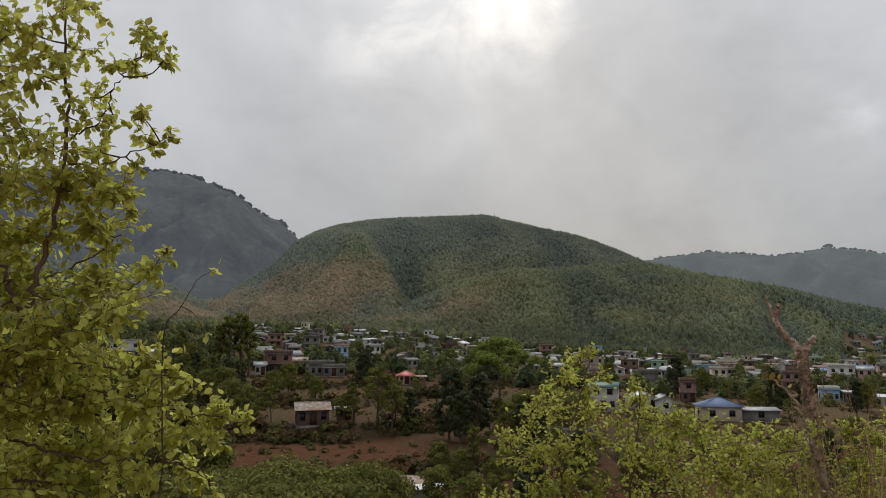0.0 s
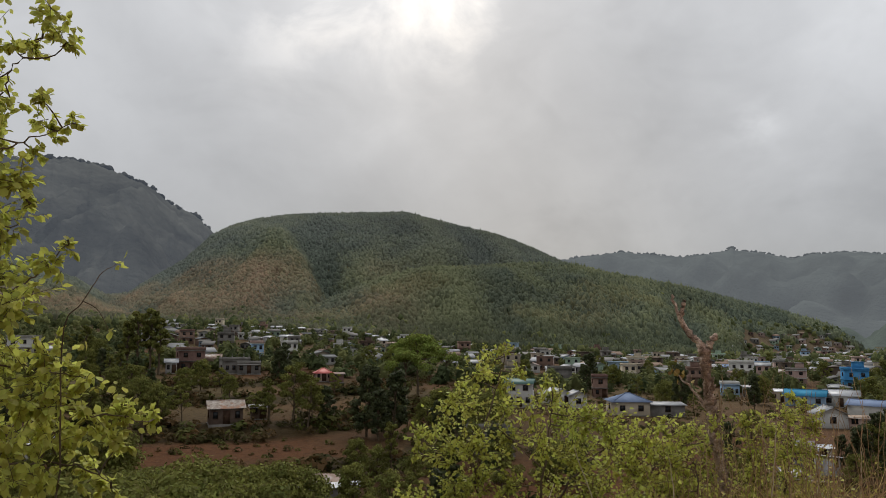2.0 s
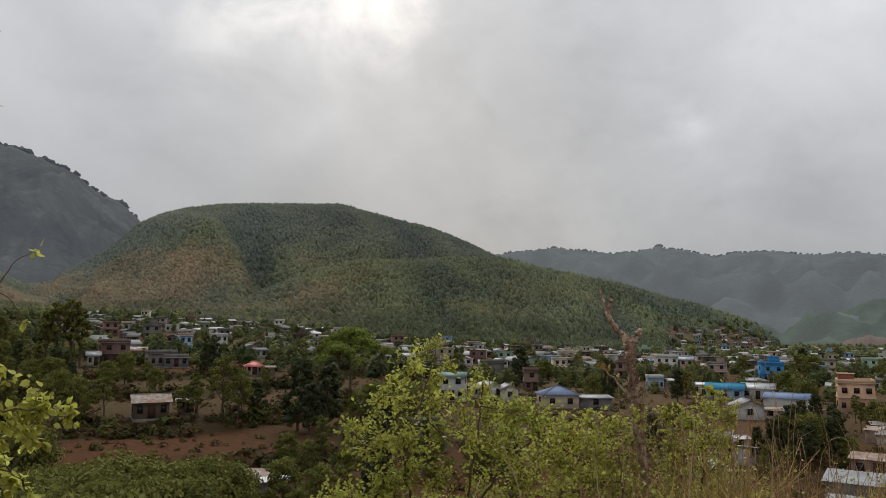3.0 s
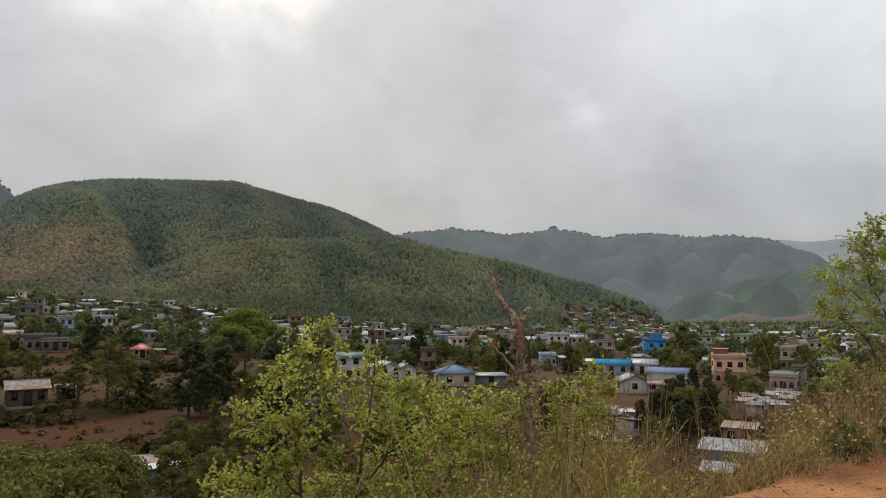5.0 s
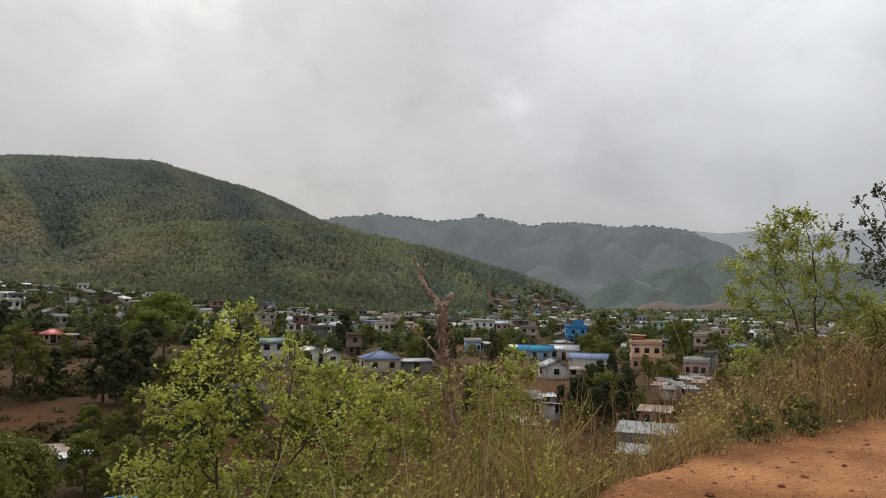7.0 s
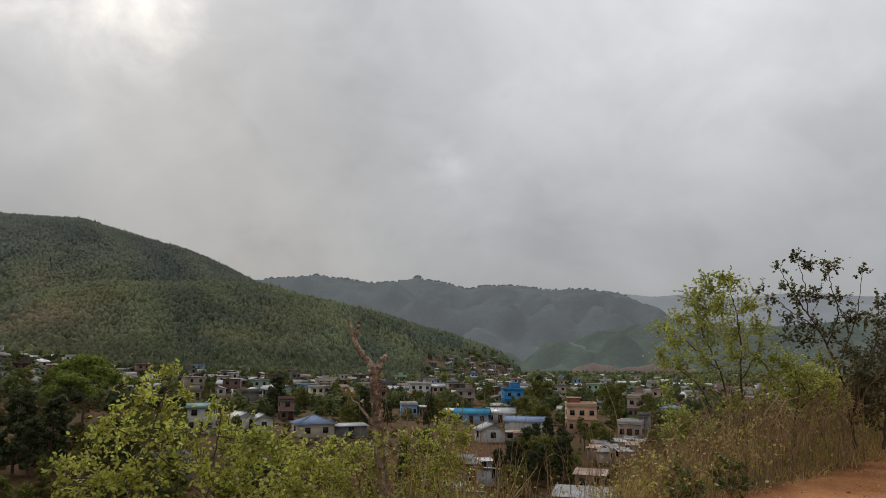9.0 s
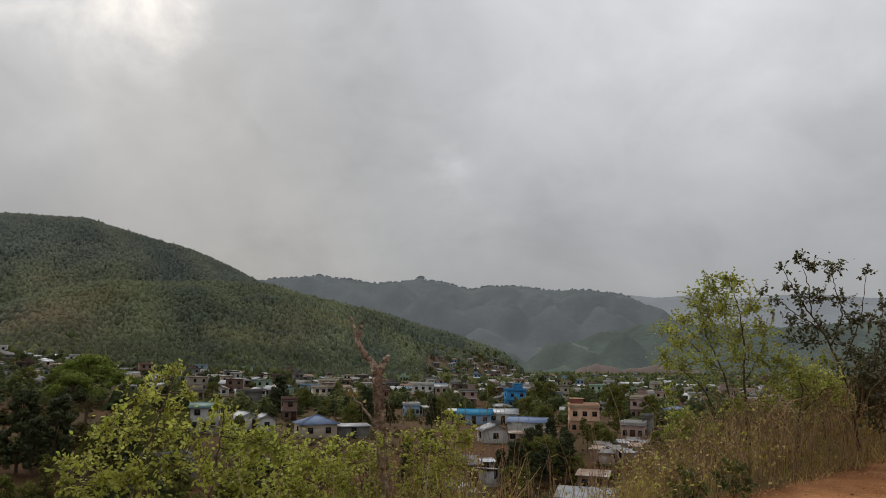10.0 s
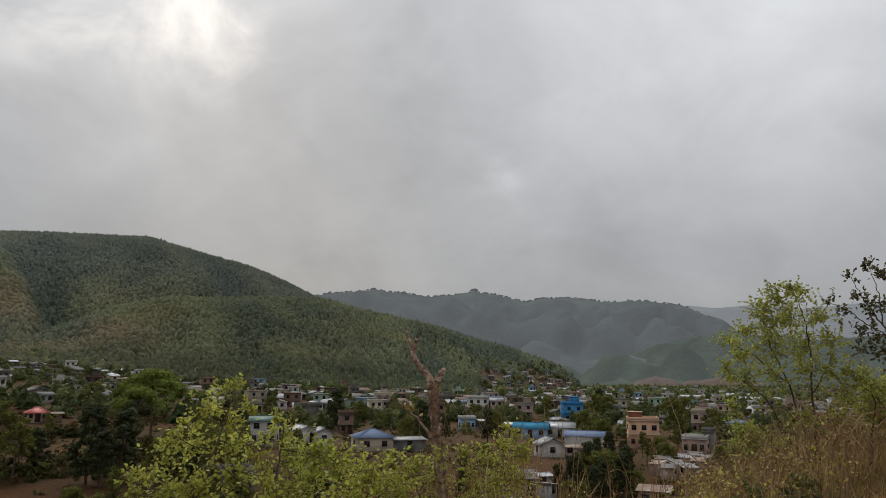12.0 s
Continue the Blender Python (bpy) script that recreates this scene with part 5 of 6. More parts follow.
def more_trees():
    """Trees between the houses and fields; the farther ones, past counting, as one sheet of crowns."""
    rng = np.random.default_rng(21)
    homes = np.array([o.location[:2] for o in scene.objects if o.get("category") == "house"] + FAR_HOMES)
    kinds = ["broad", "broad", "dark", "olive", "slender", "mango"]
    made = 0
    while made < 170:
        az, r = (rng.uniform(-33, 60), rng.uniform(75, 260)) if made < 110 else (rng.uniform(-30, 16), rng.uniform(60, 220))
        if (-14 < az < 5 and r < 190) or (29 < az < 47 and r < 150) or (17 < az < 26 and r < 155):
            continue
        p = on_ground(az, r)
        near = np.min(np.hypot(*(homes - p[:2]).T))
        seen = homes[(np.hypot(*homes.T) > r) & (np.hypot(*homes.T) < r + 70)]
        blocks = np.any(np.abs(np.degrees(np.arctan2(seen[:, 0], seen[:, 1])) - az) < 1.6) if len(seen) else False
        if near < 5.5 or (blocks and r > 90):
            continue
        plant(kinds[rng.integers(6)], az, r, rng.uniform(3.5, 7.0))
        made += 1
    n = 23000
    az, r = rng.uniform(-36, 62, n), np.sqrt(rng.uniform(190 ** 2, 1000 ** 2, n))
    x, y = r * np.sin(np.radians(az)), r * np.cos(np.radians(az))
    away = np.hypot(homes[:, 0], homes[:, 1])
    turn = np.arctan2(homes[:, 0], homes[:, 1])
    hides = np.array([np.any((away > b) & (away < b + 30) & (np.abs(turn - a) * away < 4)) for a, b in zip(np.radians(az), r)])
    far = np.array([np.min((homes[:, 0] - a) ** 2 + (homes[:, 1] - c) ** 2) for a, c in zip(x, y)])
    keep = (r < np.interp(az, *FOOT) + 30 + 60 * (az > 27)) & (far > 30) & (~hides | (rng.uniform(0, 1, n) < 0.9)) & (wavy(x, y, 40, 6) + rng.uniform(-0.4, 0.4, n) > -0.45)
    x, y, r = x[keep], y[keep], r[keep]
    n = len(x)
    s = Shape()
    h, w = rng.uniform(2.4, 6.2, n), rng.uniform(2.6, 5.5, n)
    col = mix_rgb((0.070, 0.092, 0.038), (0.21, 0.22, 0.082), rng.uniform(0, 1, n) ** 1.2)
    at = np.stack([x, y, ground_z(x, y) - 0.4], -1)
    near = r < 430
    crown_trees(s, at[~near], h[~near], w[~near], col[~near], rng, 0.05, rng.uniform(0, 0.3, n)[~near], 0.25)
    # solid cores in 0.8 of the tint, inner crown shade put in colour
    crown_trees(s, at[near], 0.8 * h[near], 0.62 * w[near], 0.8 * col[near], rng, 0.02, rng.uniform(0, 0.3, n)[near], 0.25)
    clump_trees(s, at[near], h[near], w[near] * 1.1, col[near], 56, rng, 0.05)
    tagged(piece("far_trees", s, forest), "green trees and bushes among the far houses", "trees", kind="stuff")
    # low scrub on the fields
    n = 22000
    az, r = rng.uniform(-36, 58, n), np.sqrt(rng.uniform(45 ** 2, 230 ** 2, n))
    x, y = r * np.sin(np.radians(az)), r * np.cos(np.radians(az))
    edge = terrace_edge(x, y)
    plot = (az > 30.5) & (az < 36) & (r > 105) & (r < 150)
    keep = np.where(az < 10, 0.22 + 0.78 * edge, 0.3) * np.where(wavy(x, y, 18, 4) > -0.25, 1, 0.3) > rng.uniform(0, 1, n)
    keep &= ~plot & (((homes[:, 0][None] - x[:, None]) ** 2 + (homes[:, 1][None] - y[:, None]) ** 2).min(1) > 16)
    x, y, edge = x[keep], y[keep], edge[keep]
    n = len(x)
    s = Shape()
    col = mix_rgb((0.040, 0.044, 0.015), (0.13, 0.078, 0.034), rng.uniform(0, 1, n) ** 1.3)
    col = mix_rgb(col, (0.10, 0.115, 0.03), (rng.uniform(0, 1, n) > 0.75) * 0.8)
    tall = rng.uniform(0.35, 1.3, n) * np.where(edge > 0.5, rng.uniform(1.0, 2.0, n), 0.8)
    clump_trees(s, np.stack([x, y, ground_z(x, y) - 0.15], -1), tall, tall * rng.uniform(1.0, 1.9, n), col, 34, rng, 0.02)
    tagged(piece("field_scrub", s, forest), "low dry bushes and weeds on the fields", "scrub", kind="stuff")


more_trees()
# ---- plants on the slope by the path ----
class Sapling:
    """A shrub or young tree: limbs through given places, and leafy twigs borne by the nearest limb."""

    def __init__(self, name, label, az, d, leaf, size, seed):
        base = on_ground(az, d)
        self.ob = thing(name, pose(*base), label, "tree" if "tree" in name else "bush")
        self.base, self.leaf, self.size = base, leaf, size
        self.rng = np.random.default_rng(seed)
        self.wood, self.leaves, self.under, self.spine = Shape(), Shape(), Shape(), []
        self.loose, self.shade, self.droop = [], -9.0, 0.35

    def limb(self, places, r0, r1):
        p = curve_points([polar(*q) - self.base for q in places], 6 * len(places), 0.008, self.rng)
        s = Shape()
        tube(s, p, np.linspace(r0, r1, len(p)), 7, 0.12, self.rng)
        piece("branch" if self.spine else "stem", s, bark, self.ob, even=True)
        self.spine.append(p)

    def bear(self, rows):
        spine = np.concatenate(self.spine)
        for az, el, d, rad, n in rows:
            c = polar(az, el, d) - self.base
            low = spine - [0, 0, 0.25 * rad]
            root = spine[np.argmin(np.linalg.norm(low - c, axis=1) + 0.4 * np.maximum(0, spine[:, 2] - c[2]))]
            # twigs under the shade height bear darker leaves: shade put into colour
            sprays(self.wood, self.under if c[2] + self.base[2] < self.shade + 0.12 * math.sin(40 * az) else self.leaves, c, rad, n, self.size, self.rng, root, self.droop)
            self.loose += [c + self.rng.normal(0, 0.55, 3) * rad for _ in range(4)]

    def finish(self):
        """The outer leaves are single pieces on one shared mesh, the rest one crown."""
        piece("twig_mass", self.wood, bark, self.ob, even=True)
        piece("crown", self.leaves, self.leaf, self.ob)
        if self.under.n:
            piece("lower_crown", self.under, leaf_fresh, self.ob, "lower leaves in a darker green for shade")
        one = Shape().add(LEAF * self.size, LEAF_F).mesh("leaf", self.leaf)
        for p in self.loose:
            ob = new("leaf", one)
            ob.parent = self.ob
            ob.matrix_basis = pose(*p, *self.rng.uniform(-70, 70, 2), self.rng.uniform(0, 360))



# the young tree beside the first view
t = Sapling("young_tree", "young tree with lime-green leaves on the slope", -26.0, 4.6, leaf_lime, 0.050, 31)
t.droop = 1.0
t.limb([(-31.94, -15.64, 4.60), (-31.37, -5.87, 4.60), (-30.69, -1.50, 4.60), (-29.72, 1.52, 4.60), (-29.28, 3.84, 4.60), (-28.38, 7.79, 4.60), (-27.77, 13.73, 4.60), (-28.30, 19.04, 4.60), (-28.99, 24.09, 4.60)], 0.0255, 0.0049)
t.limb([(-29.72, 1.52, 4.60), (-30.64, 3.03, 4.60), (-31.41, 4.90, 4.60), (-32.60, 8.22, 4.60), (-33.24, 13.01, 4.60), (-33.30, 18.51, 4.60)], 0.0157, 0.0049)
t.limb([(-27.77, 13.73, 4.60), (-25.73, 15.35, 4.60), (-24.93, 18.01, 4.60), (-23.86, 19.53, 4.60), (-21.96, 20.96, 4.60)], 0.0059, 0.0024)
t.limb([(-27.68, 12.18, 4.60), (-25.20, 12.43, 4.60), (-23.35, 13.42, 4.60), (-21.06, 14.73, 4.60)], 0.0059, 0.0024)
t.limb([(-29.28, 3.84, 4.60), (-26.64, 5.12, 4.60), (-24.54, 6.83, 4.60), (-23.33, 8.94, 4.60)], 0.0069, 0.0024)
t.limb([(-30.12, -0.01, 4.60), (-27.48, 1.16, 4.60), (-24.34, 2.80, 4.60), (-22.17, 4.48, 4.60), (-20.90, 6.60, 4.60)], 0.0078, 0.0024)
t.limb([(-30.96, -2.24, 4.60), (-27.67, -1.55, 4.60), (-24.10, -2.00, 4.60), (-19.54, -2.88, 4.60)], 0.0088, 0.0029)
t.limb([(-31.37, -5.87, 4.60), (-27.53, -4.04, 4.60), (-24.73, -3.94, 4.60), (-20.21, -5.27, 4.60), (-15.05, -6.16, 4.60)], 0.0098, 0.0029)
t.limb([(-31.37, -5.87, 4.60), (-28.01, -7.55, 4.60), (-24.49, -8.53, 4.60), (-20.45, -8.40, 4.60), (-17.30, -10.12, 4.60)], 0.0098, 0.0029)
t.limb([(-31.76, -9.36, 4.60), (-28.57, -9.31, 4.60), (-25.10, -10.33, 4.60)], 0.0098, 0.0039)
t.bear([(-28.73, 22.32, 4.42, 0.178, 101), (-26.93, 23.10, 4.63, 0.114, 53), (-30.39, 20.53, 4.51, 0.178, 113), (-31.92, 20.23, 4.67, 0.196, 159), (-27.12, 20.00, 4.69, 0.160, 75), (-22.90, 21.41, 4.30, 0.121, 94), (-21.79, 20.08, 4.26, 0.093, 59), (-23.67, 19.67, 4.84, 0.100, 59), (-24.81, 19.27, 4.43, 0.093, 52), (-28.47, 18.26, 4.41, 0.160, 85), (-26.56, 16.93, 4.95, 0.143, 69), (-30.22, 17.97, 4.58, 0.178, 101), (-31.86, 16.94, 4.84, 0.196, 133), (-27.20, 15.17, 4.58, 0.160, 94), (-25.01, 15.84, 4.70, 0.093, 44), (-23.10, 16.06, 4.36, 0.071, 33)])
t.bear([(-22.82, 14.28, 4.69, 0.093, 52), (-20.94, 14.74, 4.86, 0.057, 29), (-23.51, 12.67, 4.62, 0.078, 39), (-25.61, 13.19, 4.77, 0.125, 86), (-28.50, 12.87, 4.72, 0.214, 185), (-30.78, 13.35, 4.29, 0.214, 185), (-31.26, 10.25, 4.78, 0.214, 308), (-28.34, 10.15, 4.66, 0.214, 308), (-26.22, 10.74, 4.46, 0.178, 226), (-24.27, 10.30, 4.27, 0.125, 123), (-23.33, 9.02, 4.86, 0.078, 56), (-26.07, 7.95, 4.58, 0.185, 242), (-28.85, 6.97, 4.75, 0.214, 308), (-31.02, 6.45, 4.87, 0.196, 266), (-24.89, 6.41, 4.75, 0.114, 84), (-21.09, 6.26, 4.89, 0.057, 32)])
t.bear([(-22.10, 4.81, 4.53, 0.100, 84), (-23.33, 3.55, 4.81, 0.136, 142), (-25.48, 3.57, 4.56, 0.178, 226), (-27.94, 3.10, 4.90, 0.214, 308), (-30.31, 3.04, 4.87, 0.214, 308), (-24.28, 1.59, 4.32, 0.171, 211), (-27.07, -0.01, 4.35, 0.250, 401), (-29.75, -0.76, 4.40, 0.250, 401), (-24.85, -1.59, 4.93, 0.214, 308), (-21.59, -1.63, 4.56, 0.136, 142), (-20.31, -2.79, 4.69, 0.128, 129), (-22.53, -4.01, 4.46, 0.214, 308), (-25.80, -3.91, 4.61, 0.250, 401), (-28.86, -4.54, 4.52, 0.285, 503), (-19.12, -3.46, 4.50, 0.071, 47), (-19.03, -5.79, 4.66, 0.150, 168)])
t.bear([(-16.74, -5.99, 4.66, 0.136, 142), (-14.97, -6.04, 4.88, 0.086, 65), (-20.90, -6.82, 4.73, 0.178, 226), (-23.85, -7.06, 4.90, 0.214, 308), (-27.33, -7.59, 4.85, 0.285, 503), (-29.62, -8.15, 4.94, 0.285, 503), (-16.99, -7.78, 4.72, 0.100, 84), (-21.92, -9.08, 4.36, 0.178, 181), (-24.77, -9.99, 4.85, 0.214, 308), (-18.89, -9.26, 4.93, 0.143, 108), (-17.37, -10.30, 4.88, 0.071, 47), (-28.53, -10.03, 4.65, 0.250, 401), (-34.26, 18.32, 4.75, 0.250, 401), (-34.19, 12.87, 4.40, 0.285, 503), (-33.81, 7.37, 4.83, 0.285, 503), (-33.12, 1.84, 4.65, 0.285, 503)])
t.bear([(-33.07, -3.63, 4.45, 0.321, 615), (-32.41, -8.95, 4.29, 0.321, 615)])
t.finish()

# the wide lime-green bush below the path
t = Sapling("lime_bush", "wide bush with fresh yellow-green leaves on the slope", 14.0, 6.6, leaf_spring, 0.037, 32)
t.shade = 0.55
t.limb([(9.62, -19.95, 6.59), (9.52, -14.24, 6.59), (8.97, -10.60, 6.59), (9.57, -7.32, 6.59), (10.61, -3.96, 6.59), (11.24, -1.61, 6.59)], 0.0153, 0.0038)
t.limb([(9.52, -14.24, 6.59), (7.54, -11.73, 6.59), (6.10, -8.82, 6.58), (4.69, -7.73, 6.58)], 0.0102, 0.0031)
t.limb([(13.38, -19.84, 6.60), (13.38, -14.45, 6.60), (14.23, -9.99, 6.60), (14.75, -6.20, 6.60), (14.76, -3.62, 6.60)], 0.0153, 0.0038)
t.limb([(13.38, -14.45, 6.60), (15.95, -10.88, 6.60), (19.01, -8.00, 6.61), (21.64, -7.60, 6.61)], 0.0128, 0.0031)
t.limb([(19.38, -19.71, 6.61), (19.41, -15.05, 6.61), (21.18, -10.98, 6.61), (23.39, -8.05, 6.62), (25.59, -7.63, 6.62)], 0.0128, 0.0031)
t.limb([(6.77, -18.24, 6.58), (5.95, -15.15, 6.58), (3.95, -13.05, 6.58), (2.40, -12.92, 6.58)], 0.0102, 0.0031)
t.limb([(8.97, -10.60, 6.59), (7.51, -7.24, 6.59), (6.48, -5.95, 6.58)], 0.0077, 0.0026)
t.limb([(14.23, -9.99, 6.60), (11.68, -7.81, 6.59), (8.74, -5.61, 6.59)], 0.0077, 0.0026)
t.bear([(11.26, -1.39, 7.09, 0.133, 123), (9.97, -2.31, 7.28, 0.153, 156), (9.03, -3.43, 6.01, 0.153, 156), (10.76, -3.62, 7.01, 0.174, 194), (12.45, -2.80, 6.47, 0.102, 78), (7.57, -4.82, 6.10, 0.153, 156), (6.53, -5.96, 6.30, 0.143, 139), (8.69, -5.61, 6.96, 0.194, 234), (11.18, -5.68, 7.11, 0.205, 256), (14.77, -3.71, 5.96, 0.092, 64), (14.86, -4.91, 6.76, 0.143, 139), (13.48, -5.75, 5.96, 0.194, 234), (15.57, -6.64, 6.91, 0.205, 396), (17.30, -6.34, 6.37, 0.194, 363), (16.76, -7.95, 7.14, 0.179, 315), (5.80, -7.57, 7.26, 0.113, 142)])
t.bear([(4.49, -7.59, 6.59, 0.092, 98), (4.61, -8.57, 7.28, 0.113, 142), (6.75, -8.85, 6.32, 0.194, 363), (8.84, -8.46, 6.00, 0.215, 428), (11.66, -7.81, 6.73, 0.215, 300), (13.91, -8.40, 5.94, 0.184, 197), (16.24, -9.30, 6.18, 0.230, 484), (19.03, -6.80, 6.48, 0.194, 363), (19.42, -8.51, 6.76, 0.230, 484), (21.27, -8.03, 6.13, 0.205, 396), (20.85, -10.15, 5.97, 0.256, 580), (22.90, -6.84, 7.13, 0.143, 215), (22.99, -8.90, 6.35, 0.205, 396), (17.60, -11.12, 7.25, 0.281, 681), (14.59, -11.45, 7.15, 0.205, 236), (11.71, -11.22, 6.42, 0.174, 149)])
t.bear([(8.98, -11.00, 6.53, 0.194, 363), (7.53, -11.81, 6.61, 0.205, 396), (3.92, -12.47, 6.78, 0.143, 215), (2.69, -13.02, 6.71, 0.123, 165), (5.52, -12.86, 6.67, 0.174, 300), (7.93, -13.82, 6.75, 0.256, 580), (10.76, -13.59, 7.21, 0.246, 432), (14.23, -13.76, 6.61, 0.297, 746), (17.69, -13.88, 6.51, 0.307, 791), (21.12, -12.72, 6.92, 0.307, 791), (4.61, -14.35, 6.21, 0.230, 484), (7.19, -15.25, 6.31, 0.256, 580), (23.72, -11.08, 7.29, 0.256, 463), (10.02, -15.64, 6.62, 0.256, 580), (13.37, -16.02, 6.66, 0.307, 791), (17.34, -16.19, 5.92, 0.307, 791)])
t.bear([(21.16, -15.48, 6.49, 0.307, 791)])
t.finish()

# the greener bush round the dead trunk
t = Sapling("green_bush", "bushy green shrub round a dead trunk", 25.0, 6.9, leaf_lime, 0.032, 33)
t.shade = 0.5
t.limb([(30.59, -18.88, 6.93), (30.47, -13.40, 6.93), (30.96, -9.28, 6.93), (31.45, -5.89, 6.93), (31.90, -4.39, 6.93)], 0.0134, 0.0032)
t.limb([(30.47, -13.40, 6.93), (29.01, -10.14, 6.93), (28.40, -7.19, 6.93)], 0.0107, 0.0032)
t.limb([(24.99, -19.00, 6.92), (25.27, -13.48, 6.92), (25.10, -9.32, 6.92), (24.46, -7.62, 6.92)], 0.0134, 0.0032)
t.bear([(31.89, -4.43, 6.99, 0.096, 97), (31.20, -5.55, 6.60, 0.150, 207), (32.63, -6.30, 7.01, 0.139, 263), (30.00, -6.84, 7.02, 0.171, 377), (31.32, -8.10, 6.62, 0.203, 504), (32.18, -5.20, 7.02, 0.128, 159), (29.12, -8.55, 6.90, 0.182, 417), (28.39, -6.42, 7.05, 0.118, 198), (26.09, -8.05, 7.75, 0.203, 504), (24.74, -7.71, 7.06, 0.171, 377), (23.76, -9.32, 7.08, 0.214, 551), (26.01, -10.17, 7.75, 0.241, 604), (28.61, -10.57, 6.62, 0.241, 537), (31.15, -10.11, 7.05, 0.193, 368), (25.03, -11.83, 7.24, 0.267, 643), (28.13, -12.64, 7.75, 0.267, 562)])
t.bear([(32.49, -8.00, 6.90, 0.128, 230), (22.66, -10.99, 6.98, 0.214, 551), (26.46, -6.34, 6.80, 0.107, 117)])
t.finish()

# the slender green tree by the path
t = Sapling("slender_green_tree", "slender young tree with light green leaves beside the path", 50.0, 12.5, leaf_path, 0.046, 34)
t.limb([(52.61, -6.10, 12.62), (52.50, -4.11, 12.62), (52.50, -1.45, 12.62), (52.58, 1.34, 12.62), (52.40, 3.56, 12.62), (51.99, 5.20, 12.62)], 0.0242, 0.0058)
t.limb([(52.56, -5.72, 12.62), (51.55, -3.05, 12.62), (51.11, -0.67, 12.62), (50.08, 1.76, 12.61), (49.60, 4.03, 12.61)], 0.0194, 0.0058)
t.limb([(51.60, -5.76, 12.62), (50.64, -3.86, 12.61), (49.71, -1.89, 12.61), (48.58, -0.89, 12.61), (47.44, 0.12, 12.61)], 0.0170, 0.0048)
t.limb([(51.11, -0.67, 12.62), (48.88, 1.36, 12.61), (47.40, 2.19, 12.61)], 0.0121, 0.0048)
t.limb([(52.50, -1.45, 12.62), (53.62, 0.54, 12.62), (54.08, 2.12, 12.62)], 0.0121, 0.0048)
t.limb([(55.56, -5.95, 12.62), (55.88, -3.69, 12.62), (56.18, -1.78, 12.62), (55.92, -0.24, 12.62)], 0.0194, 0.0048)
t.limb([(55.88, -3.69, 12.62), (57.20, -2.14, 12.63), (58.01, -1.37, 12.63)], 0.0145, 0.0048)
t.limb([(57.63, -5.84, 12.63), (57.12, -3.27, 12.63), (56.53, -1.77, 12.63), (55.20, -0.44, 12.62)], 0.0145, 0.0048)
t.bear([(50.65, 5.37, 12.42, 0.271, 424), (52.21, 5.48, 12.36, 0.194, 239), (49.66, 4.32, 12.43, 0.252, 373), (51.34, 3.87, 12.75, 0.329, 590), (53.18, 3.82, 12.34, 0.252, 373), (48.56, 2.93, 12.44, 0.213, 281), (47.23, 2.20, 12.99, 0.174, 200), (48.12, 1.35, 11.95, 0.252, 373), (50.08, 1.84, 12.71, 0.349, 652), (51.99, 1.83, 12.95, 0.349, 652), (53.90, 2.12, 12.35, 0.252, 373), (47.18, 0.12, 12.22, 0.213, 281), (48.40, -0.28, 13.04, 0.291, 477), (50.38, -0.20, 12.25, 0.291, 382), (52.31, 0.13, 12.18, 0.310, 427), (53.78, 0.14, 12.53, 0.252, 299)])
t.bear([(49.50, -1.97, 12.89, 0.213, 225), (47.88, -3.93, 12.05, 0.213, 281), (48.72, -4.15, 12.36, 0.213, 281), (55.22, -0.25, 12.39, 0.291, 477), (56.21, -1.01, 13.09, 0.329, 590), (57.25, -1.38, 12.54, 0.310, 533), (55.43, -2.18, 13.12, 0.252, 373), (58.00, -1.75, 12.16, 0.233, 326), (54.42, -1.50, 12.39, 0.213, 281), (53.95, -3.06, 12.83, 0.213, 225), (57.61, 0.15, 13.17, 0.155, 163), (47.46, -2.33, 12.54, 0.155, 163), (48.81, -4.90, 12.23, 0.252, 373), (50.15, -5.05, 12.08, 0.233, 326), (47.41, -5.34, 12.65, 0.213, 281), (52.13, -3.03, 12.18, 0.194, 239)])
t.bear([(56.44, -2.91, 13.05, 0.252, 373), (58.50, -2.85, 13.10, 0.233, 326), (51.66, 5.83, 12.17, 0.155, 163), (50.17, 3.40, 12.30, 0.252, 373)])
t.finish()

# the darker, half-bare tree behind it
t = Sapling("dark_sparse_tree", "sparse dark-leaved tree with bare twigs beside the path", 57.0, 13.5, leaf_dark, 0.056, 35)
t.limb([(59.33, -5.74, 13.63), (59.08, -3.75, 13.63), (58.96, -1.72, 13.63), (58.08, 1.11, 13.63), (57.00, 3.26, 13.63), (56.03, 4.87, 13.62), (55.41, 6.49, 13.62)], 0.0283, 0.0047)
t.limb([(58.08, 1.11, 13.63), (58.91, 3.21, 13.63), (58.53, 5.16, 13.63), (58.38, 6.53, 13.63)], 0.0141, 0.0038)
t.limb([(57.00, 3.26, 13.63), (56.95, 5.23, 13.63), (56.53, 7.03, 13.63)], 0.0118, 0.0038)
t.limb([(57.46, 2.28, 13.63), (56.11, 3.28, 13.62), (54.91, 4.31, 13.62), (53.84, 4.95, 13.62)], 0.0118, 0.0038)
t.limb([(59.08, -3.75, 13.63), (60.25, -1.33, 13.63), (60.93, 1.28, 13.63), (61.28, 3.71, 13.63)], 0.0235, 0.0047)
t.limb([(58.67, -0.22, 13.63), (59.89, 2.80, 13.63), (60.45, 5.83, 13.63)], 0.0118, 0.0038)
t.limb([(59.08, -3.75, 13.63), (57.17, -2.14, 13.63), (55.85, -0.82, 13.62)], 0.0141, 0.0038)
t.limb([(60.88, -5.64, 13.63), (61.26, -2.76, 13.63), (62.03, 0.90, 13.63)], 0.0235, 0.0047)
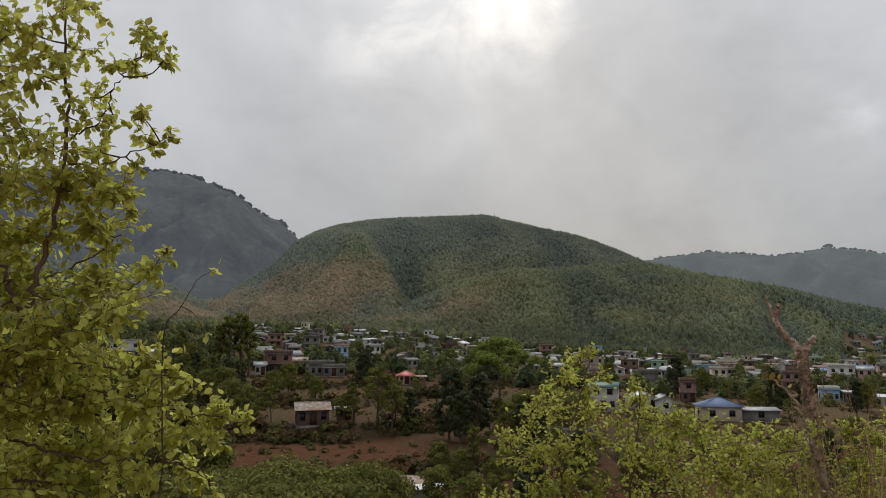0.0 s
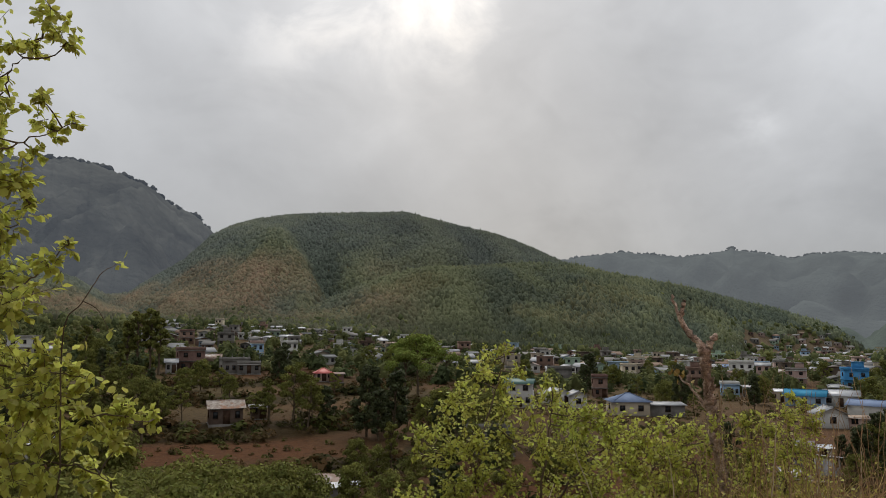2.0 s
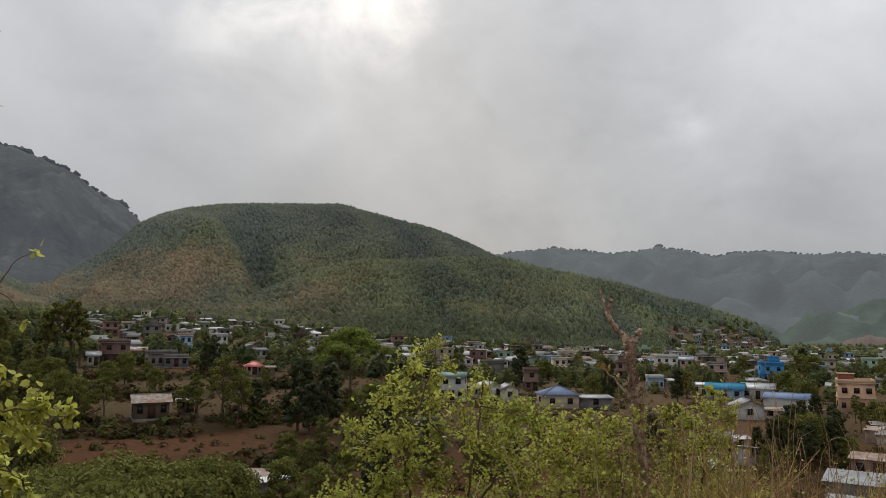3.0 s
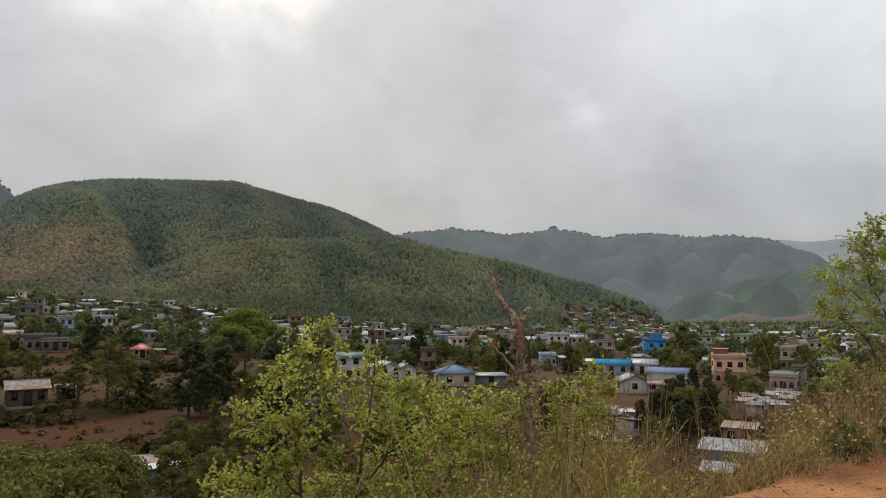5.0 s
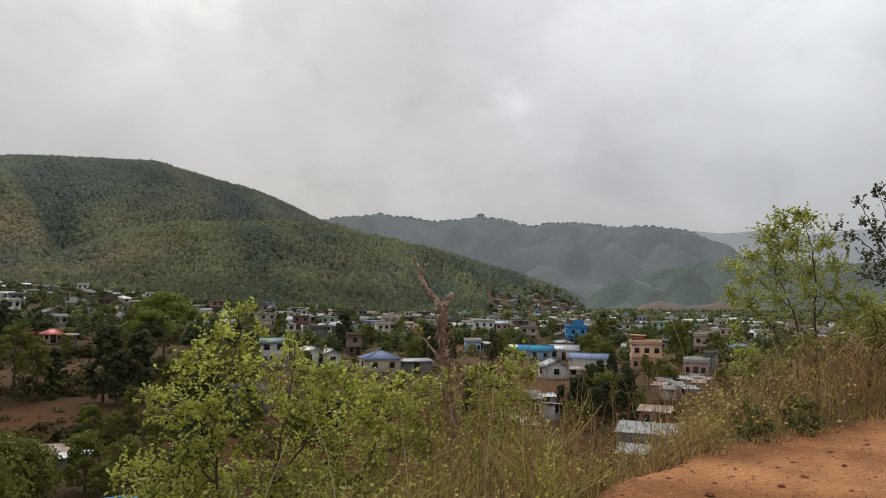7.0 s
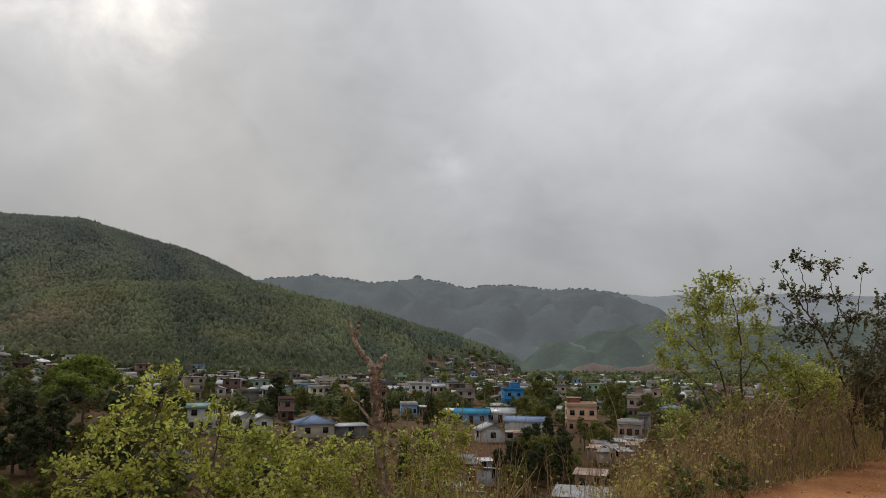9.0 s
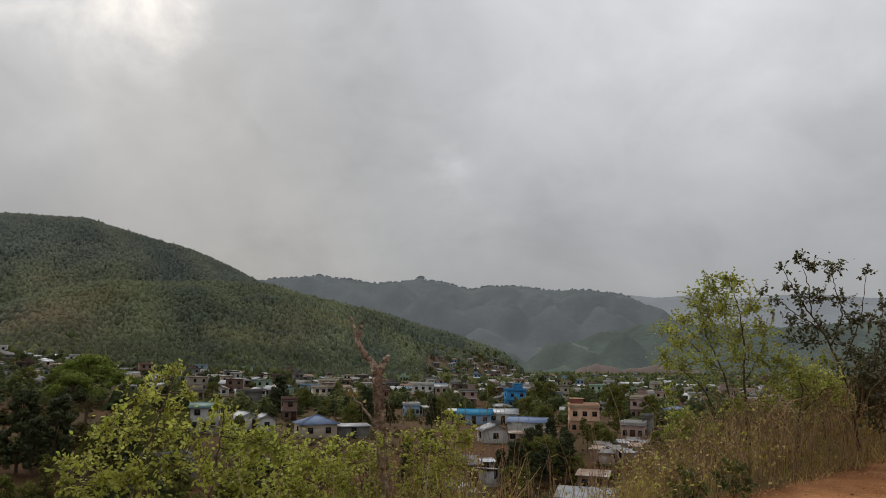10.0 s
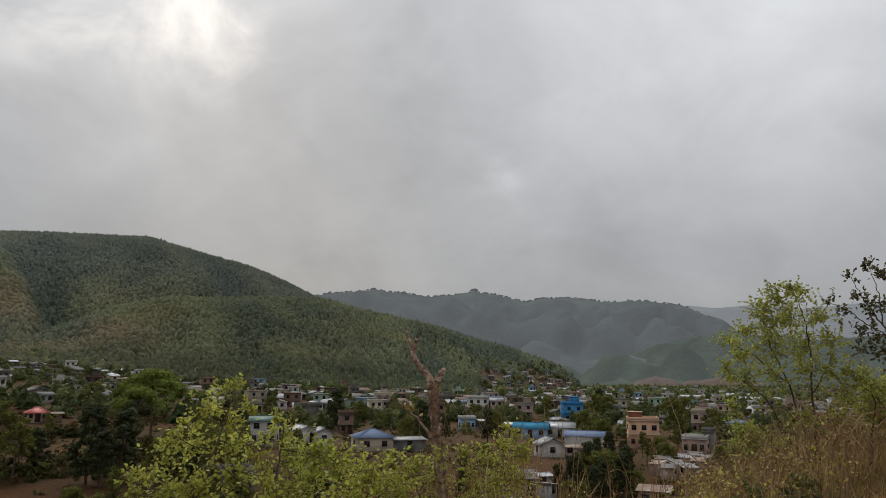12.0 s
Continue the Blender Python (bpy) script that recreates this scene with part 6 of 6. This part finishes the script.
t.bear([(56.35, 7.12, 13.93, 0.167, 101), (57.11, 6.60, 13.77, 0.188, 124), (58.43, 6.33, 13.93, 0.209, 147), (55.41, 6.49, 13.47, 0.105, 43), (60.46, 5.83, 13.26, 0.126, 62), (55.51, 5.09, 13.42, 0.126, 62), (53.94, 4.95, 13.91, 0.126, 62), (54.72, 4.11, 13.39, 0.167, 101), (56.19, 4.47, 13.47, 0.209, 147), (57.61, 4.42, 13.54, 0.209, 147), (58.96, 3.98, 13.55, 0.209, 147), (59.56, 2.81, 13.54, 0.230, 174), (61.28, 3.90, 14.05, 0.188, 124), (60.89, 2.70, 13.29, 0.230, 174), (56.10, 2.89, 13.13, 0.209, 147), (57.46, 2.47, 14.07, 0.251, 202)])
t.bear([(55.64, 1.72, 14.00, 0.167, 101), (56.68, 1.24, 14.11, 0.209, 147), (58.46, 1.68, 13.56, 0.230, 174), (59.37, 0.46, 14.08, 0.251, 202), (60.35, 0.16, 14.06, 0.356, 365), (60.74, -1.32, 13.35, 0.419, 603), (59.92, -2.14, 13.88, 0.335, 412), (61.38, 0.91, 13.97, 0.356, 365), (61.10, -2.84, 13.80, 0.419, 603), (60.14, -3.60, 13.65, 0.272, 289), (58.64, -0.60, 13.42, 0.188, 124), (61.99, 2.38, 13.47, 0.314, 221), (62.23, -0.57, 13.36, 0.471, 737), (59.64, -0.78, 13.20, 0.251, 202)])
t.finish()


# low dark shrubs at the edge of the path
for az, d, seed in ((48.4, 8.55, 41), (51.6, 9.1, 43)):
    t = Sapling("low_shrub", "low dark green shrub among dry grass by the path", az, d, leaf_shade, 0.036, seed)
    foot = -math.degrees(math.atan((1.5 - t.base[2]) / d))
    for turn in (-0.9, 0.0, 0.9):
        t.limb([(az, foot - 0.2, d), (az + 0.5 * turn, foot + 1.2, d), (az + turn, foot + 2.2, d)], 0.006, 0.002)
    t.bear([(az + a, foot + e, d + k, 0.085, 90) for a, e, k in ((-1.0, 1.3, 0.05), (-0.4, 2.3, -0.05), (0.5, 2.0, 0.08), (1.1, 1.2, -0.04), (0.1, 1.0, -0.12), (-0.6, 0.7, -0.1), (0.7, 0.6, 0.0))])
    t.finish()


# ---- the dead trunk ----
def build_snag():
    rng = np.random.default_rng(8)
    pts = [(3.29, 6.20, -1.3), (3.217, 6.235, -0.222), (3.191, 6.248, 0.09), (3.168, 6.259, 0.352), (3.136, 6.275, 0.562), (3.113, 6.286, 0.774), (3.1, 6.292, 0.987), (3.082, 6.301, 1.2), (3.068, 6.307, 1.37)]
    x0, y0 = 3.29, 6.20
    ob = thing("dead_trunk", pose(x0, y0, float(ground_z(x0, y0))), "broken dead tree trunk with flaking red-brown bark", "dead tree")
    o = np.array(ob.matrix_basis.translation)
    s = Shape()
    p = curve_points(np.array(pts) - o, 110, 0.004, rng)
    tube(s, p, np.linspace(0.048, 0.036, 110) * (1 + 0.14 * wavy(np.linspace(0, 2.7, 110), np.zeros(110), 0.16, 2)), 14)
    v = s.v[0]
    around = np.tile(np.arange(14), 110)[: len(v)]
    up = np.repeat(np.linspace(0, 2.7, 110), 14)
    mid = np.repeat(p, 14, 0)
    s.v[0] = (mid + (v - mid) * (1 + 0.20 * wavy(around * 0.5, up * 7, 0.8, 1) + 0.14 * wavy(around, up * 30, 0.9, 3))[:, None]).astype(np.float32)
    piece("trunk", s, snag_bark, ob, even=False)

    def bough(name, ctrl, n, r0, r1, rough):
        g = Shape()
        q = curve_points(np.array(ctrl) - o, n, 0.005, rng)
        tube(g, q, np.linspace(r0, r1, n) * rng.uniform(0.85, 1.2, n), 8, rough, rng)
        piece(name, g, snag_bark, ob)
        return q

    bough("broken_branch", [(3.075, 6.305, 1.30), (3.06, 6.31, 1.40), (3.03, 6.325, 1.442), (2.966, 6.354, 1.512), (2.897, 6.385, 1.63), (2.868, 6.397, 1.739), (2.834, 6.412, 1.875)], 34, 0.046, 0.010, 0.2)
    bough("branch_stub", [(3.075, 6.305, 1.30), (3.10, 6.29, 1.39), (3.141, 6.272, 1.479), (3.175, 6.256, 1.495)], 12, 0.042, 0.024, 0.3)
    bough("upper_stub", [(2.892, 6.386, 1.66), (2.918, 6.376, 1.75), (2.938, 6.367, 1.815)], 9, 0.026, 0.017, 0.35)
    low = bough("low_branch", [(3.10, 6.29, 0.83), (3.027, 6.326, 0.943), (2.964, 6.355, 1.028), (2.905, 6.381, 1.092), (2.866, 6.398, 1.146)], 14, 0.016, 0.006, 0.2)
    s = Shape()
    add_leaves(s, low[-1] + rng.normal(0, 0.05, (16, 3)) + [0, 0, 0.03], rng.normal(0, 0.6, (16, 3)) + [0, 0, -0.6], 0.05, rng)
    piece("withered_leaves", s, leaf_old, ob, "few withered yellow leaves")
    s = Shape()
    for k in range(420):
        t = rng.uniform(0, 1)
        c = np.array([np.interp(t, np.linspace(0, 1, 9), [q[i] for q in pts]) for i in range(3)]) - o
        a = rng.uniform(0, 6.28)
        out_ = np.array([math.cos(a), math.sin(a), 0])
        c = c + out_ * 0.040
        side, h = np.array([-out_[1], out_[0], 0]) * rng.uniform(0.008, 0.02), rng.uniform(0.02, 0.06)
        s.add([c - side, c + side, c + side * 0.6 + out_ * 0.016 + [0, 0, h], c - side * 0.8 + out_ * 0.02 + [0, 0, h * 0.9]], [[0, 1, 2, 3]])
    tagged(piece("loose_bark", s, snag_bark, ob, "curled flakes of bark"), kind="stuff")
    s = Shape()
    add_leaves(s, np.array([(2.775, 6.44, 1.875)]) - o, np.array([(-0.4, 0, 0.3)]), 0.04, rng)
    piece("last_leaf", s, leaf_fresh, ob, "single green leaf")


build_snag()


# ---- the loose twig beside the young tree ----
def build_sprig():
    rng = np.random.default_rng(4)
    base = on_ground(-22, 4.3)
    ob = thing("thin_twig", pose(*base), "thin bare twig with few small leaves", "twig")
    wood, green = Shape(), Shape()
    bend = np.array([polar(-20.5, -9.0, 4.4), polar(-21.0, 1.0, 4.4), polar(-19.9, 2.0, 4.4), polar(-18.7, 4.4, 4.4), polar(-17.5, 5.2, 4.4)])
    tube(wood, np.concatenate([[[0, 0, 0]], curve_points(bend - base, 20, 0.004, rng)]), np.concatenate([[0.006], np.linspace(0.005, 0.0015, 20)]), 5)
    low = np.array([polar(-19.8, 2.4, 4.4), polar(-18.7, 1.9, 4.4), polar(-18.0, 0.4, 4.4)]) - base
    tube(wood, curve_points(low, 8), np.linspace(0.003, 0.0015, 8), 4)
    tip = bend[-1] - base
    add_leaves(green, tip + rng.normal(0, 0.02, (7, 3)), rng.normal(0, 1, (7, 3)) + [1, 0, 0.2], 0.05, rng)
    add_leaves(green, low[-1] + rng.normal(0, 0.012, (4, 3)), rng.normal(0, 0.6, (4, 3)) + [0, 0, -1], 0.05, rng)
    piece("stem", wood, bark, ob)
    piece("leaves", green, leaf_lime, ob)


build_sprig()


# ---- dry grass and weeds along the edge ----
def blades(s, at, height, lean, width, rng, bends=3, kinks=False):
    n = len(at)
    a = rng.uniform(0, 2 * math.pi, n)
    to = np.stack([np.cos(a), np.sin(a), np.zeros(n)], -1) * lean[:, None]
    side = np.stack([-np.sin(a + 1.2), np.cos(a + 1.2), np.zeros(n)], -1) * width[:, None] / 2
    rows = []
    for k in range(bends + 1):
        u = k / bends
        p = at + to * u ** 1.8 + np.array([0, 0, 1.0]) * (height * (u - 0.18 * u * u))[:, None]
        if kinks and k:
            p = p + rng.normal(0, 0.05, (n, 3)) * height[:, None]
        rows += [p - side * (1 - 0.75 * u), p + side * (1 - 0.75 * u)]
    v = np.stack(rows, 1)
    m = 2 * (bends + 1)
    f = np.array([[2 * k, 2 * k + 1, 2 * k + 3, 2 * k + 2] for k in range(bends)])
    s.add(v.reshape(-1, 3), (f[None] + m * np.arange(n)[:, None, None]).reshape(-1, 4))


def strip_points(n, x0, x1, d0, d1, rng, gather=0.0):
    x = rng.uniform(x0, x1, n)
    d = rng.uniform(d0, d1, n)
    y = path_edge(x) + d
    if gather:
        keep = wavy(x, y, 0.55, 3) + 0.6 * wavy(x, y, 0.2, 5) + rng.uniform(-gather, gather, n) > 0.1
        x, y = x[keep], y[keep]
    return np.stack([x, y, ground_z(x, y) - 0.02], -1)


def growth(p):
    """How tall the scrub stands: low by the path's near end, shoulder-high farther along."""
    return np.interp(p[:, 0], [-6, -1, 2.5, 3.6, 4.4, 5.1, 5.7, 7.0, 9.0, 13.0, 20.0], [0.9, 0.75, 0.66, 0.72, 0.84, 0.56, 0.46, 0.62, 0.92, 1.25, 1.6]) * (1 + 0.4 * wavy(p[:, 0], p[:, 1], 0.9, 6))


def bare(p):
    """The washed-out gully beside the path where little grows."""
    az, r = np.degrees(np.arctan2(p[:, 0], p[:, 1])), np.hypot(p[:, 0], p[:, 1])
    return (az > 36.5) & (az < 42.6 + 0.8 * wavy(p[:, 0], p[:, 1], 0.8)) & (r > 7.8) & (wavy(p[:, 0] * 7, p[:, 1] * 9, 1.0, 4) < 0.1)


def build_grass():
    rng = np.random.default_rng(14)
    dry, half, wood, green = Shape(), Shape(), Shape(), Shape()
    # tall dry tangle on the right of the path, thinner straw down the bank
    for n, x0, x1, d0, d1, k in ((6000, 6.0, 19.0, 0.4, 4.4, 0.95), (2200, 4.4, 6.5, 0.3, 1.0, 0.9), (2200, 2.2, 5.2, 0.3, 2.6, 0.9), (4500, -1.0, 3.2, 0.6, 4.5, 0.9), (5000, 3.4, 19.0, 0.0, 0.5, 0.3)):
        p = strip_points(n, x0, x1, d0, d1, rng, 0.4)
        p = p[~bare(p)]
        m = len(p)
        h = growth(p) * k * rng.uniform(0.35, 1.15, m)
        blades(dry, p, h, h * rng.uniform(0.1, 1.1, m), rng.uniform(0.006, 0.017, m), rng, 4, True)
    for n, x0, x1, d0, d1, k in ((6500, 6.0, 19.0, 0.3, 4.5, 0.7), (5200, 2.4, 6.5, 0.3, 2.8, 0.85), (9000, -1.5, 5.0, 0.7, 5.5, 0.9), (6000, -6.0, 0.0, 2.0, 7.5, 1.0)):
        p = strip_points(n, x0, x1, d0, d1, rng, 0.4)
        p = p[~bare(p)]
        m = len(p)
        h = growth(p) * k * rng.uniform(0.35, 1.1, m)
        blades(half, p, h, h * rng.uniform(0.1, 0.9, m), rng.uniform(0.006, 0.013, m), rng)
        q = p + np.stack([rng.normal(0, 0.12, m), rng.normal(0, 0.12, m), h * rng.uniform(0.2, 1.0, m)], -1)
        add_leaves(half if x0 > 5 else green, q, rng.normal(0, 1, (m, 3)), 0.046 if x0 > 5 else 0.034, rng)
        for _ in range(2 if x0 < 5 else 0):
            q = p + np.stack([rng.normal(0, 0.10, m), rng.normal(0, 0.10, m), h * rng.uniform(0.1, 0.95, m)], -1)
            add_leaves(green, q, rng.normal(0, 0.7, (m, 3)) + [0, 0, -0.2], 0.036, rng)
    # thin woody stems, arched and crossing
    p = strip_points(2900, 2.0, 19.0, 0.1, 3.8, rng)
    p = p[~bare(p)]
    hs = growth(p)
    for b, h in zip(p, hs):
        a, l = rng.uniform(0, 6.28), h * rng.uniform(0.3, 1.2)
        to = np.array([math.cos(a) * l, math.sin(a) * l, 0])
        near = b[0] < 6.2
        to = to * (0.35 if near else 0.65)
        rise, end, thick = h * rng.uniform(0.7, 1.2), h * (rng.uniform(1.0, 1.7) if near else rng.uniform(0.6, 1.35)), 0.0036 if near else 0.0075
        tube(wood, curve_points([b, b + to * 0.3 + [0, 0, rise], b + to + [0, 0, end]], 7, 0.012, rng), np.linspace(thick, thick * 0.4, 7), 3)
        if rng.uniform() < 0.45:
            c = b + to * rng.uniform(0.2, 1.0) + [0, 0, h * rng.uniform(0.4, 1.0)]
            add_leaves(half if rng.uniform() < 0.6 else dry, c + rng.normal(0, 0.07, (14, 3)), rng.normal(0, 1, (14, 3)), 0.046 if b[0] > 5.5 else 0.024, rng)
    tagged(piece("dry_grass", dry, straw), "tangled straw-coloured dry grass along the path", "grass", kind="stuff")
    tagged(piece("green_weeds", half, weed), "olive weeds growing through dry grass", "weeds", kind="stuff")
    tagged(piece("weed_leaves", green, leaf_weed), "small yellow-green leaves of low weeds on the bank", "weeds", kind="stuff")
    tagged(piece("dead_stems", wood, stem_brown), "thin brown stems arching through the scrub", "scrub", kind="stuff")


build_grass()


def dry_stalk(foot, bend, tip, thick=0.006):
    rng = np.random.default_rng(int(abs(foot[0]) * 100))
    x, y = foot
    z = float(ground_z(x, y)) - 0.03
    ob = Shape()
    tube(ob, curve_points([(0, 0, 0), np.subtract(bend, (x, y, z)), np.subtract(tip, (x, y, z))], 14, 0.004, rng), np.linspace(thick, thick * 0.4, 14), 5)
    o = piece("dry_stalk", ob, stalk_pale)
    o.matrix_basis = pose(x, y, z)
    tagged(o, "tall bleached dry plant stalk standing in the scrub", "stalk", "dry stalks")


for foot, bend, tip in (((2.6, 4.6), (2.62, 4.55, 0.35), (2.66, 4.5, 0.92)), ((2.15, 4.8), (2.1, 4.75, 0.3), (2.02, 4.7, 0.72)), ((3.75, 5.3), (3.7, 5.2, 0.2), (3.66, 5.1, 0.66)),
                        ((1.6, 4.6), (1.55, 4.7, 0.3), (1.42, 4.8, 0.78)), ((3.4, 5.4), (3.4, 5.35, 0.2), (3.5, 5.25, 0.62)),
                        ((3.0, 5.3), (3.05, 5.25, 0.35), (2.95, 5.2, 0.85)), ((6.4, 6.6), (6.3, 6.5, 0.8), (6.0, 6.4, 1.25)), ((1.1, 4.4), (1.05, 4.5, 0.2), (1.2, 4.5, 0.6))):
    dry_stalk(foot, bend, tip)


# ---- stones on the path ----
def build_stones():
    rng = np.random.default_rng(19)
    ico = np.array([[0, 0, 1], [0.9, 0, 0.3], [0.28, 0.85, 0.3], [-0.72, 0.53, 0.3], [-0.72, -0.53, 0.3], [0.28, -0.85, 0.3], [0.7, 0.5, -0.4], [-0.3, 0.85, -0.4], [-0.9, 0, -0.4], [-0.3, -0.85, -0.4], [0.7, -0.5, -0.4]])
    fs = np.array([[0, 1, 2], [0, 2, 3], [0, 3, 4], [0, 4, 5], [0, 5, 1], [1, 6, 2], [2, 6, 7], [2, 7, 3], [3, 7, 8], [3, 8, 4], [4, 8, 9], [4, 9, 5], [5, 9, 10], [5, 10, 1], [1, 10, 6]])
    s = Shape()
    x, u = rng.uniform(2.0, 16, 7000), rng.uniform(0, 1, 7000) ** 1.2
    y = path_edge(x) - 3.8 * u + 0.15
    for a, b in zip(x, y):
        k = 0.005 + 0.022 * rng.uniform() ** 4
        v = ico * rng.uniform(0.7, 1.25, ico.shape) * [k, k * rng.uniform(0.6, 1), k * 0.6]
        c, d = math.cos(a * 99), math.sin(a * 99)
        v = v @ np.array([[c, -d, 0], [d, c, 0], [0, 0, 1]])
        s.add(v + [a, b, float(ground_z(a, b)) + 0.001], fs)
    tagged(piece("loose_gravel", s, pebble), "small loose stones on the red dirt path", "gravel", kind="stuff")


build_stones()


def clod(x, y, size, seed):
    """A lump of baked earth with broken faces."""
    rng = np.random.default_rng(seed)
    bm = bmesh.new()
    bmesh.ops.create_icosphere(bm, subdivisions=2, radius=1.0)
    for v in bm.verts:
        v.co = v.co * float(rng.uniform(0.75, 1.2))
        v.co = Vector((v.co.x * size, v.co.y * size * 0.75, v.co.z * size * 0.55))
    me = bpy.data.meshes.new("earth_clod")
    bm.to_mesh(me)
    bm.free()
    me.materials.append(clod_earth)
    ob = new("earth_clod", me)
    ob.matrix_basis = pose(x, y, float(ground_z(x, y)) + 0.25 * size, 0, 0, float(rng.uniform(0, 360)))
    tagged(ob, "broken lump of dark red earth on the path", "clod", "loose clods")


clod_earth = surface("dark_red_clod", (0.19, 0.078, 0.040), (0.36, 0.165, 0.082), 18, 0.95, 0.8, 60, vary=0.3)
for i, (x, y, size) in enumerate(((4.35, 4.2, 0.036), (5.05, 4.15, 0.03), (5.5, 4.3, 0.035), (4.7, 4.5, 0.02), (5.9, 4.75, 0.024), (6.6, 4.9, 0.03), (7.3, 5.0, 0.022), (6.2, 4.45, 0.028), (3.9, 4.25, 0.018), (7.9, 5.1, 0.03), (5.2, 4.75, 0.017), (8.6, 5.2, 0.026))):
    clod(x, y, size, 60 + i)
